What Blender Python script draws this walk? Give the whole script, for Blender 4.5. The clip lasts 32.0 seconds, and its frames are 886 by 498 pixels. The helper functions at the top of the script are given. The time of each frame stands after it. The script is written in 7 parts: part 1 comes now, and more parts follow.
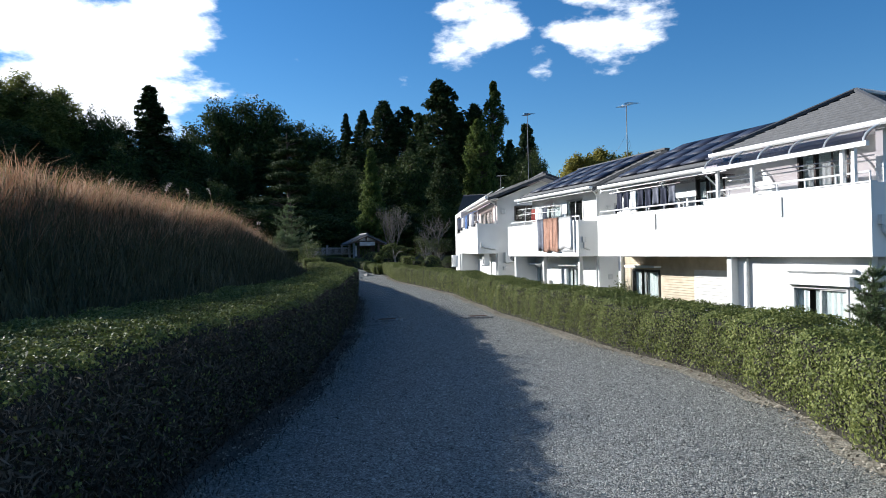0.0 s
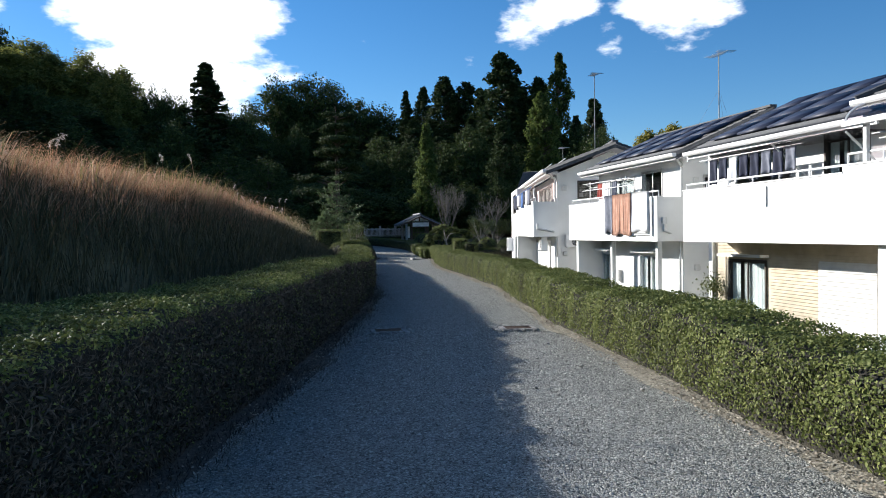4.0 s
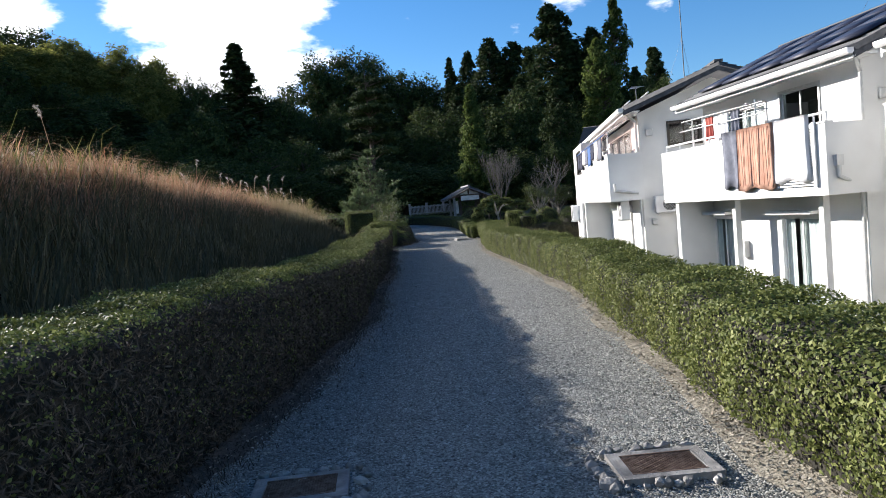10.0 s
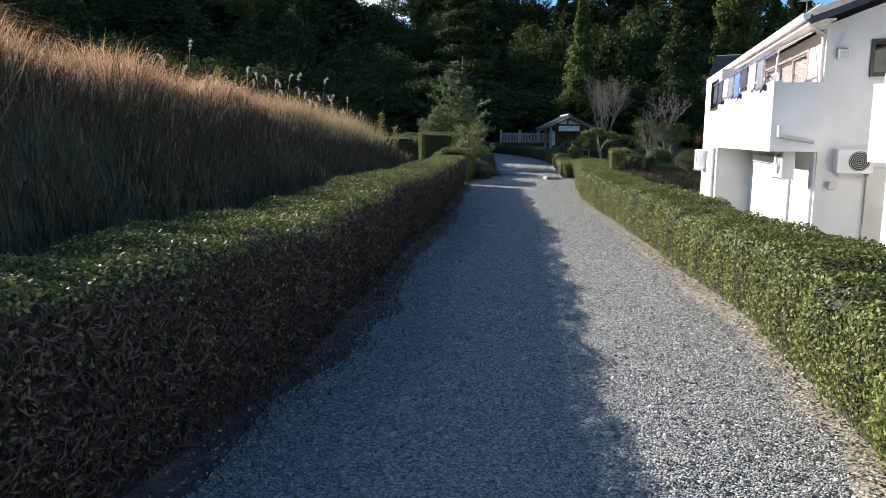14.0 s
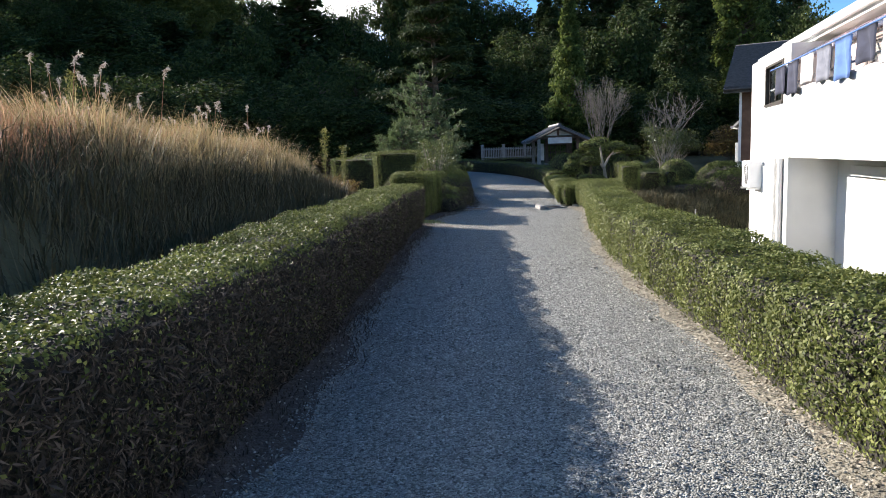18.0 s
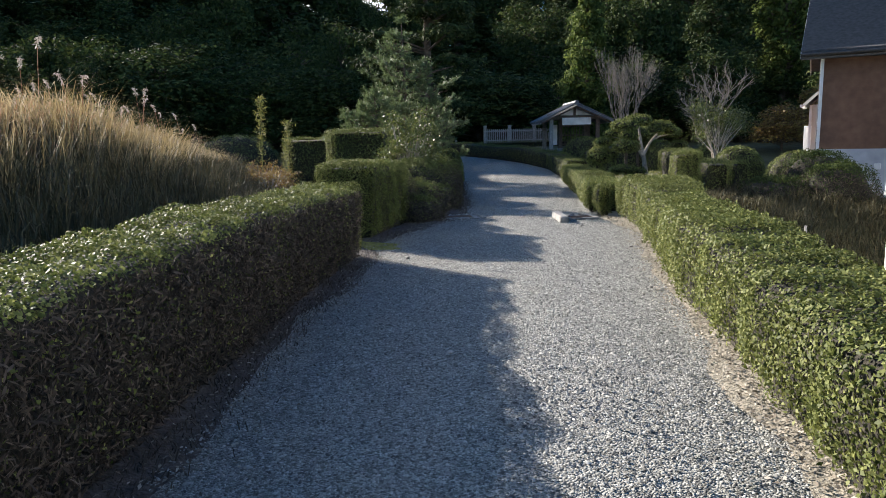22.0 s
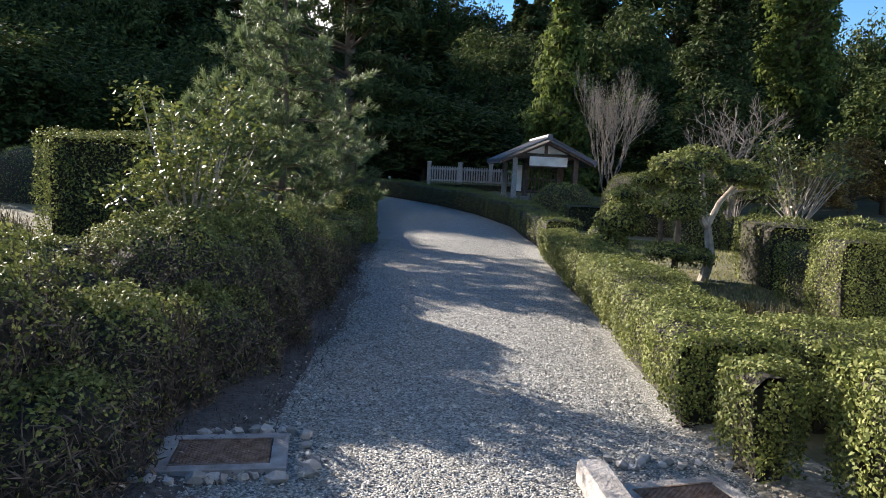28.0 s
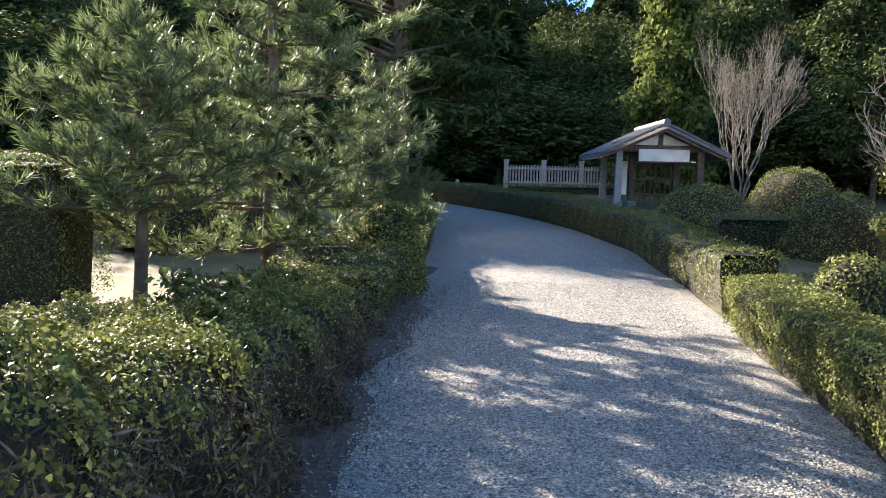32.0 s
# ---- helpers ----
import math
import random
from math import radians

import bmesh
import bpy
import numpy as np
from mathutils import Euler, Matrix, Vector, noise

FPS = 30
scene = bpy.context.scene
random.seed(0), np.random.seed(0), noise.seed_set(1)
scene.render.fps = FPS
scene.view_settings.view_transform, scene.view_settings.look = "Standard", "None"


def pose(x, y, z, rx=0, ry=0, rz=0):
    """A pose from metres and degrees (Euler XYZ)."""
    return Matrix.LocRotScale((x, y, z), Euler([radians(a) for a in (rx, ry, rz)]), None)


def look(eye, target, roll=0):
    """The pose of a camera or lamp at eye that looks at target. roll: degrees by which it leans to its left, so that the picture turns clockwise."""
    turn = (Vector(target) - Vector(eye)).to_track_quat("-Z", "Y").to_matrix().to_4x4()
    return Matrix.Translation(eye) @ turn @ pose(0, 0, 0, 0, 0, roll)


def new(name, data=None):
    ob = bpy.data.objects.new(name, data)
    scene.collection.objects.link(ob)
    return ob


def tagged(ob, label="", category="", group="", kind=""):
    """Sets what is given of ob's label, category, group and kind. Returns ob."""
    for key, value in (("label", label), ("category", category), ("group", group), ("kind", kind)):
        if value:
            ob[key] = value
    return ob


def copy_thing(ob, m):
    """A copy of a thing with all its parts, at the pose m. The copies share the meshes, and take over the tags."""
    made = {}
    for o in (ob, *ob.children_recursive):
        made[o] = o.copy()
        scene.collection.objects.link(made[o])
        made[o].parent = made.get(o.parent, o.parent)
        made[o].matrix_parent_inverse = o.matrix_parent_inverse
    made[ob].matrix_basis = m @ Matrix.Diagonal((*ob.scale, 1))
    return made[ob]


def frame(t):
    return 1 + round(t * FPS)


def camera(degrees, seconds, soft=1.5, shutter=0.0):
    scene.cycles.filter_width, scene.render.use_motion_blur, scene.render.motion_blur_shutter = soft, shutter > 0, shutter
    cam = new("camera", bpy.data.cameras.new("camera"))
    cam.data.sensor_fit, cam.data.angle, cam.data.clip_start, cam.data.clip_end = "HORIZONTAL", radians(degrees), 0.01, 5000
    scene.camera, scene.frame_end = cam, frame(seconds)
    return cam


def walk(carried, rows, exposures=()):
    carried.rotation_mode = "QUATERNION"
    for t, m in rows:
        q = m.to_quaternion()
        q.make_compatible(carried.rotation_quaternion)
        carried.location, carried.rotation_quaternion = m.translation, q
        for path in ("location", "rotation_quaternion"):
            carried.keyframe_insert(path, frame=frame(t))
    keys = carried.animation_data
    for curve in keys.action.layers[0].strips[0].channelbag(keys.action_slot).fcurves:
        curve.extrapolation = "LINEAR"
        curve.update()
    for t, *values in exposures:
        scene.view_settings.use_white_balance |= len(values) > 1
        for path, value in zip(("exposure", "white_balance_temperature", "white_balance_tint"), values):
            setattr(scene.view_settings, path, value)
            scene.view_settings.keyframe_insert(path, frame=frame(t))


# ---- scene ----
cam = camera(65.0, 32.0, soft=0.9)
PATH = [
    (0.0, pose(-2.289, -5.035, 1.379, 90.12, 1.24, -17.85)),
    (0.5, pose(-2.049, -4.139, 1.322, 89.86, 1.42, -21.90)),
    (1.0, pose(-1.818, -3.291, 1.279, 88.99, 0.18, -26.49)),
    (1.5, pose(-1.578, -2.784, 1.267, 87.93, 0.78, -26.09)),
    (2.0, pose(-1.349, -2.520, 1.299, 88.22, -0.32, -23.45)),
    (2.5, pose(-1.104, -2.341, 1.346, 88.33, 0.60, -17.41)),
    (3.0, pose(-0.866, -2.039, 1.384, 89.23, -0.78, -16.05)),
    (3.5, pose(-0.671, -1.659, 1.409, 88.59, -0.39, -13.98)),
    (5.5, pose(-0.000, 0.000, 1.379, 89.74, 2.17, -11.05)),
    (6.0, pose(0.099, 0.403, 1.390, 87.23, 0.96, -9.97)),
    (6.5, pose(0.225, 0.799, 1.431, 86.87, 2.31, -7.61)),
    (7.0, pose(0.376, 1.296, 1.455, 87.72, 1.88, -5.90)),
    (7.5, pose(0.535, 1.866, 1.451, 88.23, 1.83, -5.48)),
    (8.0, pose(0.669, 2.497, 1.425, 87.14, 2.62, -6.04)),
    (8.5, pose(0.820, 3.169, 1.412, 85.98, 4.21, -6.69)),
    (9.0, pose(0.966, 3.803, 1.394, 85.91, 4.09, -7.97)),
    (9.5, pose(1.097, 4.371, 1.397, 85.05, 4.45, -7.95)),
    (10.0, pose(1.252, 4.948, 1.393, 86.78, 5.00, -7.81)),
    (10.5, pose(1.319, 5.461, 1.368, 86.85, 1.98, -6.70)),
    (11.0, pose(1.418, 5.913, 1.351, 85.03, -1.26, -4.88)),
    (11.5, pose(1.535, 6.437, 1.357, 82.48, -1.18, -3.47)),
    (12.0, pose(1.667, 7.035, 1.375, 80.53, -1.97, -1.93)),
    (12.5, pose(1.778, 7.723, 1.390, 81.63, -1.28, -1.02)),
    (13.0, pose(1.915, 8.437, 1.402, 84.28, 0.12, 0.13)),
    (13.5, pose(2.044, 9.151, 1.408, 83.72, 0.79, 0.25)),
    (14.0, pose(2.184, 9.838, 1.417, 81.01, -0.19, 0.10)),
    (14.5, pose(2.294, 10.551, 1.423, 82.27, 1.87, 0.51)),
    (16.5, pose(2.562, 13.749, 1.465, 81.46, 2.72, -1.44)),
    (17.0, pose(2.703, 14.653, 1.476, 81.80, 3.21, -0.61)),
    (17.5, pose(2.865, 15.624, 1.481, 82.05, 1.53, -1.58)),
    (18.0, pose(3.000, 16.546, 1.473, 82.39, 2.04, -1.06)),
    (18.5, pose(3.132, 17.386, 1.451, 81.46, 2.63, -1.67)),
    (19.0, pose(3.240, 18.174, 1.422, 81.88, 3.85, -1.42)),
    (19.5, pose(3.340, 19.023, 1.392, 78.95, 2.23, -2.99)),
    (20.0, pose(3.437, 19.934, 1.386, 78.89, -0.13, -3.31)),
    (20.5, pose(3.555, 20.823, 1.390, 80.36, -0.01, -4.07)),
    (21.0, pose(3.646, 21.622, 1.392, 81.10, 1.50, -3.40)),
    (21.5, pose(3.697, 22.313, 1.395, 80.44, 0.76, -2.65)),
    (22.0, pose(3.785, 23.006, 1.407, 81.02, 1.19, -0.46)),
    (22.5, pose(3.916, 23.793, 1.406, 81.61, 0.62, -0.42)),
    (23.0, pose(4.037, 24.600, 1.391, 81.75, 0.29, -0.22)),
    (23.5, pose(4.124, 25.368, 1.374, 81.37, -1.27, -0.22)),
    (24.0, pose(4.178, 26.151, 1.375, 80.60, -1.05, 0.56)),
    (24.5, pose(4.263, 26.928, 1.386, 81.74, 0.10, 0.23)),
    (25.0, pose(4.348, 27.682, 1.395, 82.98, 1.35, -0.67)),
    (25.5, pose(4.395, 28.406, 1.401, 83.86, -0.14, -2.77)),
    (27.5, pose(4.797, 31.343, 1.369, 84.39, -0.65, -4.45)),
    (28.0, pose(4.887, 32.188, 1.353, 84.20, -2.65, -4.23)),
    (28.5, pose(4.946, 32.964, 1.344, 83.46, -2.99, -2.76)),
    (29.0, pose(4.984, 33.681, 1.344, 83.39, -3.69, -1.94)),
    (29.5, pose(5.017, 34.370, 1.346, 83.42, -2.08, -1.29)),
    (30.0, pose(5.031, 34.992, 1.346, 84.23, -0.62, -0.09)),
    (30.5, pose(5.034, 35.681, 1.366, 83.68, -1.53, 0.33)),
    (31.0, pose(5.035, 36.386, 1.387, 83.74, -0.33, 0.88)),
    (31.5, pose(5.053, 37.105, 1.399, 83.07, -0.64, 1.72)),
    (32.0, pose(5.100, 37.821, 1.415, 84.05, -1.30, 1.89)),
]
walk(cam, PATH, [(0.0, 0.84, 5850, 10), (2.0, 0.84, 5850, 10), (3.0, 0.96, 5950, 10), (6.0, 1.0, 6050, 12), (12.0, 1.35, 6250, 14), (20.0, 1.6, 6450, 14), (25.0, 1.58, 6600, 15), (28.0, 1.9, 6800, 17), (32.0, 2.7, 7200, 19)])

# ---- light ----
SUN_AZ, SUN_EL = 44.7, 20.2          # degrees left of the y axis, degrees up
world = bpy.data.worlds.new("sky")
scene.world = world
world.use_nodes = True
wn, wl = world.node_tree.nodes, world.node_tree.links
sky = wn.new("ShaderNodeTexSky")
sky.sky_type, sky.sun_disc = "NISHITA", False
sky.sun_elevation, sky.sun_rotation = radians(SUN_EL), radians(-SUN_AZ)
sky.air_density, sky.dust_density, sky.ozone_density = 1.0, 0.05, 4.0
hue = wn.new("ShaderNodeHueSaturation")
hue.inputs["Saturation"].default_value = 1.2
wl.new(sky.outputs["Color"], hue.inputs["Color"])


def wmath(op, p, q):
    m = wn.new("ShaderNodeMath")
    m.operation = op
    m.use_clamp = op == "MULTIPLY"
    for i, v in enumerate((p, q)):
        if isinstance(v, (int, float)):
            m.inputs[i].default_value = v
        else:
            wl.new(v, m.inputs[i])
    return m.outputs[0]


# white fair-weather clouds: broken noise, thickest round a few bearings (degrees right, degrees up, spread)
wco = wn.new("ShaderNodeTexCoord")
wmap = wn.new("ShaderNodeMapping")
wmap.inputs["Scale"].default_value = (1.0, 1.0, 2.2)
wl.new(wco.outputs["Generated"], wmap.inputs["Vector"])
wno = wn.new("ShaderNodeTexNoise")
wno.inputs["Scale"].default_value, wno.inputs["Detail"].default_value, wno.inputs["Roughness"].default_value = 9.0, 9.0, 0.58
wl.new(wmap.outputs["Vector"], wno.inputs["Vector"])
cover = None
for az, el, spread, gain in ((-8, 15.5, 11.0, 0.42), (-27, 17, 9.0, 0.42), (21, 18.5, 5.5, 0.30), (32, 18.5, 7.0, 0.28), (26, 14.8, 2.2, 0.26), (70, 30, 25, 0.25), (-120, 35, 30, 0.3)):
    dv = wn.new("ShaderNodeVectorMath")
    dv.operation = "DOT_PRODUCT"
    ca, ce = radians(az), radians(el)
    dv.inputs[1].default_value = (math.sin(ca) * math.cos(ce), math.cos(ca) * math.cos(ce), math.sin(ce))
    wl.new(wco.outputs["Generated"], dv.inputs[0])
    mr = wn.new("ShaderNodeMapRange")
    mr.interpolation_type = "SMOOTHSTEP"
    mr.inputs["From Min"].default_value, mr.inputs["From Max"].default_value = math.cos(radians(spread)), 1.0
    mr.inputs["To Max"].default_value = gain
    wl.new(dv.outputs["Value"], mr.inputs["Value"])
    cover = mr.outputs["Result"] if cover is None else wmath("MAXIMUM", cover, mr.outputs["Result"])
thick = wn.new("ShaderNodeMapRange")
thick.interpolation_type = "SMOOTHSTEP"
thick.inputs["From Min"].default_value, thick.inputs["From Max"].default_value = 0.66, 0.86
wl.new(wmath("ADD", wno.outputs["Fac"], cover), thick.inputs["Value"])
wmix = wn.new("ShaderNodeMix")
wmix.data_type = "RGBA"
wl.new(thick.outputs["Result"], wmix.inputs["Factor"])
wl.new(hue.outputs["Color"], wmix.inputs[6])
wmix.inputs[7].default_value = (13.5, 13.3, 13.0, 1)
wl.new(wmix.outputs[2], wn["Background"].inputs["Color"])
wn["Background"].inputs["Strength"].default_value = 0.068
sun = new("sun", bpy.data.lights.new("sun", "SUN"))
sun.data.energy, sun.data.angle, sun.data.color = 5.0, radians(0.5), (1.0, 0.93, 0.82)
sv = Vector((-math.sin(radians(SUN_AZ)), math.cos(radians(SUN_AZ)), math.tan(radians(SUN_EL))))
sun.matrix_world = look(sv * 60, (0, 0, 0))


# ---- materials ----
def material(name, stops, scale=6.0, rough=0.7, metal=0.0, bump=0.0, bump_scale=None, detail=6.0, island=0.0, objrand=0.0, spec=0.5, big=0.0, sub=0.0):
    """Noise between colour stops, with a second larger variation, bump, and optional variation per piece."""
    m = bpy.data.materials.new(name)
    m.use_nodes = True
    n, l = m.node_tree.nodes, m.node_tree.links
    b = n["Principled BSDF"]
    b.inputs["Roughness"].default_value, b.inputs["Metallic"].default_value = rough, metal
    b.inputs["Specular IOR Level"].default_value = spec
    co = n.new("ShaderNodeTexCoord")
    tex = n.new("ShaderNodeTexNoise")
    tex.inputs["Scale"].default_value, tex.inputs["Detail"].default_value = scale, detail
    l.new(co.outputs["Object"], tex.inputs["Vector"])
    ramp = n.new("ShaderNodeValToRGB")
    el = ramp.color_ramp.elements
    while len(el) < len(stops):
        el.new(0.5)
    for e, (p, c) in zip(el, stops):
        e.position, e.color = p, (*c, 1)
    fac = tex.outputs["Fac"]
    for amount, sock in ((island, "island"), (objrand, "object")):
        if amount:
            src = n.new("ShaderNodeNewGeometry").outputs["Random Per Island"] if sock == "island" else n.new("ShaderNodeObjectInfo").outputs["Random"]
            mx = n.new("ShaderNodeMix")
            mx.inputs["Factor"].default_value = amount
            l.new(fac, mx.inputs["A"]), l.new(src, mx.inputs["B"])
            fac = mx.outputs["Result"]
    l.new(fac, ramp.inputs["Fac"])
    col = ramp.outputs["Color"]
    if big:
        t2 = n.new("ShaderNodeTexNoise")
        t2.inputs["Scale"].default_value, t2.inputs["Detail"].default_value = big, 3.0
        l.new(co.outputs["Object"], t2.inputs["Vector"])
        r2 = n.new("ShaderNodeMapRange")
        r2.inputs["From Min"].default_value, r2.inputs["From Max"].default_value = 0.3, 0.7
        r2.inputs["To Min"].default_value, r2.inputs["To Max"].default_value = 0.78, 1.15
        l.new(t2.outputs["Fac"], r2.inputs["Value"])
        mm = n.new("ShaderNodeMix")
        mm.data_type, mm.blend_type = "RGBA", "MULTIPLY"
        mm.inputs["Factor"].default_value = 1.0
        l.new(col, mm.inputs[6]), l.new(r2.outputs["Result"], mm.inputs[7])
        col = mm.outputs[2]
    l.new(col, b.inputs["Base Color"])
    if sub:
        b.inputs["Transmission Weight"].default_value = 0
        tr = n.new("ShaderNodeBsdfTranslucent")
        ms = n.new("ShaderNodeMixShader")
        ms.inputs["Fac"].default_value = sub
        l.new(col, tr.inputs["Color"])
        l.new(b.outputs["BSDF"], ms.inputs[1]), l.new(tr.outputs["BSDF"], ms.inputs[2])
        l.new(ms.outputs["Shader"], n["Material Output"].inputs["Surface"])
    if bump:
        bt = n.new("ShaderNodeTexNoise")
        bt.inputs["Scale"].default_value, bt.inputs["Detail"].default_value = bump_scale or scale * 4, 5.0
        l.new(co.outputs["Object"], bt.inputs["Vector"])
        bn = n.new("ShaderNodeBump")
        bn.inputs["Strength"].default_value, bn.inputs["Distance"].default_value = bump, 0.02
        l.new(bt.outputs["Fac"], bn.inputs["Height"])
        l.new(bn.outputs["Normal"], b.inputs["Normal"])
    return m


M_GROUND = material("soil_and_grass", [(0.3, (0.045, 0.05, 0.02)), (0.55, (0.09, 0.085, 0.035)), (0.75, (0.13, 0.11, 0.06))], 1.5, 0.95, bump=0.6, bump_scale=25, big=0.3)


def gravel_ground(name):
    """Packed crushed stone: cells of differing grey with dark joints and relief."""
    m = material(name, [(0.3, (0.185, 0.187, 0.168)), (0.7, (0.23, 0.232, 0.21))], 6.0, 0.92)
    n, l = m.node_tree.nodes, m.node_tree.links
    b = n["Principled BSDF"]
    co = n.new("ShaderNodeTexCoord")
    base = b.inputs["Base Color"].links[0].from_socket
    last, height = base, None
    for sc, lo, hi in ((88.0, 0.42, 1.7), (190.0, 0.55, 1.45)):
        vo = n.new("ShaderNodeTexVoronoi")
        vo.inputs["Scale"].default_value = sc
        l.new(co.outputs["Object"], vo.inputs["Vector"])
        sp = n.new("ShaderNodeSeparateColor")
        l.new(vo.outputs["Color"], sp.inputs["Color"])
        mr = n.new("ShaderNodeMapRange")
        mr.inputs["To Min"].default_value, mr.inputs["To Max"].default_value = lo, hi
        l.new(sp.outputs[0], mr.inputs["Value"])
        mx = n.new("ShaderNodeMix")
        mx.data_type, mx.blend_type = "RGBA", "MULTIPLY"
        mx.inputs["Factor"].default_value = 1.0
        l.new(last, mx.inputs[6]), l.new(mr.outputs["Result"], mx.inputs[7])
        last = mx.outputs[2]
        height = height or vo.outputs["Distance"]
    l.new(last, b.inputs["Base Color"])
    bn = n.new("ShaderNodeBump")
    bn.invert = True
    bn.inputs["Strength"].default_value, bn.inputs["Distance"].default_value = 0.9, 0.011
    l.new(height, bn.inputs["Height"])
    l.new(bn.outputs["Normal"], b.inputs["Normal"])
    return m


M_GRAVEL = gravel_ground("grey_gravel")
M_STONE = material("gravel_stone", [(0.1, (0.07, 0.07, 0.065)), (0.5, (0.24, 0.242, 0.22)), (0.9, (0.47, 0.468, 0.425))], 20, 0.85, island=0.9)
# twig core; its near-black colour paints the shade between the leaves
M_HEDGE_IN = material("shade_dark_twig_core", [(0.35, (0.009, 0.008, 0.005)), (0.65, (0.036, 0.032, 0.019))], 30, 0.95, bump=1.0, bump_scale=40)
M_LEAF = material("hedge_leaf", [(0.1, (0.055, 0.073, 0.02)), (0.5, (0.125, 0.15, 0.04)), (0.9, (0.26, 0.275, 0.095))], 3, 0.58, island=0.7, sub=0.22, big=0.8, spec=0.16)
M_CEDAR = material("cedar_needles", [(0.1, (0.012, 0.022, 0.008)), (0.5, (0.03, 0.05, 0.016)), (0.9, (0.07, 0.09, 0.03))], 0.6, 0.85, spec=0.15, island=0.6, sub=0.15)
M_CYPRESS = material("cypress_needles", [(0.1, (0.02, 0.035, 0.008)), (0.5, (0.06, 0.085, 0.02)), (0.9, (0.12, 0.14, 0.035))], 0.6, 0.85, spec=0.15, island=0.6, sub=0.2)
M_BROAD = material("broadleaf_leaves", [(0.1, (0.015, 0.028, 0.008)), (0.5, (0.04, 0.062, 0.018)), (0.9, (0.10, 0.12, 0.035))], 0.5, 0.85, spec=0.15, island=0.6, sub=0.2)
# needle green raised above cypress to put sunlight into the colour
M_SUNTONEFIR = material("sun_toned_conifer_needles", [(0.1, (0.03, 0.05, 0.012)), (0.5, (0.085, 0.12, 0.03)), (0.9, (0.16, 0.19, 0.05))], 0.6, 0.85, spec=0.15, island=0.6, sub=0.35)
M_BAMBOO = material("bamboo_leaves", [(0.1, (0.07, 0.085, 0.02)), (0.5, (0.17, 0.18, 0.045)), (0.9, (0.30, 0.29, 0.09))], 0.5, 0.85, spec=0.15, island=0.6, sub=0.5)
M_BARK = material("tree_bark", [(0.3, (0.05, 0.035, 0.025)), (0.7, (0.13, 0.10, 0.075))], 8, 0.95, bump=0.8, bump_scale=18)
M_DRYGRASS = material("dry_grass", [(0.1, (0.19, 0.09, 0.05)), (0.5, (0.37, 0.205, 0.115)), (0.9, (0.56, 0.42, 0.27))], 0.4, 0.7, island=0.6, sub=0.5)
M_WALL = material("white_render", [(0.3, (0.72, 0.72, 0.70)), (0.7, (0.80, 0.80, 0.78))], 1.2, 0.85, bump=0.25, bump_scale=160, big=0.5)
M_ROOF = material("dark_roof_shingle", [(0.3, (0.035, 0.037, 0.042)), (0.7, (0.075, 0.078, 0.085))], 9, 0.7, bump=0.4, bump_scale=30)

M_LITTER = material("dry_leaf_litter", [(0.2, (0.12, 0.105, 0.075)), (0.5, (0.27, 0.245, 0.19)), (0.8, (0.44, 0.41, 0.33))], 30, 0.95, bump=1.0, bump_scale=60, big=1.0)
M_DEADLEAF = material("fallen_leaf", [(0.1, (0.14, 0.11, 0.08)), (0.5, (0.30, 0.26, 0.20)), (0.9, (0.48, 0.44, 0.36))], 3, 0.85, island=0.8)
# left-side soil and litter; the hedge's shade is mixed into its dark tone
M_SHADELITTER = material("shade_toned_soil_litter", [(0.2, (0.045, 0.037, 0.031)), (0.6, (0.105, 0.088, 0.073)), (0.9, (0.20, 0.175, 0.15))], 25, 0.95, bump=1.0, bump_scale=50, big=1.0)
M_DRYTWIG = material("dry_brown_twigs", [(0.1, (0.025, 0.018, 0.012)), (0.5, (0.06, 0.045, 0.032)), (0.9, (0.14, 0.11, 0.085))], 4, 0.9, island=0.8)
M_PALEGRASS = material("pale_yellow_grass", [(0.1, (0.16, 0.12, 0.05)), (0.5, (0.31, 0.235, 0.11)), (0.9, (0.50, 0.40, 0.22))], 0.4, 0.7, island=0.6, sub=0.35)
M_GREENGRASS = material("grass_blade", [(0.1, (0.06, 0.07, 0.015)), (0.5, (0.15, 0.16, 0.04)), (0.9, (0.30, 0.27, 0.09))], 0.5, 0.7, island=0.6, sub=0.3)
# olive grass, its tone lowered for the mound's shaded face
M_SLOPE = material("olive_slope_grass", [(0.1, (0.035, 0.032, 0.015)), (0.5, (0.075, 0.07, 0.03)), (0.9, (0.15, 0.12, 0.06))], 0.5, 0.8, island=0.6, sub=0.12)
M_MOSS = material("moss", [(0.2, (0.09, 0.10, 0.015)), (0.6, (0.24, 0.235, 0.04)), (0.9, (0.36, 0.33, 0.08))], 14, 0.95, bump=1.0, bump_scale=80)
M_PLUME = material("pampas_plume", [(0.2, (0.30, 0.25, 0.20)), (0.8, (0.58, 0.52, 0.44))], 3, 0.8, island=0.6, sub=0.3)
M_PINE = material("pine_needles", [(0.1, (0.03, 0.05, 0.018)), (0.5, (0.10, 0.14, 0.055)), (0.9, (0.21, 0.26, 0.12))], 0.6, 0.5, island=0.6, sub=0.35)
M_SHRUB = material("shrub_leaf", [(0.1, (0.03, 0.045, 0.01)), (0.5, (0.08, 0.105, 0.025)), (0.9, (0.20, 0.21, 0.06))], 1.5, 0.4, island=0.7, sub=0.3)
M_AUTUMN = material("autumn_leaves", [(0.1, (0.10, 0.05, 0.02)), (0.5, (0.20, 0.12, 0.03)), (0.9, (0.30, 0.24, 0.05))], 0.6, 0.6, island=0.8, sub=0.25)
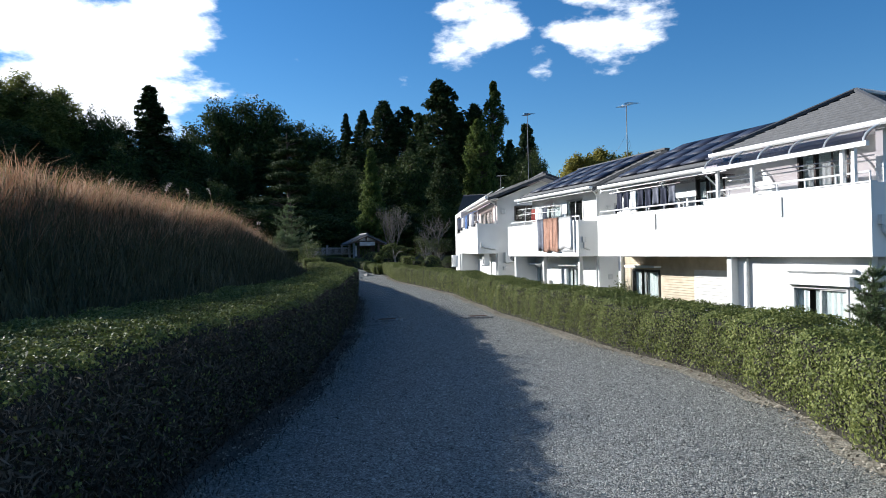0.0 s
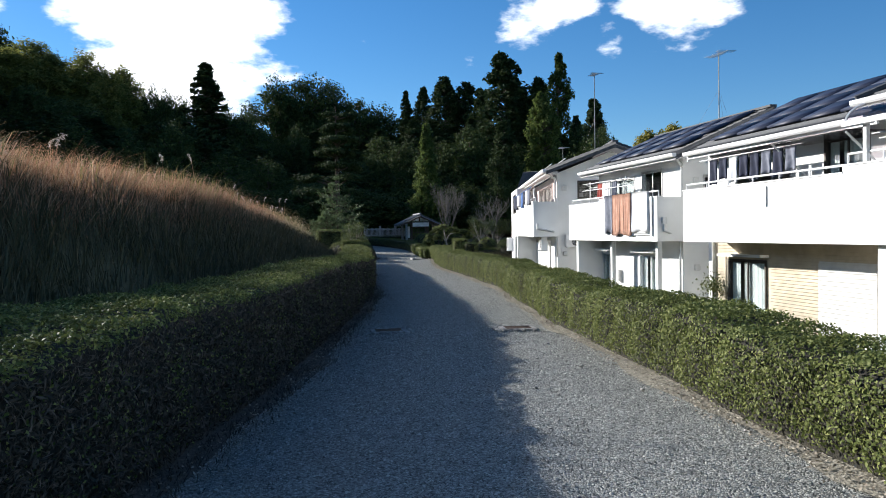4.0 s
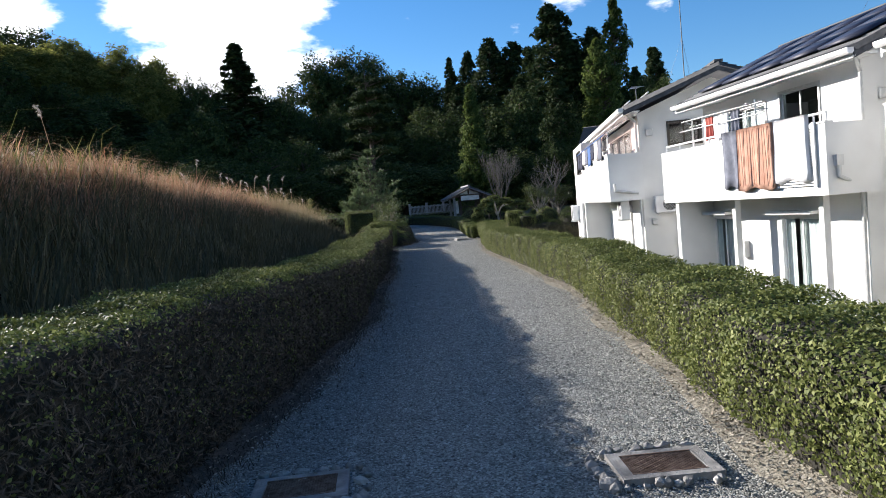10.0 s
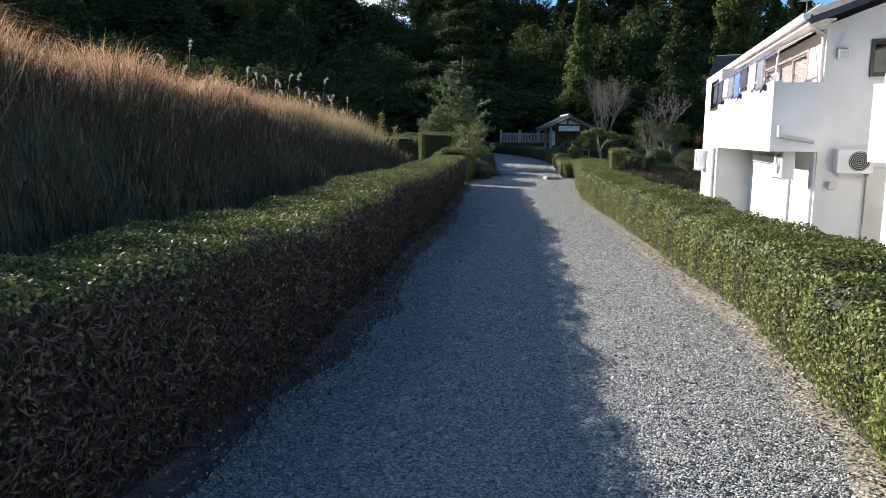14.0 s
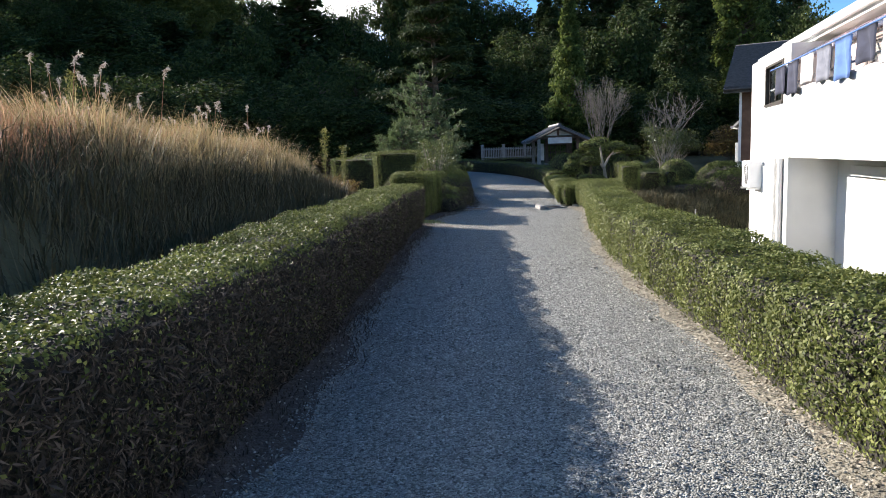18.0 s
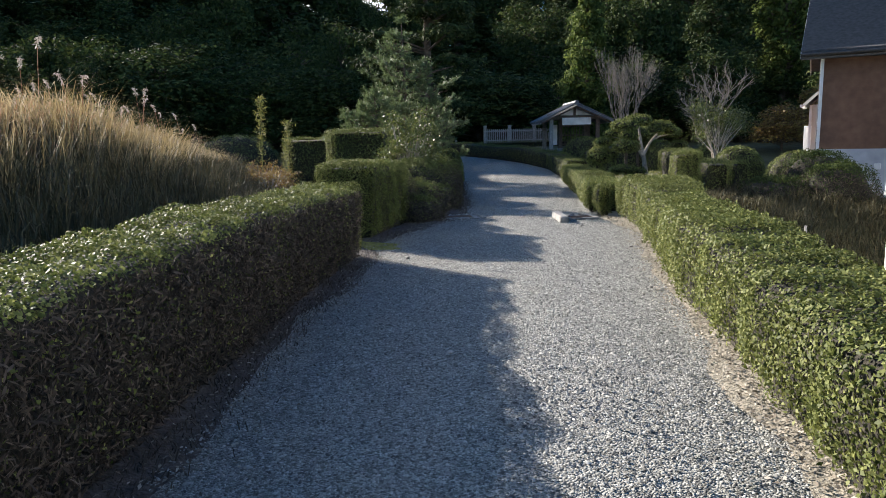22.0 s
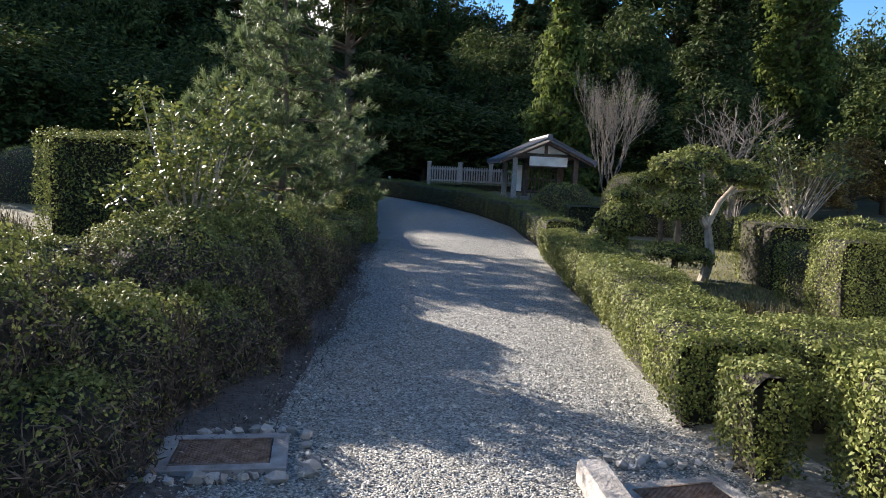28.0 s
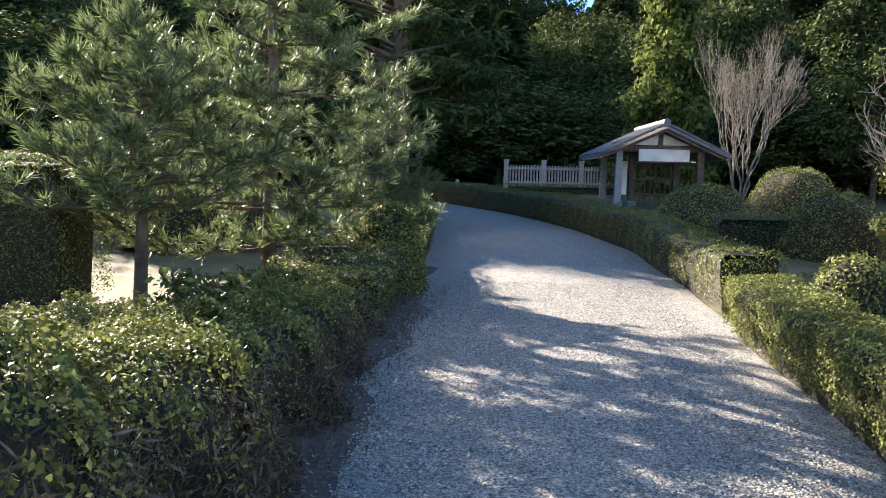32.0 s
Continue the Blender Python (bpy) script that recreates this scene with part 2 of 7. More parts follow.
M_PALEBARK = material("pale_bark", [(0.3, (0.20, 0.17, 0.14)), (0.7, (0.40, 0.36, 0.30))], 10, 0.9, bump=0.6, bump_scale=30)
M_TWIG = material("grey_twigs", [(0.3, (0.09, 0.08, 0.065)), (0.7, (0.19, 0.17, 0.145))], 10, 0.9)
M_GOLD = material("golden_leaves", [(0.1, (0.10, 0.09, 0.015)), (0.5, (0.24, 0.21, 0.04)), (0.9, (0.36, 0.30, 0.07))], 0.5, 0.85, spec=0.15, island=0.6, sub=0.3)
M_TAN = material("tan_siding", [(0.3, (0.50, 0.42, 0.30)), (0.7, (0.60, 0.52, 0.39))], 5, 0.8, bump=0.2, big=1.0)
# greyer copy of white_render, with shade put into the tone
M_GREYWALL = material("shade_toned_grey_render", [(0.3, (0.55, 0.53, 0.50)), (0.7, (0.63, 0.61, 0.57))], 2, 0.85, bump=0.2, bump_scale=120, big=0.5)
M_BROWN = material("brown_cladding", [(0.3, (0.14, 0.07, 0.045)), (0.7, (0.21, 0.115, 0.07))], 4, 0.8, bump=0.3, big=0.7)
M_BLUEGREY = material("blue_grey_cladding", [(0.3, (0.36, 0.38, 0.42)), (0.7, (0.46, 0.48, 0.52))], 4, 0.8, bump=0.2, big=0.7)
M_TRIM = material("white_trim_paint", [(0.3, (0.74, 0.74, 0.73)), (0.7, (0.82, 0.82, 0.81))], 6, 0.5, big=1.0)
M_ALU = material("aluminium", [(0.3, (0.55, 0.55, 0.54)), (0.7, (0.68, 0.68, 0.67))], 12, 0.35, metal=0.8)
M_FRAME = material("dark_bronze_frame", [(0.3, (0.05, 0.045, 0.04)), (0.7, (0.09, 0.08, 0.07))], 12, 0.4, metal=0.5)
M_PIPE = material("pale_plastic_pipe", [(0.3, (0.55, 0.55, 0.53)), (0.7, (0.68, 0.68, 0.66))], 8, 0.45)
M_SHUTTER = material("shutter_metal", [(0.3, (0.58, 0.57, 0.54)), (0.7, (0.68, 0.67, 0.64))], 6, 0.5)
# unseen room surfaces; the dimness indoors is put into the colour
M_ROOM = material("room_wall_painted_dim", [(0.3, (0.16, 0.15, 0.14)), (0.7, (0.22, 0.21, 0.19))], 2, 0.9)
M_CURTAIN = material("pale_curtain", [(0.3, (0.68, 0.71, 0.70)), (0.7, (0.80, 0.82, 0.80))], 4, 0.9)
M_PANEL = material("solar_panel", [(0.3, (0.012, 0.016, 0.035)), (0.7, (0.03, 0.036, 0.06))], 5, 0.5, spec=0.3)
M_CONC = material("weathered_concrete", [(0.3, (0.17, 0.16, 0.15)), (0.7, (0.32, 0.31, 0.29))], 9, 0.9, bump=0.5, bump_scale=60, big=2.0)
M_COBBLE = material("pale_field_stone", [(0.3, (0.18, 0.175, 0.16)), (0.7, (0.42, 0.40, 0.37))], 12, 0.85, bump=0.5, objrand=0.4)
M_RUST = material("rusty_grate", [(0.3, (0.10, 0.06, 0.04)), (0.7, (0.24, 0.17, 0.13))], 20, 0.7, metal=0.4, bump=0.3)
# near-black colour standing in for the shade inside openings
M_HOLE = material("painted_hole_dark", [(0.3, (0.012, 0.011, 0.01)), (0.7, (0.03, 0.028, 0.025))], 10, 0.9)
M_TILE = material("grey_roof_tile", [(0.3, (0.05, 0.05, 0.053)), (0.7, (0.12, 0.12, 0.125))], 12, 0.55, bump=0.3, objrand=0.5)
M_WOOD = material("weathered_dark_wood", [(0.3, (0.06, 0.04, 0.03)), (0.7, (0.15, 0.105, 0.08))], 12, 0.85, bump=0.4)
M_GREYWOOD = material("grey_stone_rail", [(0.3, (0.22, 0.21, 0.2)), (0.7, (0.38, 0.37, 0.35))], 12, 0.9, bump=0.4)
M_PLASTER = material("white_plaster", [(0.3, (0.66, 0.64, 0.6)), (0.7, (0.78, 0.76, 0.72))], 3, 0.9, big=1.5)
M_NAVY = material("navy_cloth", [(0.3, (0.015, 0.018, 0.035)), (0.7, (0.035, 0.04, 0.07))], 8, 0.95)
M_ORANGE = material("salmon_quilt", [(0.3, (0.42, 0.22, 0.15)), (0.7, (0.55, 0.33, 0.24))], 5, 0.95, bump=0.5, bump_scale=40)
M_QUILTSEAM = material("quilt_seam", [(0.3, (0.34, 0.18, 0.12)), (0.7, (0.46, 0.27, 0.19))], 8, 0.95)
M_GREYCLOTH = material("slate_blanket", [(0.3, (0.10, 0.11, 0.14)), (0.7, (0.19, 0.20, 0.24))], 8, 0.95)
M_WHITECLOTH = material("white_cloth", [(0.3, (0.68, 0.68, 0.68)), (0.7, (0.80, 0.80, 0.80))], 5, 0.95)
M_BLUECLOTH = material("blue_cloth", [(0.3, (0.05, 0.10, 0.28)), (0.7, (0.10, 0.20, 0.42))], 5, 0.95)
M_REDCLOTH = material("red_cloth", [(0.3, (0.35, 0.06, 0.05)), (0.7, (0.5, 0.14, 0.1))], 5, 0.95)
M_TEAL = material("teal_cloth", [(0.3, (0.03, 0.22, 0.24)), (0.7, (0.06, 0.34, 0.36))], 5, 0.95)


def glass_like(name, color, rough, gloss):
    """Thin clear sheet: see-through with a glossy coat."""
    m = bpy.data.materials.new(name)
    m.use_nodes = True
    n, l = m.node_tree.nodes, m.node_tree.links
    tr, gl, lw, mx = n.new("ShaderNodeBsdfTransparent"), n.new("ShaderNodeBsdfGlossy"), n.new("ShaderNodeLayerWeight"), n.new("ShaderNodeMixShader")
    tr.inputs["Color"].default_value = (*color, 1)
    gl.inputs["Roughness"].default_value = rough
    pw, sc = n.new("ShaderNodeMath"), n.new("ShaderNodeMapRange")
    pw.operation = "POWER"
    pw.inputs[1].default_value = 4.0
    sc.inputs["To Min"].default_value, sc.inputs["To Max"].default_value = gloss, 0.7
    l.new(lw.outputs["Facing"], pw.inputs[0]), l.new(pw.outputs[0], sc.inputs["Value"]), l.new(sc.outputs["Result"], mx.inputs["Fac"])
    l.new(tr.outputs["BSDF"], mx.inputs[1]), l.new(gl.outputs["BSDF"], mx.inputs[2])
    l.new(mx.outputs["Shader"], n["Material Output"].inputs["Surface"])
    return m


M_GLASS = glass_like("window_glass", (0.86, 0.9, 0.9), 0.03, 0.05)
M_AWNING = glass_like("smoky_polycarbonate", (0.72, 0.68, 0.70), 0.15, 0.05)
M_PINKSHEET = glass_like("pink_tinted_sheet", (0.96, 0.85, 0.83), 0.2, 0.04)


# ---- building blocks ----
def mesh_from(name, verts, faces, mat, parent=None, label="", smooth=False):
    me = bpy.data.meshes.new(name)
    verts = np.asarray(verts, dtype=np.float32).reshape(-1, 3)
    faces = np.asarray(faces, dtype=np.int32)
    k = faces.shape[1]
    me.vertices.add(len(verts))
    me.vertices.foreach_set("co", verts.ravel())
    me.loops.add(faces.size)
    me.loops.foreach_set("vertex_index", faces.ravel())
    me.polygons.add(len(faces))
    me.polygons.foreach_set("loop_start", np.arange(0, faces.size, k, dtype=np.int32))
    if smooth:
        me.polygons.foreach_set("use_smooth", np.ones(len(faces), dtype=bool))
    me.update(calc_edges=True)
    me.materials.append(mat)
    ob = new(name, me)
    ob.parent = parent
    if label:
        ob["label"] = label
    return ob


def part(name, bm, mat, parent=None, label="", smooth=False):
    me = bpy.data.meshes.new(name)
    bmesh.ops.recalc_face_normals(bm, faces=bm.faces)
    bm.to_mesh(me)
    bm.free()
    if smooth:
        for p in me.polygons:
            p.use_smooth = True
    me.materials.append(mat)
    ob = new(name, me)
    ob.parent = parent
    if label:
        ob["label"] = label
    return ob


def add_box(bm, x0, x1, y0, y1, z0, z1, bevel=0.0):
    g = bmesh.ops.create_cube(bm, size=1.0, matrix=Matrix.LocRotScale(((x0 + x1) / 2, (y0 + y1) / 2, (z0 + z1) / 2), None, (x1 - x0, y1 - y0, z1 - z0)))
    if bevel:
        edges = list({e for v in g["verts"] for e in v.link_edges})
        bmesh.ops.bevel(bm, geom=edges, offset=bevel, segments=1, affect="EDGES")


def box(name, x0, x1, y0, y1, z0, z1, mat, parent=None, label="", bevel=0.0):
    bm = bmesh.new()
    add_box(bm, x0, x1, y0, y1, z0, z1, bevel)
    return part(name, bm, mat, parent, label)


def add_rod(bm, a, b, r0, r1=None, seg=8):
    a, b = Vector(a), Vector(b)
    d = b - a
    m = Matrix.Translation((a + b) / 2) @ d.to_track_quat("Z", "Y").to_matrix().to_4x4()
    bmesh.ops.create_cone(bm, cap_ends=True, segments=seg, radius1=r0, radius2=r0 if r1 is None else r1, depth=d.length, matrix=m)


def rods_mesh(name, rods, seg, mat, parent=None, label=""):
    """Many tapered rods (a, b, r0, r1) as one mesh, for branches and stems."""
    R = [(*map(float, p), *map(float, q), r0, r1) for p, q, r0, r1 in rods]
    R = np.array(R)
    A, B = R[:, :3], R[:, 3:6]
    D = B - A
    D = D / (np.linalg.norm(D, axis=1, keepdims=True) + 1e-9)
    H = np.where(np.abs(D[:, 2:]) < 0.9, np.array([[0, 0, 1.0]]), np.array([[1.0, 0, 0]]))
    U = np.cross(D, H)
    U /= np.linalg.norm(U, axis=1, keepdims=True)
    W = np.cross(D, U)
    an = np.arange(seg) * 2 * np.pi / seg
    ring = np.cos(an)[None, :, None] * U[:, None] + np.sin(an)[None, :, None] * W[:, None]
    V = np.concatenate([A[:, None] + ring * R[:, 6, None, None], B[:, None] + ring * R[:, 7, None, None]], 1)
    k = np.arange(seg)
    f = np.stack([k, (k + 1) % seg, (k + 1) % seg + seg, k + seg], 1)
    F = (np.arange(len(R))[:, None, None] * 2 * seg + f[None]).reshape(-1, 4)
    return mesh_from(name, V.reshape(-1, 3), F, mat, parent, label, smooth=True)


def rod(name, a, b, r, mat, parent=None, label="", seg=8, r1=None):
    bm = bmesh.new()
    add_rod(bm, a, b, r, r1, seg)
    return part(name, bm, mat, parent, label)


def leaf_cloud(name, pos, nor, length, width, mat, parent=None, label="", rng=None, droop=0.0, kind="", spray=False):
    """One folded four-cornered leaf at each place, lying roughly across its normal."""
    rng = rng or np.random.default_rng(1)
    n = len(pos)
    nor = nor / (np.linalg.norm(nor, axis=1, keepdims=True) + 1e-9)
    t = rng.normal(size=(n, 3))
    t[:, 2] -= droop
    t -= (t * nor).sum(1, keepdims=True) * nor
    t /= np.linalg.norm(t, axis=1, keepdims=True) + 1e-9
    s = np.cross(nor, t)
    k = rng.uniform(0.65, 1.3, (n, 1))
    tip = pos + t * length * k
    mid = pos + t * length * 0.45 * k
    up = nor * width * 0.22 * k
    v = np.stack([pos, mid + s * width * 0.5 * k + up, tip, mid - s * width * 0.5 * k + up], 1)
    if spray:
        v = np.stack([pos, mid + s * width * 0.75 * k + up, tip - s * width * 0.2 * k], 1)
    ob = mesh_from(name, v.reshape(-1, 3), np.arange(v.shape[1] * n).reshape(n, v.shape[1]), mat, parent, label)
    if kind:
        ob["kind"] = kind
    return ob


def line_x(pts, y):
    p = np.array(pts)
    return np.interp(y, p[:, 1], p[:, 0])


# ---- plan: the edges of the road, as (x, y) ----
RIGHT = [(-2.4, -14), (-1.0, -8), (0.6, -3.5), (2.0, -0.5), (2.4, 0.8), (2.62, 3.4), (3.0, 6.3), (3.2, 8.3), (3.6, 10.5), (4.0, 12.9), (4.45, 15), (4.6, 17), (4.95, 21), (5.2, 25), (5.7, 28.5), (6.3, 31.5), (6.62, 33), (6.85, 35.1)]
RIGHT_BACK = [(x + 0.85, y + 0.1) for x, y in RIGHT[:-2]] + [(7.65, 33.1), (8.1, 35.2)]
LEFT = [(-5.2, -14), (-3.7, -6), (-2.75, -1.4), (-2.2, 0.2), (-1.5, 1.9), (-1.2, 2.9), (-0.8, 4.4), (-0.32, 6.2), (-0.05, 7.4), (0.34, 9), (0.92, 11.8), (1.44, 14.4), (1.84, 19.2), (2.18, 21.5), (2.28, 23.5), (2.5, 26.7), (2.64, 29), (2.87, 31.4)]
LEFT_BACK = [(-6.6, -14), (-5.2, -6), (-4.4, -1.4), (-3.9, 0.2), (-3.1, 1.9), (-2.6, 2.9), (-2.0, 4.4), (-1.3, 6.2), (-0.9, 7.8), (-0.55, 9.3), (-0.12, 11), (0.2, 12.6), (0.7, 16), (0.95, 19.2), (1.3, 21.5), (1.45, 23.5), (1.66, 26.7), (1.82, 29), (2.02, 31.4)]
ROAD_L = LEFT + [(2.9, 32.5), (3.5, 34.4), (4.13, 35.6), (4.38, 37.6), (4.43, 42.1), (4.6, 49.46), (4.57, 53.82), (4, 57), (2.6, 60), (0.5, 63)]
ROAD_R = RIGHT[:-1] + [(6.7, 34.5), (6.58, 36.1), (6.93, 38.4), (7.08, 40.8), (7.43, 43.6), (7.76, 47.28), (7.82, 50.55), (7.27, 53.82), (6.2, 57), (4.6, 60), (2.5, 63)]
MOUND_Y, MOUND_H = [3, 10, 16, 20, 26, 32, 38, 42, 47, 52], [1.12, 1.1, 1.14, 1.06, 0.92, 0.8, 0.7, 0.5, 0.2, 0.0]


def foot_x(y):
    """The foot of the mound behind the left hedge."""
    f = LEFT_BACK + [(0.9, 36), (0.1, 41), (-1.2, 46), (-2.4, 52)]
    return np.interp(y, [p[1] for p in f], [p[0] for p in f]) - 0.1


def smooth(a, b, v):
    k = np.clip((v - a) / (b - a), 0, 1)
    return k * k * (3 - 2 * k)


def ground_z(x, y):
    """The height of the ground: flat road, grassy mound, lower house plots, garden, wooded hill."""
    x, y = np.asarray(x, float), np.asarray(y, float)
    u = foot_x(y) - x
    z = np.interp(u, [0, 1.2, 2.5, 5.0, 9.0, 16.0, 26.0], [0, 1.02, 1.74, 1.9, 1.95, 1.7, 1.3]) * np.interp(y, MOUND_Y, MOUND_H)
    r = np.interp(y, [p[1] for p in RIGHT], [p[0] for p in RIGHT])
    z = z - 1.35 * smooth(r + 1.1, r + 2.2, x) * smooth(37, 33.5, y)
    z = z - 1.35 * smooth(12.5, 15.0, x) * smooth(33.5, 37, y) * smooth(58, 52, y)
    z = z + 0.36 * np.exp(-((x - 10.2) / 2.0) ** 2 - ((y - 43.5) / 4.0) ** 2) * smooth(7.6, 8.8, x)
    z = z + 0.038 * np.clip(y - 46, 0, 18)
    z = z + 0.22 * smooth(53, 57, y) * smooth(8.6, 9.6, x) * smooth(30, 20, x)
    far, az = np.hypot(x, y - 10), np.degrees(np.arctan2(-x, y - 10))
    hill = 21 * smooth(52, 128, far) * smooth(6, 22, az) * smooth(150, 110, az) + 9 * smooth(75, 130, y) * smooth(70, 20, x) * smooth(22, 6, az)
    return z + hill


def gz(x, y):
    return float(ground_z(x, y))


def make_ground():
    gx = np.concatenate([np.array([-3000, -900, -400, -250]), np.arange(-180, -30, 6), np.arange(-30, 30, 0.4), np.arange(30, 150, 6), np.array([200, 400, 900, 3000])])
    gy = np.concatenate([np.array([-3000, -900, -300, -120, -60]), np.arange(-40, 70, 0.5), np.arange(70, 250, 6), np.array([300, 500, 1200, 3000])])
    X, Y = np.meshgrid(gx, gy)
    Z = ground_z(X, Y) - 0.04
    n, m = X.shape
    i = np.arange(n * m).reshape(n, m)
    f = np.stack([i[:-1, :-1], i[:-1, 1:], i[1:, 1:], i[1:, :-1]], -1).reshape(-1, 4)
    ob = mesh_from("ground", np.stack([X, Y, Z], -1).reshape(-1, 3), f, M_GROUND, smooth=True)
    tagged(ob, "earth and thin grass sloping up to a wooded hill", "ground", kind="structure")


make_ground()


def road_z(y):
    return 0.038 * max(0.0, y - 46)


def strip(name, left, right, lift, mat, label, category="road", k=7, ragged=0.0):
    rr = random.Random(len(name))
    v, f = [], []
    for i, ((a, ya), (b, yb)) in enumerate(zip(left, right)):
        for j in range(k):
            u = j / (k - 1)
            q = ragged * rr.uniform(-1, 1) if j in (0, k - 1) else 0
            v.append((a + (b - a) * u + q, ya + (yb - ya) * u, road_z(ya) + lift + 0.02 * math.sin(math.pi * u)))
        if i:
            o = (i - 1) * k
            f += [(o + j, o + j + 1, o + k + j + 1, o + k + j) for j in range(k - 1)]
    ob = mesh_from(name, v, f, mat, smooth=True)
    return tagged(ob, label, category, kind="structure")


ROAD_Y = [-14 + 0.5 * i for i in range(155)]
strip("road", [(line_x(ROAD_L, y) - 0.5, y) for y in ROAD_Y], [(line_x(ROAD_R, y) + 0.3, y) for y in ROAD_Y], -0.01, M_GRAVEL, "grey crushed-gravel lane between clipped hedges")
LY = [y for y in ROAD_Y if y <= 36]
strip("verge_right", [(line_x(ROAD_R, y) - 0.01 - 0.05 * math.sin(y * 1.7) - 0.04 * math.sin(y * 4.3), y) for y in LY], [(line_x(ROAD_R, y) + 0.5, y) for y in LY], 0.006, M_LITTER, "pale strip of dry leaf litter along the hedge foot", "verge", 4, 0.07)
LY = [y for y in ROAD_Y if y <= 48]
strip("verge_left", [(line_x(ROAD_L, y) - 0.5, y) for y in LY], [(line_x(ROAD_L, y) + 0.14 + 0.09 * math.sin(y * 1.3) + 0.05 * math.sin(y * 4.1), y) for y in LY], 0.006, M_SHADELITTER, "leaf litter along the shaded hedge, toned dark with its shade", "verge", 4, 0.08)


def scatter_road(n, y0, y1, margin, rng):
    y = rng.uniform(y0, y1, n)
    a = np.interp(y, [p[1] for p in ROAD_L], [p[0] for p in ROAD_L]) + margin
    b = np.interp(y, [p[1] for p in ROAD_R], [p[0] for p in ROAD_R]) - margin
    x = a + (b - a) * rng.random(n)
    return x, y


def gravel(n, seed):
    rng = np.random.default_rng(seed)
    x, y = scatter_road(n, -4, 47, 0.1, rng)
    s = rng.uniform(0.004, 0.0105, n) * (1 + 0.5 * (rng.random(n) > 0.985))
    c = np.stack([x, y, 0.038 * np.clip(y - 46, 0, 9) + 0.008 + s * 0.25], 1)
    base = np.array([(1, 0, 0), (-0.5, 0.85, 0), (-0.5, -0.85, 0), (0.1, 0, 0.8), (0, 0.1, -0.6)])
    ang = rng.uniform(0, 6.283, n)
    ca, sa = np.cos(ang), np.sin(ang)
    b = base[None] + rng.normal(scale=0.22, size=(n, 5, 3))
    vx = b[:, :, 0] * ca[:, None] - b[:, :, 1] * sa[:, None]
    vy = b[:, :, 0] * sa[:, None] + b[:, :, 1] * ca[:, None]
    v = np.stack([vx * 1.2, vy, b[:, :, 2]], -1) * s[:, None, None] + c[:, None]
    f = np.array([(0, 1, 3), (1, 2, 3), (2, 0, 3)])
    faces = (np.arange(n)[:, None, None] * 5 + f[None]).reshape(-1, 3)
    ob = mesh_from("gravel", v.reshape(-1, 3), faces, M_STONE)
    tagged(ob, "loose grey crushed stones lying on the lane", "gravel", kind="stuff")


gravel(230000, 4)


def fallen_leaves(n, seed):
    rng = np.random.default_rng(seed)
    y = rng.uniform(-5, 36, n)
    x = np.interp(y, [p[1] for p in ROAD_R], [p[0] for p in ROAD_R]) + rng.normal(0.03, 0.085, n)
    y2 = rng.uniform(-5, 47, n // 2)
    x2 = np.interp(y2, [p[1] for p in ROAD_L], [p[0] for p in ROAD_L]) + np.abs(rng.normal(0, 0.3, n // 2)) - 0.05
    p = np.stack([np.concatenate([x, x2]), np.concatenate([y, y2]), np.zeros(n + n // 2) + 0.03], 1)
    nor = rng.normal(scale=0.35, size=p.shape) + np.array([0, 0, 1.0])
    ob = leaf_cloud("fallen_leaves", p, nor, 0.027, 0.014, M_DEADLEAF, rng=rng)
    tagged(ob, "small dry fallen leaves along the hedge feet", "leaves", kind="stuff")


fallen_leaves(11000, 8)


# ---- hedges ----
def skin_leaves(v, rng, density, low=1.0, thin=1.0):
    """Places and normals over a grid of rings (rows of points)."""
    n, k = v.shape[:2]
    P, N = [], []
    for q in range(n - 1):
        cen = (v[q].mean(0) + v[q + 1].mean(0)) / 2
        for j in range(k - 1):
            a, b, c, d = v[q, j], v[q, j + 1], v[q + 1, j + 1], v[q + 1, j]
            nn = np.cross(b - a, d - a)
            area = np.linalg.norm(nn)
            if area < 1e-7:
                continue
            nn = nn / area
            if np.dot(nn, (a + c) / 2 - cen) < 0:
                nn = -nn
            cnt = rng.poisson(area * density * (low if j in (0, k - 2) else 1.0) * (thin if j in (0, 1) else 1.0))
            u, w = rng.random((2, cnt, 1))
            P.append(a * (1 - u) * (1 - w) + b * u * (1 - w) + c * u * w + d * (1 - u) * w)
            N.append(np.repeat(nn[None], cnt, 0))
    return P, N


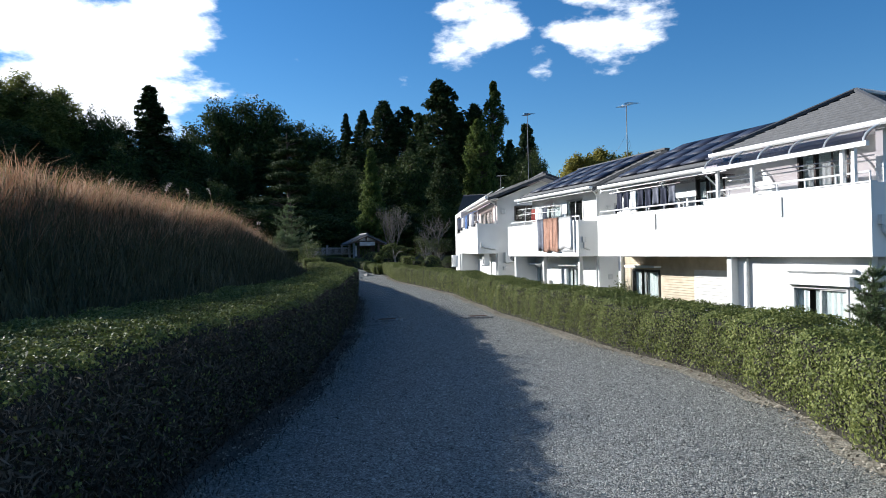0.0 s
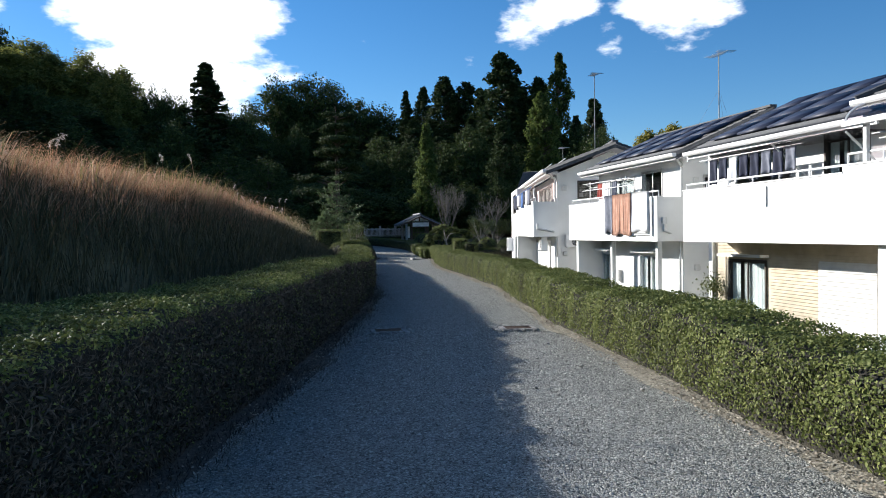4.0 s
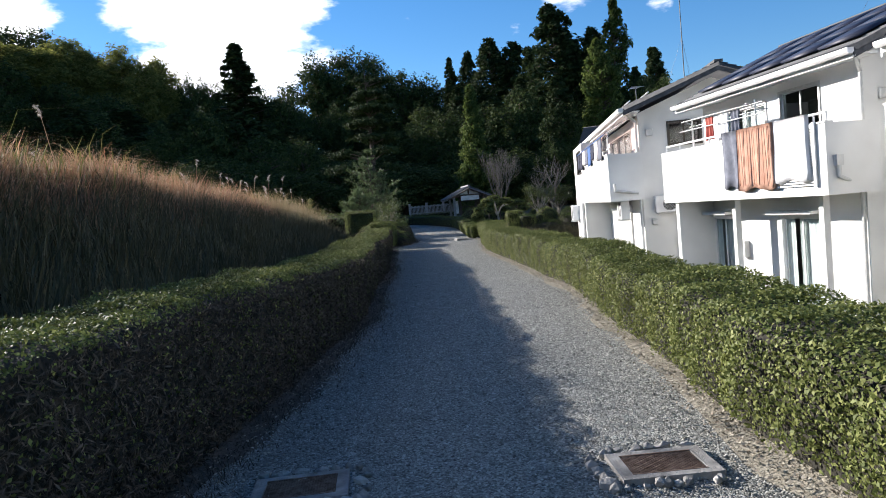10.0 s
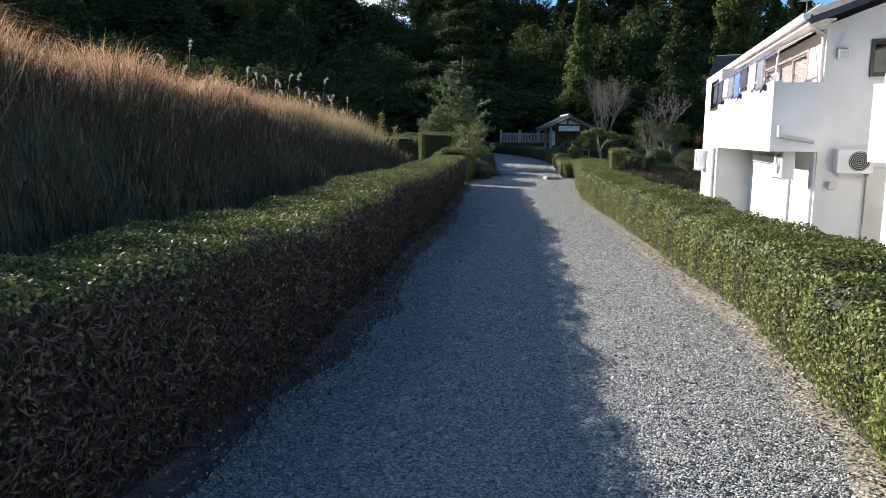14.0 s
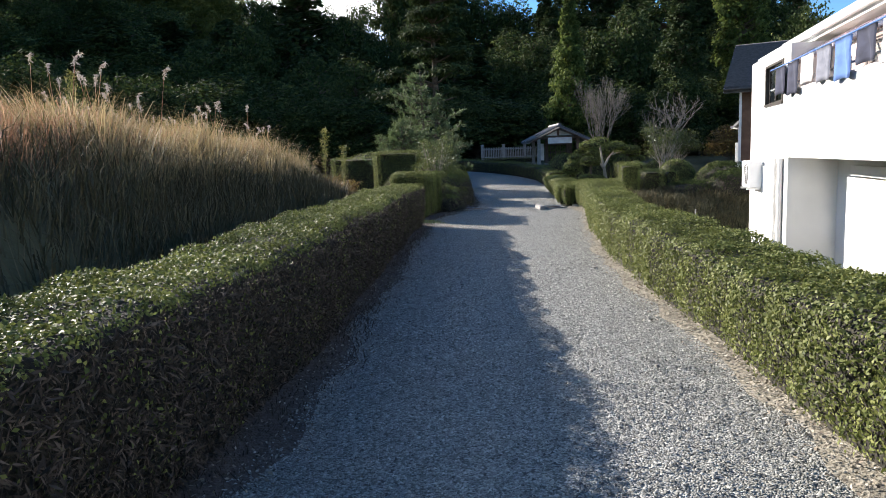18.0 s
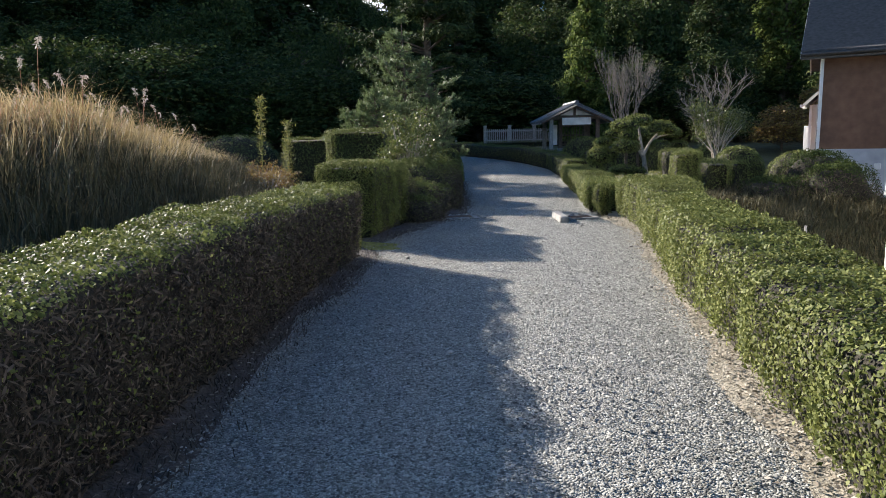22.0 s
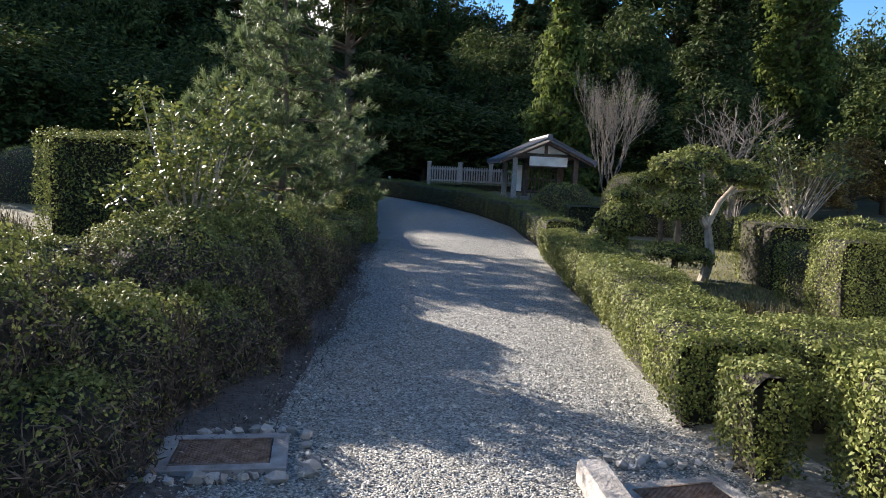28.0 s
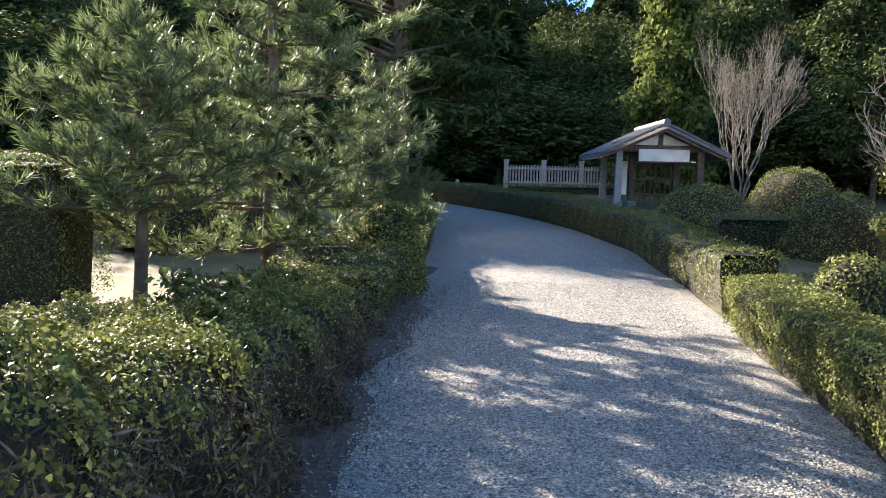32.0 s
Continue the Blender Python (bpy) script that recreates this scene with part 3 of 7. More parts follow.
def hedge(inner, outer, height, y0, y1, label, density=4000, seed=1, leaf=0.030, z0=0.0, group="clipped hedges along the lane", step=0.5, wob=0.03, thin=1.0):
    """A clipped hedge between two lines: a twiggy core coloured for inner shade and a skin of small leaves."""
    rng = np.random.default_rng(seed)
    root = tagged(new("hedge"), label, "hedge", group=group)
    ys = np.linspace(y0, y1, max(2, int(round((y1 - y0) / step)) + 1))
    ring = []
    top = height if isinstance(height, float) else float(np.mean(height[1]))
    for y in ys:
        a, b = line_x(inner, y), line_x(outer, y)
        s = 1 if b > a else -1
        g = z0 + road_z(y)
        h = g + (height if isinstance(height, float) else float(np.interp(y, *height))) + wob * (math.sin(1.3 * y + seed) + 0.6 * math.sin(3.1 * y + seed))
        e = 0.02 * math.sin(2.2 * y + 2 * seed)
        ring.append([(a + s * (0.12 + e), y, g - 0.05), (a + s * (0.05 + e), y, g + top * 0.55), (a + s * (0.045 + e), y, h - 0.085), (a + s * (0.11 + e), y, h - 0.025), (b - s * 0.13, y, h - 0.025), (b - s * 0.06, y, h - 0.08), (b - s * 0.1, y, g - 0.05)])
    v = np.array(ring)
    n, k = v.shape[:2]
    i = np.arange(n * k).reshape(n, k)
    f = np.stack([i[:-1, :-1], i[:-1, 1:], i[1:, 1:], i[1:, :-1]], -1).reshape(-1, 4)
    caps = [(i[e, 0], i[e, 1], i[e, 5], i[e, 6]) for e in (0, -1)] + [(i[e, 1], i[e, 2], i[e, 4], i[e, 5]) for e in (0, -1)]
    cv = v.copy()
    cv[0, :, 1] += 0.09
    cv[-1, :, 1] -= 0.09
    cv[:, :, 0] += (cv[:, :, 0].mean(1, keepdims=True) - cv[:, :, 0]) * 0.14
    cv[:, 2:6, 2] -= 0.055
    mesh_from("core", cv.reshape(-1, 3), np.concatenate([f, np.array(caps)]), M_HEDGE_IN, root, "twig-brown core, darkened for the shade inside the hedge")
    P, N = skin_leaves(v, rng, density, 0.8, thin)
    for e, sgn in ((0, -1), (-1, 1)):
        a0, b0 = v[e, 1].copy(), v[e, 5]
        a0[2] = v[e, 0, 2]
        cnt = int(abs(b0[0] - a0[0]) * top * density * 1.25)
        p = np.zeros((cnt, 3))
        p[:, 0] = a0[0] + (b0[0] - a0[0]) * rng.random(cnt)
        p[:, 1], p[:, 2] = a0[1], a0[2] + 0.05 + rng.random(cnt) * (top - 0.03)
        P.append(p), N.append(np.repeat(np.array([[0, sgn, 0.0]]), cnt, 0))
    P, N = np.concatenate(P), np.concatenate(N)
    bumpy = 0.018 * np.sin(P[:, :1] * 7 + P[:, 1:2] * 5) + 0.018 * np.sin(P[:, 1:2] * 11 + P[:, 2:] * 9)
    P = P + N * (rng.uniform(-0.015, 0.04, (len(P), 1)) + bumpy)
    keep = P[:, 2] > z0 + 0.04 + 0.12 * rng.random(len(P)) + 0.038 * np.clip(P[:, 1] - 46, 0, 18)
    P, N = P[keep], N[keep]
    N = N + rng.normal(scale=0.55, size=N.shape)
    tagged(leaf_cloud("leaves", P, N, leaf, leaf * 0.6, M_LEAF, root, rng=rng), kind="stuff")
    # brown twigs; with the thinned leaves they also paint this face's shade darker
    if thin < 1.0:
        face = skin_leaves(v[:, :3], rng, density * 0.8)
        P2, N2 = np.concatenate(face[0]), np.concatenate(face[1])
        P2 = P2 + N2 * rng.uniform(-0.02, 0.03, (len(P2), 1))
        tagged(leaf_cloud("twig_cover", P2, N2 + rng.normal(scale=0.7, size=N2.shape), 0.055, 0.009, M_DRYTWIG, root, "dry brown twigs, also darkening the shaded face", rng=rng), kind="stuff")
    return root


def side(pts, w):
    return [(x + w, y) for x, y in pts]


hedge(RIGHT, RIGHT_BACK, 0.70, -9, 35.1, "long low clipped evergreen hedge in sunlight beside the lane", seed=2, density=5900, leaf=0.0265)
# thin=0.13 strips leaves so dark core and twigs deepen the face's shade
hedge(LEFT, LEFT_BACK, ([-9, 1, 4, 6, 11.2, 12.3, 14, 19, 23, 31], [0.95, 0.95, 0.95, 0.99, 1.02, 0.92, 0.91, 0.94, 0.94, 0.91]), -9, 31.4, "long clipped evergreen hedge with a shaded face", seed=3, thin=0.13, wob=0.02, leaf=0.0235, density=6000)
# blocks past the gap on the left
hedge([(2.92, 32.9), (3.3, 34.7)], [(2.0, 32.9), (2.15, 34.7)], 1.1, 32.9, 34.7, "tall clipped hedge block with a sunlit top", seed=4, density=7600, leaf=0.0235)
hedge([(2.62, 39.9), (2.68, 41.2)], [(1.05, 39.9), (1.1, 41.2)], 1.66, 39.9, 41.2, "high clipped hedge block beside the lawn", seed=5, density=2200)
hedge([(1.3, 44.4), (1.3, 45.2)], [(-1.0, 44.4), (-1.0, 45.2)], 1.5, 44.4, 45.2, "clipped hedge across the end of the lawn", seed=6, density=1200)
# garden hedges on the right
hedge([(6.53, 35.1), (6.55, 35.52)], [(6.87, 35.1), (6.89, 35.52)], 0.56, 35.1, 35.52, "small square clipped hedge post", seed=7, density=7600, leaf=0.0235)
hedge([(6.45, 35.85), (6.85, 38.4)], [(7.23, 35.85), (7.58, 38.4)], 0.59, 35.85, 38.45, "clipped hedge corner with a sunlit face", seed=8, density=7600, leaf=0.0235)
hedge([(7.25, 35.88), (7.25, 36.55)], [(8.33, 35.88), (8.33, 36.55)], 0.56, 35.88, 36.55, "short return of clipped hedge", seed=9, density=7600, leaf=0.0235)
hedge([(6.88, 38.5), (7.1, 40.95)], [(7.73, 38.5), (7.88, 40.95)], 0.60, 38.5, 40.97, "clipped hedge along the garden edge", seed=10, density=7600, leaf=0.0235)
hedge([(7.13, 41), (7.58, 44.7)], [(7.83, 41), (8.33, 44.7)], 0.56, 41, 44.5, "clipped hedge glowing in a patch of sun", seed=11, density=7600, leaf=0.0235)
FAR_R = [p for p in ROAD_R if p[1] > 44]
hedge([(x + 0.12, y) for x, y in FAR_R], [(x + 0.95, y + 0.1) for x, y in FAR_R], 0.66, 45.5, 62.5, "shaded clipped hedge bordering the lane", seed=12, density=1300)
hedge([(9.4, 50.2), (9.4, 50.9)], [(12.5, 50.2), (12.5, 50.9)], 0.7, 50.2, 50.9, "low shaded hedge before the gate", seed=13, density=900)
hedge([(6.2, 64.4), (6.2, 65.2)], [(14, 64.4), (14, 65.2)], 0.5, 64.4, 65.2, "shaded hedge below the railing", seed=14, density=700)
hedge([(3.7, 57.0), (1.2, 61)], [(2.6, 57.0), (0.2, 61)], 0.7, 57.0, 61, "shaded hedge at the far bend", seed=15, density=800)
hedge([(9.43, 39.3), (9.43, 40.1)], [(10.73, 39.3), (10.73, 40.1)], 0.8, 39.3, 40.1, "tall clipped hedge block with speckled leaves", seed=16, density=1800)
hedge([(9.53, 40.4), (9.53, 41.3)], [(10.43, 40.4), (10.43, 41.3)], 0.92, 40.4, 41.3, "clipped hedge block with a worn hole", seed=17, density=1500, z0=0.1)
hedge([(8.86, 38.0), (8.9, 38.65)], [(9.52, 38.0), (9.56, 38.65)], 1.12, 38.0, 38.65, "upright clipped block behind the long hedge", seed=18, density=4800, leaf=0.025, z0=-0.05)
hedge([(9.72, 38.5), (9.76, 39.3)], [(10.35, 38.5), (10.4, 39.3)], 0.98, 38.5, 39.3, "upright clipped block behind the long hedge", seed=19, density=1500, z0=-0.2)
hedge([(10.7, 39.3), (10.7, 39.9)], [(11.15, 39.3), (11.15, 39.9)], 0.95, 39.3, 39.9, "upright clipped block behind the long hedge", seed=20, density=1300, z0=-0.2)


def bush(x, y, rx, ry, h, label, mat=None, density=1500, seed=1, leaf=0.045, z0=None, flat=0.7, category="bush", lift=0.0, group="rounded garden bushes", twiggy=False):
    """A clipped rounded bush: core coloured dark for inner shade, and leafy skin."""
    rng = np.random.default_rng(seed)
    z = gz(x, y) if z0 is None else z0
    root = tagged(new("bush"), label, category, group=group)
    rings = []
    for i in range(9):
        u = i / 8
        th = u * math.pi / 2
        r = max(0.02, math.cos(th) ** flat)
        zz = z + lift + (h - lift) * math.sin(th) ** 0.9
        rings.append([(x + rx * r * (1 + 0.07 * math.sin(3 * a + seed) + 0.05 * math.sin(7 * a + 2 * seed + i)) * math.cos(a), y + ry * r * (1 + 0.06 * math.sin(5 * a + seed + i)) * math.sin(a), zz - 0.05 + 0.05 * h * math.sin(5 * a + i + seed)) for a in np.linspace(0, 2 * math.pi, 17)])
    v = np.array(rings)
    n, k = v.shape[:2]
    i = np.arange(n * k).reshape(n, k)
    f = np.stack([i[:-1, :-1], i[:-1, 1:], i[1:, 1:], i[1:, :-1]], -1).reshape(-1, 4)
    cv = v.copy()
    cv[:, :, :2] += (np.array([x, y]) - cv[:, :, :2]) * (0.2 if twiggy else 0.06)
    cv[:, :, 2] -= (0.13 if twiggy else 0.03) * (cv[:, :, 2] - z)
    mesh_from("core", cv.reshape(-1, 3), f, M_HEDGE_IN, root, "twig-brown core, darkened for inner shade")
    P, N = skin_leaves(v, rng, density)
    P, N = np.concatenate(P), np.concatenate(N)
    P = P + N * rng.uniform(-0.02, 0.06, (len(P), 1))
    if twiggy:
        lump = np.sin(P[:, :1] * 9 + seed) * np.sin(P[:, 1:2] * 8 + 2 * seed) + 0.6 * np.sin(P[:, :1] * 17 + P[:, 1:2] * 13 + P[:, 2:] * 11)
        P = P + N * 0.045 * lump
        stems = []
        for _ in range(26):
            a, q, up = rng.uniform(0, 6.283), rng.uniform(0.35, 0.95), rng.uniform(0.3, 1.02)
            foot = Vector((x + rx * 0.5 * q * math.cos(a), y + ry * 0.5 * q * math.sin(a), z - 0.03))
            tip = Vector((x + rx * (1.1 - 0.45 * up) * math.cos(a), y + ry * (1.1 - 0.45 * up) * math.sin(a), z + h * up))
            bend = foot.lerp(tip, 0.55) + Vector((math.cos(a), math.sin(a), 0)) * 0.14
            stems += [(foot, bend, 0.007, 0.005), (bend, tip, 0.005, 0.002)]
        tagged(rods_mesh("stemwork", stems, 4, M_DRYTWIG, root, "bare brown stems"), kind="stuff")
        keep = rng.random(len(P)) < np.interp(P[:, 2] - z, [0, h * 0.6, h * 0.85], [0.12, 0.4, 1.0])
        P2, N2 = P[~keep], N[~keep]
        P, N = P[keep], N[keep]
        tagged(leaf_cloud("twig_cover", P2, N2 + rng.normal(scale=0.7, size=N2.shape), 0.075, 0.008, M_DRYTWIG, root, "bare brown twigs low on the bush", rng=rng), kind="stuff")
    tagged(leaf_cloud("leaves", P, N + rng.normal(scale=0.6, size=N.shape), leaf, leaf * 0.55, mat or M_LEAF, root, rng=rng), kind="stuff")
    return root


bush(3.38, 36.1, 0.5, 0.5, 0.66, "small round clipped bush beside the lane", seed=31, density=5200, leaf=0.027, twiggy=True)
bush(2.68, 36.8, 0.6, 0.6, 0.72, "rounded bush in deep shade", seed=32, density=2400, leaf=0.032)
bush(3.28, 37.8, 0.9, 1.0, 1.0, "rounded bush mass with glinting leaves", seed=33, density=5200, leaf=0.027, twiggy=True)
bush(2.75, 35.4, 0.75, 0.75, 0.98, "rounded bush in deep shade behind the block", seed=36, density=3600, leaf=0.03, twiggy=True)
bush(2.3, 36.3, 0.75, 0.8, 1.0, "rounded bush in deep shade", seed=38, density=2600, leaf=0.03, twiggy=True)
bush(3.62, 36.95, 0.5, 0.65, 0.55, "low straggling bush at the lane edge", seed=39, density=4600, leaf=0.027, twiggy=True)
bush(3.45, 35.2, 0.4, 0.55, 0.45, "low straggling bush at the lane edge", seed=40, density=4200, leaf=0.027, twiggy=True)
bush(2.03, 38.3, 0.7, 0.7, 0.7, "rounded bush in deep shade", seed=34, density=2200, leaf=0.032)
bush(2.9, 40.0, 0.6, 0.7, 0.75, "large rounded bush in shade", seed=35, density=2200, leaf=0.032)
bush(4.2, 46.19, 0.42, 0.42, 1.08, "upright rounded bush with a sunlit top", seed=37, density=2200)
for i, (x, y, rx, ry, h) in enumerate(((3.55, 39.3, 0.8, 0.85, 1.02), (3.6, 40.5, 0.75, 0.85, 0.74), (3.6, 41.7, 0.75, 0.8, 0.64), (3.6, 42.8, 0.75, 0.8, 0.56), (3.63, 43.9, 0.7, 0.6, 0.52), (2.6, 41.9, 0.6, 1.0, 0.55))):
    bush(x, y, rx, ry, h, "rounded shrub in the uneven shaded bank along the lane", seed=200 + i, density=4600, leaf=0.028, flat=0.5, group="shrubs of the bank", twiggy=True)
hedge([(4.43, 44.1), (4.56, 49.46), (4.47, 53.82), (4.1, 56)], [(3.03, 44.1), (3.3, 49.46), (3.2, 56)], 0.57, 44.12, 56, "low bank of clipped shrubs beyond the pine", seed=55, wob=0.06, thin=0.6, density=1500, leaf=0.034)
bush(10.83, 45.1, 0.45, 0.45, 0.95, "round topped green bush on the lawn", seed=41)
bush(9.9, 52.0, 1.0, 0.9, 1.15, "broad dome-shaped bush in shade", seed=42, density=900)
bush(11.51, 50.11, 0.8, 0.8, 1.15, "rounded dark bush in shade", seed=43, density=900)
bush(12.6, 54.0, 1.0, 1.0, 1.45, "tall rounded dark bush", seed=44, density=700)
bush(13.69, 49.24, 1.0, 1.0, 1.2, "rounded dark bush in shade", seed=45, density=800)
bush(12.44, 45.65, 0.55, 0.55, 0.9, "small round clipped bush", seed=46)
bush(12.23, 42.7, 0.7, 0.7, 0.9, "rounded bush by the garden edge", seed=47)
bush(8.83, 44.5, 0.35, 0.35, 0.55, "small round clipped bush", seed=48)
bush(0.21, 50.01, 1.4, 1.4, 1.6, "rounded bush at the wood's foot", seed=49, density=600)
bush(-4.5, 52, 1.8, 1.6, 1.5, "rounded bush at the wood's foot", seed=50, density=500)
bush(11.03, 37.9, 0.8, 0.9, 0.42, "low ragged clump of dark foliage", M_BROAD, 1500, 51, twiggy=True)
bush(12.63, 39.3, 0.9, 0.8, 0.95, "dark rounded bush below the garden edge", seed=60, density=1300, mat=M_BROAD, twiggy=True)
bush(13.23, 41.3, 0.8, 0.9, 1.15, "dark rounded bush below the garden edge", seed=61, density=900)
bush(12.03, 37.3, 0.8, 0.7, 0.75, "low rounded bush below the garden edge", seed=62, density=1500, mat=M_BROAD, twiggy=True)
bush(2.0, 32.9, 0.32, 0.3, 0.55, "yellow-green bush catching the sun in the gap", M_SHRUB, 2200, 52)


# ---- mound grass ----
def blades(name, x, y, h, w, mat, lean, rng, label, z=None):
    n = len(x)
    z = ground_z(x, y) - 0.05 if z is None else z
    h = h * (1 + 0.16 * np.sin(2.9 * x + 1.7 * y) + 0.16 * np.sin(7.3 * y - 5.1 * x) + 0.1 * np.sin(13 * y + 9 * x))
    a = rng.uniform(0, 6.283, n)
    side_v = np.stack([np.cos(a), np.sin(a), np.zeros(n)], 1) * w[:, None]
    p = np.stack([x, y, z], 1)
    b = rng.uniform(0, 6.283, n) * 0.8 + 3 + 2.2 * np.sin(1.9 * x + 2.6 * y)
    l1 = np.stack([np.cos(b), np.sin(b), np.zeros(n)], 1) * (lean * h)[:, None]
    up = np.stack([np.zeros(n), np.zeros(n), h], 1)
    m = p + up * 0.66 + l1 * 0.38
    t = p + up * (1 - 0.42 * np.clip(lean, 0, 1.2))[:, None] + l1
    v = np.stack([p - side_v, p + side_v, m + side_v * 0.7, m - side_v * 0.7, t], 1).reshape(-1, 3)
    k = np.arange(n) * 5
    f = np.concatenate([np.stack([k, k + 1, k + 2], 1), np.stack([k, k + 2, k + 3], 1), np.stack([k + 3, k + 2, k + 4], 1)])
    ob = mesh_from(name, v, f, mat)
    return tagged(ob, label, "grass", kind="stuff")


def mound_grass(seed):
    rng = np.random.default_rng(seed)

    def place(n, u0, u1, y0, y1):
        y = rng.uniform(y0, y1, n)
        u = rng.uniform(u0, u1, n)
        keep = noise_mask(u, y, rng)
        return (foot_x(y) - u)[keep], y[keep], u[keep]
    x, y, u = place(190000, 1.6, 6.0, -8, 41)
    keep = rng.random(len(x)) > np.interp(y, [20, 30], [0.0, 0.4]) + np.interp(u, [1.6, 2.5], [0.85, 0.0])
    x, y, u = x[keep], y[keep], u[keep]
    h = np.interp(u, [1.5, 2.6, 3.6, 5, 6], [0.5, 0.74, 0.86, 0.9, 0.8]) * np.interp(y, [0, 20, 33, 40], [1.0, 0.95, 0.85, 0.5]) * rng.uniform(0.5, 1.15, len(x))
    blades("dry_grass", x, y, h, rng.uniform(0.0018, 0.005, len(x)), M_DRYGRASS, rng.uniform(0.2, 1.35, len(x)), rng, "tall dry rust-coloured grass covering the mound")
    x, y, u = place(48000, 1.5, 6.0, 24, 43)
    blades("pale_grass", x, y, rng.uniform(0.5, 1.1, len(x)) * np.interp(y, [24, 33, 40], [0.9, 0.85, 0.55]), rng.uniform(0.002, 0.005, len(x)), M_PALEGRASS, rng.uniform(0.2, 1.35, len(x)), rng, "pale yellow grass at the far end of the mound")
    # the slope's shade is partly put into this darker grass and its spread
    x, y, u = place(88000, 0.05, 2.6, -8, 44)
    blades("slope_grass", x, y, 0.52 * rng.uniform(0.4, 1.1, len(x)), rng.uniform(0.004, 0.009, len(x)), M_SLOPE, rng.uniform(0.2, 0.8, len(x)), rng, "olive grass and weeds, toned darker for the slope's shade")
    x, y, u = place(9000, 2.5, 5.5, -6, 43)
    blades("green_grass", x, y, rng.uniform(0.45, 1.0, len(x)) * np.interp(y, [0, 25, 40], [1, 0.95, 0.6]), rng.uniform(0.003, 0.008, len(x)), M_GREENGRASS, rng.uniform(0.3, 1.2, len(x)), rng, "yellow-green grass blades along the crest")
    for cx, cy, k in ((-2.9, 13.8, 260), (-2.9, 15.2, 220), (-2.6, 24.0, 160), (-2.6, 31.0, 320), (-2.2, 34.0, 260), (-3.2, 28.0, 220)):
        x, y = cx + rng.normal(0, 0.45, k), cy + rng.normal(0, 0.6, k)
        blades("broad_grass", x, y, rng.uniform(0.6, 1.05, k), rng.uniform(0.004, 0.009, k), M_GREENGRASS, rng.uniform(0.3, 1.2, k), rng, "clump of broad yellow-green grass on the crest")


def noise_mask(x, y, rng):
    return (np.sin(x * 2.1 + 1.3 * y) + np.sin(0.9 * y - 1.7 * x) + rng.normal(scale=1.0, size=len(x))) > -1.4


mound_grass(7)


def pampas(places, seed):
    rng = np.random.default_rng(seed)
    stems = []
    P, D = [], []
    for x, y, h in places:
        z = gz(x, y)
        a = rng.uniform(0, 6.283)
        top = Vector((x + 0.18 * math.cos(a), y + 0.18 * math.sin(a), z + h))
        stems.append(((x, y, z), top, 0.005, 0.003))
        for i in range(60):
            u = i / 60
            q = top + Vector((0.08 * u * u * math.cos(a), 0.12 * u * u * math.sin(a), 0.26 * u - 0.12 * u * u))
            P.append(q), D.append(rng.normal(size=3))
    root = tagged(new("pampas_grass"), "silvery pampas plumes on thin stems above the mound", "grass", kind="stuff")
    rods_mesh("stems", stems, 4, M_DRYGRASS, root)
    leaf_cloud("plumes", np.array(P), np.array(D), 0.055, 0.010, M_PLUME, root, rng=rng, droop=1.5)


rp = np.random.default_rng(21)
pl = []
for i in range(95):
    y = rp.uniform(-5, 41) if i < 34 else rp.uniform(26, 43)
    pl.append((float(foot_x(y) - rp.uniform(2.2, 6.5)), float(y), float(rp.uniform(0.9, 1.5) * np.interp(y, [0, 20, 26, 40], [0.72, 0.72, 0.85, 0.75]))))
pampas(pl, 22)


def foot_grass(n, seed):
    rng = np.random.default_rng(seed)
    y = np.concatenate([rng.uniform(-5, 31, n - n // 3), rng.uniform(31, 46, n // 3)])
    x = np.interp(y, [p[1] for p in ROAD_L], [p[0] for p in ROAD_L]) + np.abs(rng.normal(0, 0.14, n)) - np.where(y < 31, 0.06, rng.uniform(0, 0.45, n))
    blades("foot_grass", x, y, rng.uniform(0.02, 0.07, n), np.full(n, 0.003), M_DRYTWIG, rng.uniform(0.5, 1.6, n), rng, "withered grass and litter along the shaded hedge foot", np.full(n, 0.005))


foot_grass(18000, 77)


def tuft(x, y, n, r, h, mat, label, seed, name="grass_tuft"):
    rng = np.random.default_rng(seed)
    blades(name, x + rng.normal(0, r, n), y + rng.normal(0, r, n), h * rng.uniform(0.5, 1.1, n), np.full(n, 0.006), mat, rng.uniform(0.1, 0.7, n), rng, label)


tuft(8.18, 37.4, 700, 0.35, 0.4, M_GREENGRASS, "clump of long green grass by the hedge corner", 61)
tuft(8.73, 38.9, 900, 0.5, 0.18, M_GREENGRASS, "yellowish rough grass by the garden", 62)


def lawn(x0, x1, y0, y1, n, h, seed, label):
    rng = np.random.default_rng(seed)
    x, y = rng.uniform(x0, x1, n), rng.uniform(y0, y1, n)
    blades("lawn_grass", x, y, h * rng.uniform(0.5, 1.2, n), np.full(n, 0.006), M_GREENGRASS, rng.uniform(0.2, 0.9, n), rng, label)


lawn(8.1, 12.6, 38.9, 48, 16000, 0.06, 63, "thin yellow-green garden lawn")
lawn(-1.4, 2.0, 34.0, 42, 9000, 0.10, 64, "bright grass patch behind the hedge")
rw = np.random.default_rng(66)
wx, wy = rw.uniform(7.7, 13.2, 30000), rw.uniform(33.2, 39.2, 30000)
blades("rough_weeds", wx, wy, 0.3 * rw.uniform(0.3, 1.2, 30000), rw.uniform(0.004, 0.009, 30000), M_SLOPE, rw.uniform(0.2, 1.1, 30000), rw, "dark rough weeds behind the long hedge")
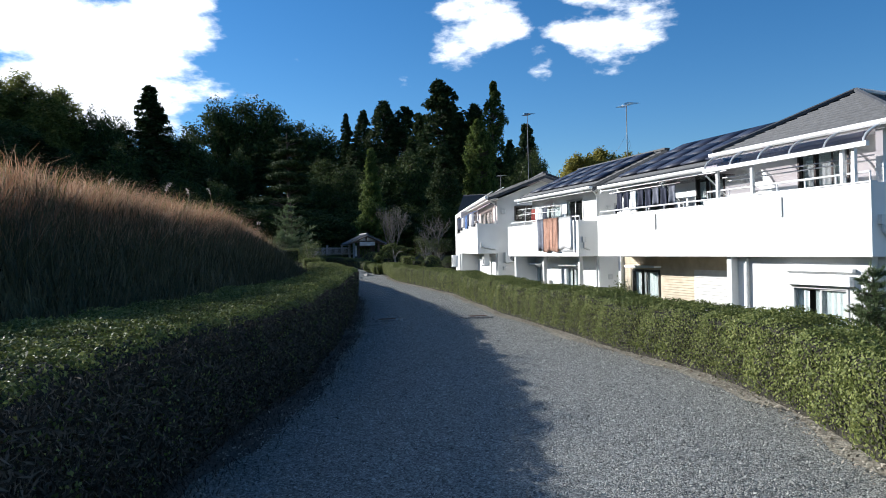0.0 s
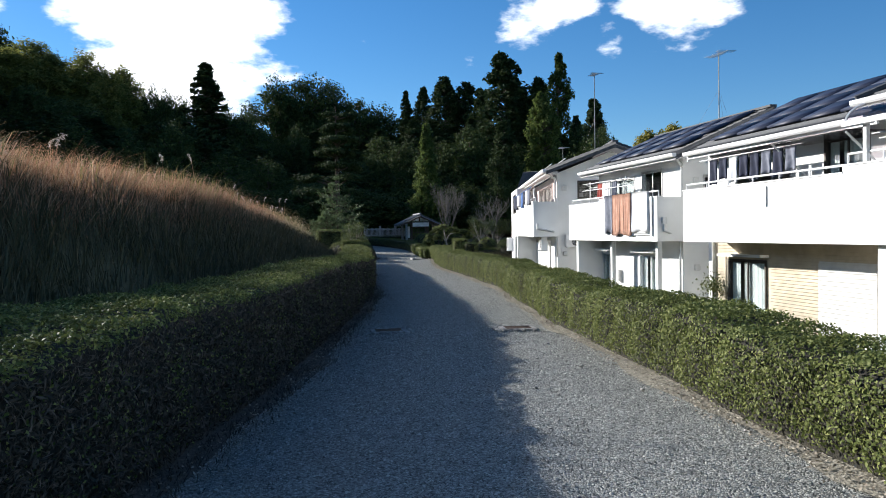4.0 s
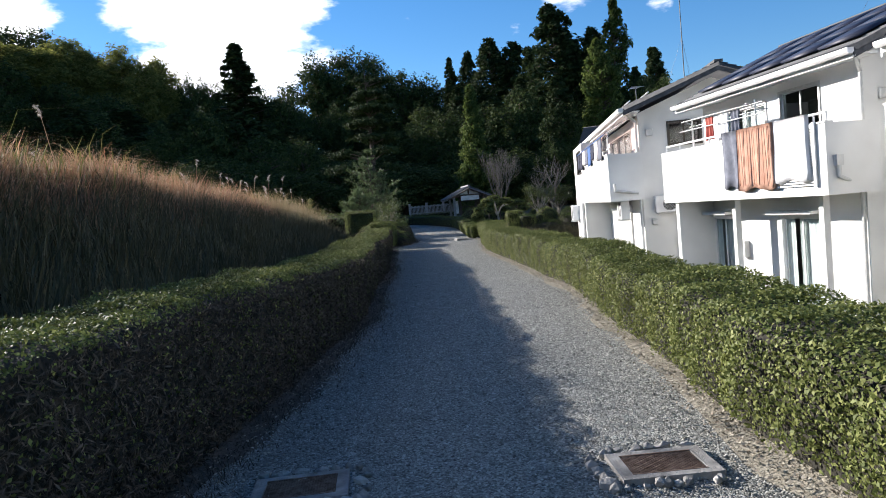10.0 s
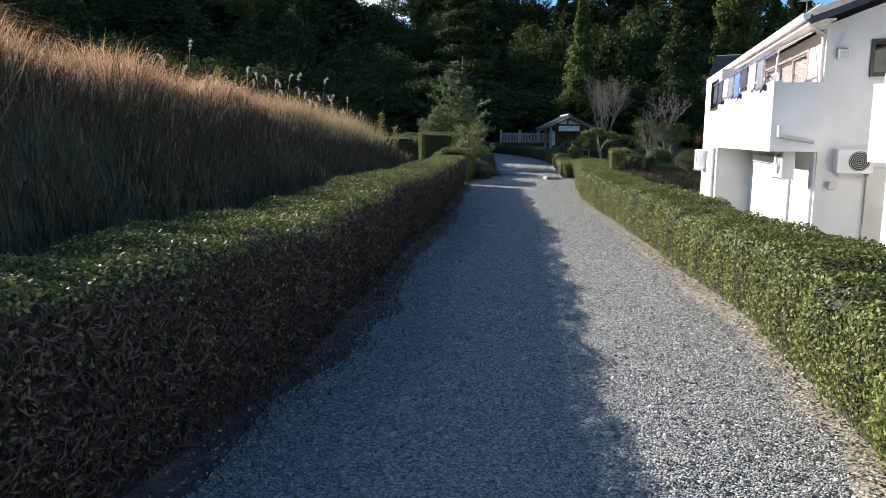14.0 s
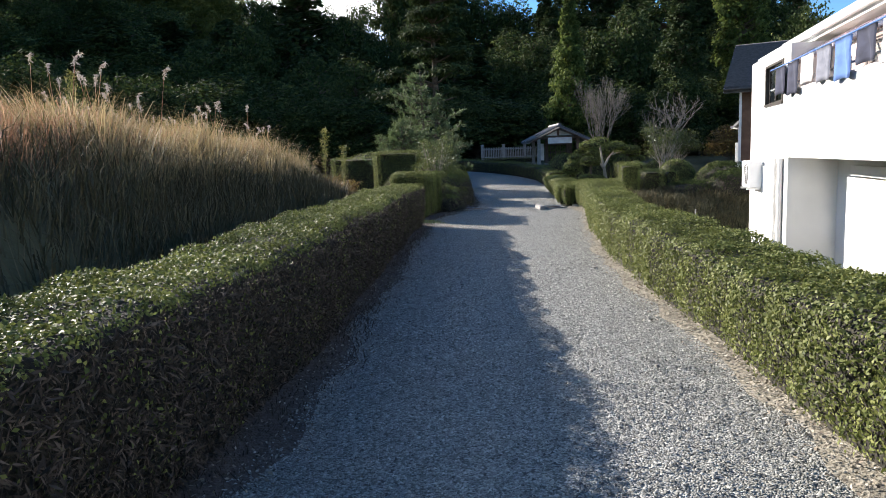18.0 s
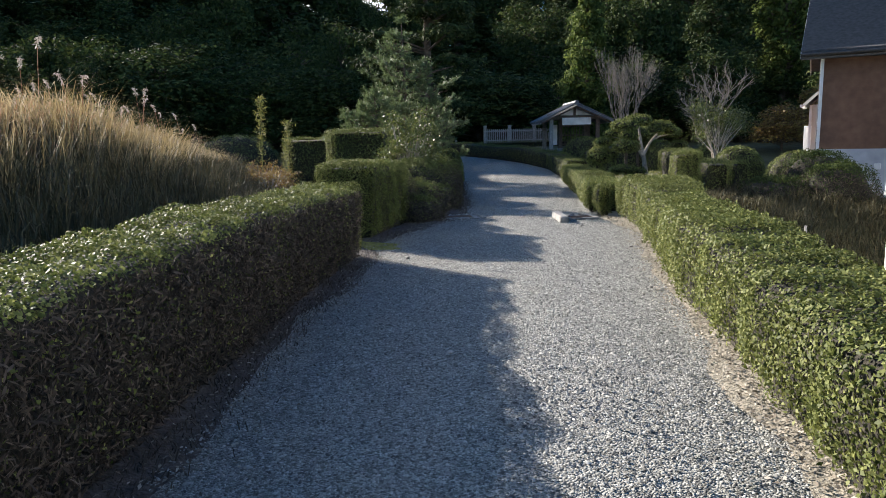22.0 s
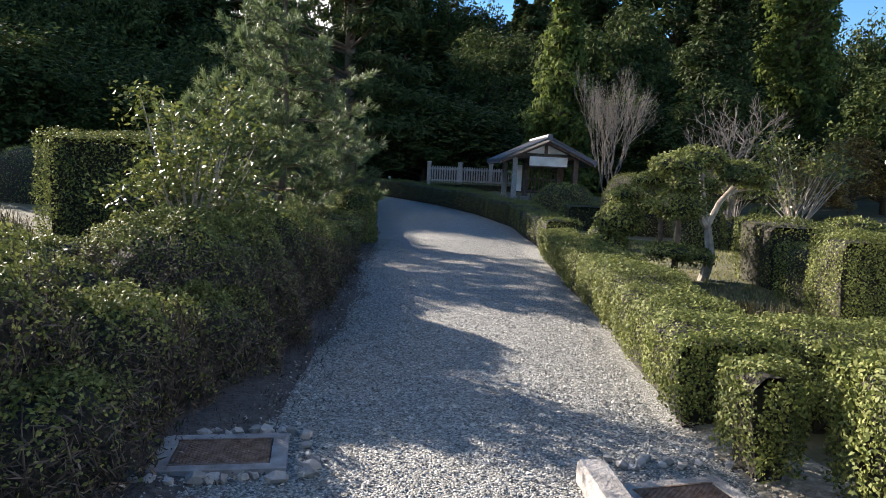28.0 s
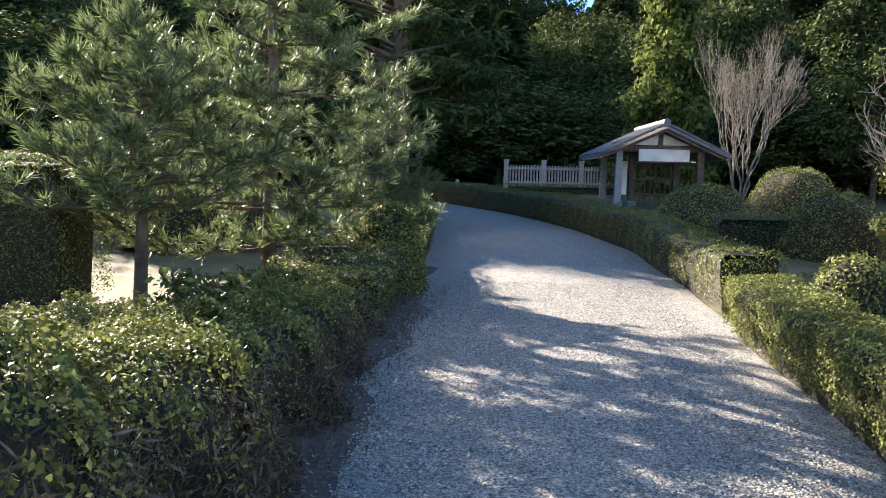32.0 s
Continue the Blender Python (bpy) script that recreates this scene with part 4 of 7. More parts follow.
lawn(1.2, 2.6, 31.6, 33.4, 2500, 0.10, 65, "rough grass in the hedge gap")


def moss_patch():
    bm = bmesh.new()
    rr = random.Random(3)
    cen = bm.verts.new((2.55, 32.5, 0.05))
    ring = [bm.verts.new((2.55 + (0.5 + 0.6 * rr.random()) * math.cos(a) - 0.1 * math.sin(a), 32.45 + (0.42 + 0.15 * rr.random()) * math.sin(a) - 0.45 * (0.75 * math.cos(a)), 0.012)) for a in [i * 0.262 for i in range(24)]]
    for i in range(24):
        bm.faces.new((cen, ring[i], ring[(i + 1) % 24]))
    tagged(part("moss_patch", bm, M_MOSS, None, smooth=True), "patch of yellow-green moss at the lane edge", "moss", kind="stuff")


moss_patch()


# ---- houses ----
PLOT = -1.37


def wall_cells(name, axis, at, thick, a0, a1, z0, z1, holes, mat, root, label=""):
    """A wall in the plane x = at or y = at, as solid cells round its openings."""
    us = sorted({a0, a1, *[h[0] for h in holes], *[h[1] for h in holes]})
    zs = sorted({z0, z1, *[h[2] for h in holes], *[h[3] for h in holes]})
    us, zs = [u for u in us if a0 <= u <= a1], [z for z in zs if z0 <= z <= z1]
    bm = bmesh.new()
    for u0, u1 in zip(us, us[1:]):
        run = None
        cells = []
        for w0, w1 in zip(zs, zs[1:]):
            um, wm = (u0 + u1) / 2, (w0 + w1) / 2
            if any(h[0] < um < h[1] and h[2] < wm < h[3] for h in holes):
                run = None
            elif run:
                run[1] = w1
            else:
                run = [w0, w1]
                cells.append(run)
        for w0, w1 in cells:
            if axis == "x":
                add_box(bm, at, at + thick, u0, u1, w0, w1)
            else:
                add_box(bm, u0, u1, at, at + thick, w0, w1)
    bmesh.ops.remove_doubles(bm, verts=bm.verts, dist=0.0005)
    return part(name, bm, mat, root, label)


def window(root, axis, at, a0, a1, z0, z1, panes=2, frame=None, name="window", curtain=False, shutterbox=False, label="aluminium-framed sliding window"):
    """A framed window in a wall's opening; at is the wall's outer face."""
    frame = frame or M_ALU
    bm = bmesh.new()
    t = 0.045

    def bx(b, u0, u1, w0, w1, d0, d1):
        if axis == "x":
            add_box(b, at + d0, at + d1, u0, u1, w0, w1)
        else:
            add_box(b, u0, u1, at + d0, at + d1, w0, w1)
    bx(bm, a0, a1, z1 - t, z1, -0.02, 0.09), bx(bm, a0, a1, z0, z0 + t, -0.035, 0.09)
    for u in (a0, a1 - t):
        bx(bm, u, u + t, z0 + t, z1 - t, -0.02, 0.09)
    wo = part(name, bm, frame, root, label)
    w = (a1 - a0 - 2 * t) / panes
    for i in range(panes):
        u0 = a0 + t + i * w
        d = 0.015 + 0.03 * (i % 2)
        b2 = bmesh.new()
        s = 0.03
        bx(b2, u0, u0 + w, z0 + t, z0 + t + s, d, d + 0.025), bx(b2, u0, u0 + w, z1 - t - s, z1 - t, d, d + 0.025)
        bx(b2, u0, u0 + s, z0 + t + s, z1 - t - s, d, d + 0.025), bx(b2, u0 + w - s, u0 + w, z0 + t + s, z1 - t - s, d, d + 0.025)
        part("sash", b2, frame, wo)
        b3 = bmesh.new()
        bx(b3, u0 + s, u0 + w - s, z0 + t + s, z1 - t - s, d + 0.008, d + 0.014)
        p = part("pane", b3, M_GLASS, wo)
        p.visible_shadow = False
    if curtain:
        n = 30
        v = []
        for i in range(n + 1):
            u = a0 + t + (a1 - a0 - 2 * t) * i / n
            d = 0.095 + 0.02 * math.sin(i * 1.9)
            for z in (z0 + 0.05, z1 - 0.05):
                v.append((at + d, u, z) if axis == "x" else (u, at + d, z))
        f = [(2 * i, 2 * i + 2, 2 * i + 3, 2 * i + 1) for i in range(n) if i < n * 0.62 or i > n * 0.74]
        mesh_from("curtain", v, f, M_CURTAIN, wo, "pale gathered curtain", smooth=True)
    if shutterbox:
        b4 = bmesh.new()
        bx(b4, a0 - 0.05, a1 + 0.05, z1 + 0.005, z1 + 0.16, -0.10, -0.005)
        part("shutter_box", b4, M_TRIM, wo, "white shutter box")
    return wo


def roof_slope(root, e0, e1, r1, r0, courses, mat, thick=0.07, label="dark shingle roof slope"):
    """A slope from the eave line e0-e1 up to r0-r1, laid in overlapping courses."""
    e0, e1, r0, r1 = (Vector(p) for p in (e0, e1, r0, r1))
    v, f = [], []
    nrm = (e1 - e0).cross(r0 - e0).normalized()
    if nrm.z < 0:
        nrm = -nrm
    for i in range(courses):
        for u, k in ((i / courses, 0.03), ((i + 1) / courses, 0.008)):
            v += [e0.lerp(r0, u) + nrm * k, e1.lerp(r1, u) + nrm * k]
    n = len(v)
    f += [(i, i + 1, i + 3, i + 2) for i in range(0, n - 2, 2)]
    v += [e0 - nrm * thick, e1 - nrm * thick, r1 - nrm * thick, r0 - nrm * thick]
    f += [(n, n + 1, n + 2, n + 3), (n, n + 1, 1, 0), (n + 3, n + 2, n - 1, n - 2), (n, 0, n - 2, n + 3), (n + 1, 1, n - 1, n + 2)]
    return mesh_from("roof", [tuple(p) for p in v], f, mat, root, label)


def solar(root, e0, e1, r0, rows, cols, u0, u1, w0, w1):
    """Solar panels lying on a slope, in a grid between shares of its length and rise."""
    e0, e1, r0 = Vector(e0), Vector(e1), Vector(r0)
    ax, up = e1 - e0, r0 - e0
    n = ax.cross(up).normalized()
    if n.z < 0:
        n = -n
    for i in range(rows):
        for j in range(cols):
            a, b = u0 + (u1 - u0) * (j + 0.03) / cols, u0 + (u1 - u0) * (j + 0.97) / cols
            c, d = w0 + (w1 - w0) * (i + 0.03) / rows, w0 + (w1 - w0) * (i + 0.97) / rows
            v = []
            for h in (0.05, 0.09):
                v += [tuple(e0 + ax * p + up * q + n * h) for p, q in ((a, c), (b, c), (b, d), (a, d))]
            mesh_from("solar_panel", v, [(4, 5, 6, 7), (0, 1, 5, 4), (1, 2, 6, 5), (2, 3, 7, 6), (3, 0, 4, 7)], M_PANEL, root, "dark blue solar panel")


def gutter(root, a, b, r=0.06):
    bm = bmesh.new()
    a, b = Vector(a), Vector(b)
    prof = [(-r, r * 0.6), (-r, -r * 0.4), (-r * 0.5, -r), (r * 0.5, -r), (r, -r * 0.4), (r, r * 0.6)]
    va = [bm.verts.new(a + Vector((p, 0, q))) for p, q in prof]
    vb = [bm.verts.new(b + Vector((p, 0, q))) for p, q in prof]
    for i in range(5):
        bm.faces.new((va[i], va[i + 1], vb[i + 1], vb[i]))
    bm.faces.new(va), bm.faces.new(vb)
    part("gutter", bm, M_TRIM, root, "white rain gutter")


def pipe(root, pts, r=0.035, name="drainpipe", mat=None):
    bm = bmesh.new()
    for a, b in zip(pts, pts[1:]):
        add_rod(bm, a, b, r, seg=8)
    for p in pts[1:-1]:
        bmesh.ops.create_icosphere(bm, subdivisions=1, radius=r * 1.12, matrix=Matrix.Translation(p))
    part(name, bm, mat or M_PIPE, root, "pale plastic drainpipe" if mat is None else "")


def parapet(root, x0, x1, y0, y1, z0, z1, z1b=None, ystep=None):
    """A balcony tray: floor slab, front and side walls; the front may step down past ystep."""
    b = box("balcony", x0 + 0.13, x1, y0 + 0.13, y1 - 0.13, z0, z0 + 0.18, M_WALL, root, "white rendered balcony")
    for a, c, z in (((y0, ystep, z1), (ystep, y1, z1b)) if ystep else ((y0, y1, z1),)):
        box("front_wall", x0, x0 + 0.13, a, c, z0, z, M_WALL, b)
    box("side_wall", x0 + 0.13, x1, y0, y0 + 0.13, z0, z1, M_WALL, b)
    box("side_wall", x0 + 0.13, x1, y1 - 0.13, y1, z0, z1b or z1, M_WALL, b)
    caps = [(y0, ystep, z1), (ystep, y1, z1b)] if ystep else [(y0, y1, z1)]
    for a, c, z in caps:
        box("coping", x0 - 0.015, x0 + 0.145, a - 0.01, c + 0.01, z + 0.002, z + 0.03, M_TRIM, b, "white metal coping")
    return b


def rail(root, x, y0, y1, z, h, posts=5, mat=None):
    ro = tagged(rod("handrail", (x, y0, z + h), (x, y1, z + h), 0.022, mat or M_TRIM, root), "white tubular handrail")
    for i in range(posts):
        y = y0 + (y1 - y0) * i / (posts - 1)
        rod("rail_post", (x, y, z), (x, y, z + h), 0.016, mat or M_TRIM, ro)
    return ro


def cloth(name, x, y0, y1, z1, z0, mat, label, parent=None, fold=0.03, waves=7, thick=0.02, lean=0.0, category="laundry"):
    """A hanging cloth with soft vertical folds and thickness."""
    n, m = 22, 8
    v = []
    for s in (0, 1):
        for i in range(n + 1):
            for j in range(m + 1):
                u, w = i / n, j / m
                d = fold * math.sin(u * waves * 2 + 1.3 * w) * (0.3 + 0.7 * w) + lean * w
                v.append((x - d + s * thick, y0 + (y1 - y0) * u + 0.015 * math.sin(5 * w + u * 3), z1 + (z0 - z1) * w * (1 + 0.025 * math.sin(9 * u))))
    k = m + 1
    o = (n + 1) * k
    f = []
    for s in (0, o):
        f += [(s + i * k + j, s + (i + 1) * k + j, s + (i + 1) * k + j + 1, s + i * k + j + 1) for i in range(n) for j in range(m)]
    f += [(i * k, (i + 1) * k, o + (i + 1) * k, o + i * k) for i in range(n)] + [(i * k + m, (i + 1) * k + m, o + (i + 1) * k + m, o + i * k + m) for i in range(n)]
    f += [(j, j + 1, o + j + 1, o + j) for j in range(m)] + [(n * k + j, n * k + j + 1, o + n * k + j + 1, o + n * k + j) for j in range(m)]
    ob = mesh_from(name, v, f, mat, parent, smooth=True)
    return tagged(ob, label, category, "washing hung on the balconies")


def shell(root, x0, x1, y0, y1, z1, front, south, mat=None):
    """Outer walls with openings, floors and added room walls, coloured dim, behind the windows."""
    w = 0.15
    wall_cells("wall", "x", x0, w, y0, y1, PLOT, z1, front, mat or M_WALL, root)
    wall_cells("wall", "y", y0, w, x0 + w, x1, PLOT, z1, south, mat or M_WALL, root)
    box("wall", x1 - w, x1, y0 + w, y1, PLOT, z1, mat or M_WALL, root)
    box("wall", x0 + w, x1 - w, y1 - w, y1, PLOT, z1, mat or M_WALL, root)
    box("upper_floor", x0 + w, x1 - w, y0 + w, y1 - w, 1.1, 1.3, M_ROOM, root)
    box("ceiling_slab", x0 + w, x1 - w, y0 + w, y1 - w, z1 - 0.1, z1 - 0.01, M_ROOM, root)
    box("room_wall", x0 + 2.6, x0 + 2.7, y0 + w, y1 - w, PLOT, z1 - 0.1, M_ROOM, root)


def gable(root, x0, x1, xr, y, zb, zr, mat=None, t=0.12):
    bm = bmesh.new()
    vs = [bm.verts.new(p) for p in ((x0, y, zb), (x1, y, zb), (xr, y, zr))]
    fc = bm.faces.new(vs)
    ex = bmesh.ops.extrude_face_region(bm, geom=[fc])
    bmesh.ops.translate(bm, verts=[q for q in ex["geom"] if isinstance(q, bmesh.types.BMVert)], vec=(0, t, 0))
    part("gable_wall", bm, mat or M_WALL, root)


def barge(root, a, b, h=0.16, dark=False):
    """A board under a roof's sloping edge."""
    bm = bmesh.new()
    a, b = Vector(a), Vector(b)
    vs = [bm.verts.new(p) for p in (a, b, b - Vector((0, 0, h)), a - Vector((0, 0, h)))]
    fc = bm.faces.new(vs)
    ex = bmesh.ops.extrude_face_region(bm, geom=[fc])
    bmesh.ops.translate(bm, verts=[q for q in ex["geom"] if isinstance(q, bmesh.types.BMVert)], vec=(0, 0.03, 0))
    part("bargeboard", bm, M_ROOF if dark else M_TRIM, root, "dark rake board" if dark else "white bargeboard")


def gable_roof(root, x0, x1, y0, y1, z_eave, xr, zr, over=0.45, courses=12):
    k = (zr - z_eave) / (xr - x0 + over)
    e0, e1 = (x0 - over, y0 - over, z_eave), (x0 - over, y1 + over, z_eave)
    roof_slope(root, e0, e1, (xr, y1 + over, zr), (xr, y0 - over, zr), courses, M_ROOF)
    xb = x1 + over
    zb = zr - k * (xb - xr)
    roof_slope(root, (xb, y0 - over, zb), (xb, y1 + over, zb), (xr, y1 + over, zr), (xr, y0 - over, zr), courses, M_ROOF)
    box("ridge_cap", xr - 0.1, xr + 0.1, y0 - over, y1 + over, zr + 0.0, zr + 0.06, M_ROOF, root)
    barge(root, (x0 - over, y0 - over + 0.01, z_eave - 0.08), (xr, y0 - over + 0.01, zr - 0.08), 0.1, True)
    barge(root, (xr, y0 - over + 0.01, zr - 0.08), (xb, y0 - over + 0.01, zb - 0.08), 0.1, True)
    box("fascia", x0 - over - 0.01, x0 - over + 0.03, y0 - over + 0.05, y1 + over, z_eave - 0.17, z_eave - 0.04, M_TRIM, root, "white fascia board")
    bm = bmesh.new()
    add_box(bm, x0 - over + 0.03, x0, y0 - over + 0.05, y1 + over, z_eave - 0.12, z_eave - 0.09)
    part("soffit", bm, M_TRIM, root)
    gutter(root, (x0 - over - 0.07, y0 - over, z_eave - 0.05), (x0 - over - 0.07, y1 + over, z_eave - 0.05))
    return e0, e1


def aircon(x, y, z, turn, k=1.15, label="white air-conditioner outdoor unit on a bracket"):
    root = tagged(new("air_conditioner"), label, "air conditioner", "outdoor units on the walls")
    box("casing", -0.13, 0.13, -0.38, 0.38, 0, 0.55, M_TRIM, root, bevel=0.02)
    bm = bmesh.new()
    for i in range(1, 6):
        r = 0.04 * i
        seg = 20
        for q in range(seg):
            a, b = q * 6.283 / seg, (q + 1) * 6.283 / seg
            add_rod(bm, (-0.145, -0.08 + r * math.cos(a), 0.28 + r * math.sin(a)), (-0.145, -0.08 + r * math.cos(b), 0.28 + r * math.sin(b)), 0.006, seg=4)
    part("fan_grille", bm, M_PIPE, root)
    bm = bmesh.new()
    add_rod(bm, (-0.1335, -0.08, 0.28), (-0.131, -0.08, 0.28), 0.22, seg=24)
    # flat disc; the darkness behind the fan is only its colour
    part("fan_dark_disc", bm, M_HOLE, root)
    for y2 in (-0.3, 0.3):
        box("bracket", -0.16, 0.16, y2 - 0.02, y2 + 0.02, -0.04, -0.002, M_ALU, root)
    root.matrix_world = pose(x, y, z, 0, 0, turn) @ Matrix.Scale(k, 4)
    return root


def vent(root, axis, at, u, z, s=0.09):
    bm = bmesh.new()
    if axis == "y":
        add_box(bm, u - s, u + s, at - 0.06, at - 0.002, z - s, z + s, 0.02)
    else:
        add_box(bm, at - 0.06, at - 0.002, u - s, u + s, z - s, z + s, 0.02)
    part("vent_hood", bm, M_PIPE, root, "small grey vent hood")


# house with laundry quilts
def quilt_house():
    root = tagged(new("house"), "white two-storey house with solar roof and quilts airing on its balcony", "house", "row of white houses")
    front = [(16.4, 17.6, 2.2, 3.1), (18.0, 19.6, 1.4, 3.0), (19.35, 20.35, -1.1, 0.7), (16.5, 17.75, -1.1, 0.7)]
    south = [(10.35, 10.8, 2.2, 2.85)]
    shell(root, 9.75, 14.6, 15.4, 20.5, 3.3, front, south)
    window(root, "x", 9.75, 16.4, 17.6, 2.2, 3.1)
    window(root, "x", 9.75, 18.0, 19.6, 1.4, 3.0, curtain=True)
    window(root, "x", 9.75, 19.35, 20.35, -1.1, 0.7, frame=M_TRIM, curtain=True)
    window(root, "x", 9.75, 16.5, 17.75, -1.1, 0.7, frame=M_TRIM, curtain=True)
    window(root, "y", 15.4, 10.35, 10.8, 2.2, 2.85, 1)
    for a, b in ((19.3, 20.4), (16.45, 17.8)):
        box("lintel_hood", 9.45, 9.75, a, b, 0.74, 0.80, M_TRIM, root, "white hood over the window")
    gable(root, 9.75, 14.6, 12.17, 15.4, 3.3, 4.42)
    gable(root, 9.75, 14.6, 12.17, 20.38, 3.3, 4.42)
    e0, e1 = gable_roof(root, 9.75, 14.6, 15.4, 20.5, 3.38, 12.17, 4.62)
    solar(root, e0, e1, (12.17, e0[1], 4.62), 3, 5, 0.06, 0.94, 0.14, 0.93)
    parapet(root, 8.81, 9.75, 15.07, 20.83, 1.09, 2.24)
    rail(root, 8.9, 18.1, 20.7, 2.27, 0.14, 5)
    rail(root, 8.9, 15.15, 15.75, 2.27, 0.14, 3)
    for y in (18.5, 15.8):
        box("post", 9.2, 9.32, y - 0.06, y + 0.06, PLOT, 1.085, M_WALL, root, "white balcony post")
    box("wing_wall", 8.9, 9.75, 20.3, 20.45, PLOT, 1.085, M_WALL, root)
    pipe(root, [(8.98, 15.02, 1.6), (8.98, 15.02, 1.38), (9.5, 15.2, 1.2), (9.62, 15.34, 1.12), (9.62, 15.34, PLOT)])
    box("rain_head", 8.92, 9.04, 14.98, 15.065, 1.55, 1.72, M_PIPE, root, "plastic rain head")
    pipe(root, [(9.3, 14.98, 3.25), (9.66, 15.3, 3.05), (9.66, 15.34, 1.2)])
    vent(root, "y", 15.4, 10.12, 2.68), vent(root, "y", 15.4, 10.15, 0.38)
    box("utility_box", 9.63, 9.745, 18.9, 19.1, -0.2, 0.15, M_PIPE, root)
    box("side_door", 10.6, 11.4, 15.35, 15.395, -1.2, 0.7, M_TRIM, root, "white side door")
    # white slatted clip panel behind the quilts
    bm = bmesh.new()
    add_box(bm, 8.765, 8.79, 15.28, 15.34, 1.24, 2.28), add_box(bm, 8.765, 8.79, 16.3, 16.36, 1.24, 2.28), add_box(bm, 8.766, 8.789, 15.33, 16.31, 2.2, 2.25)
    rack = tagged(part("slatted_rack", bm, M_TRIM, None), "white slatted rack hung on the balcony front", "rack")
    for i in range(22):
        box("slat", 8.77, 8.785, 15.34, 16.3, 1.26 + i * 0.046, 1.285 + i * 0.046, M_TRIM, rack)
    cloth("quilt", 8.745, 17.45, 18.02, 2.42, 1.32, M_GREYCLOTH, "slate-grey blanket draped over the balcony wall", waves=5, thick=0.03, category="blanket")
    q = cloth("quilt", 8.72, 16.33, 17.45, 2.42, 1.27, M_ORANGE, "salmon striped quilt draped over the balcony wall", waves=9, fold=0.022, thick=0.05, category="quilt")
    for i in range(7):
        y = 16.42 + i * 0.155
        box("stripe", 8.69, 8.698, y, y + 0.014, 1.34, 2.38, M_QUILTSEAM, q)
    cloth("quilt", 8.73, 15.42, 16.3, 2.42, 1.36, M_WHITECLOTH, "white futon draped over the balcony wall", waves=3, fold=0.015, thick=0.06, category="futon")
    rk = tagged(new("laundry_rack"), "metal drying rack with poles on the balcony", "laundry rack")
    for y in (17.6, 20.1):
        rod("upright", (9.25, y, 1.28), (9.25, y, 3.0), 0.02, M_ALU, rk)
    for z, x in ((2.9, 9.15), (2.78, 9.35), (2.68, 9.1)):
        rod("pole", (x, 17.2, z), (x, 20.4, z + 0.03), 0.012, M_ALU, rk)
    for y in (17.6, 20.1):
        rod("arm", (9.05, y, 2.93), (9.45, y, 2.75), 0.012, M_ALU, rk)
    cloth("towel", 9.15, 19.0, 19.3, 2.88, 2.4, M_REDCLOTH, "rust-red towel on the drying rack")
    cloth("towel", 9.15, 18.4, 18.8, 2.88, 2.35, M_WHITECLOTH, "white towel on the drying rack")
    cloth("towel", 9.15, 18.0, 18.3, 2.88, 2.4, M_GREYCLOTH, "grey shirt on the drying rack")


quilt_house()


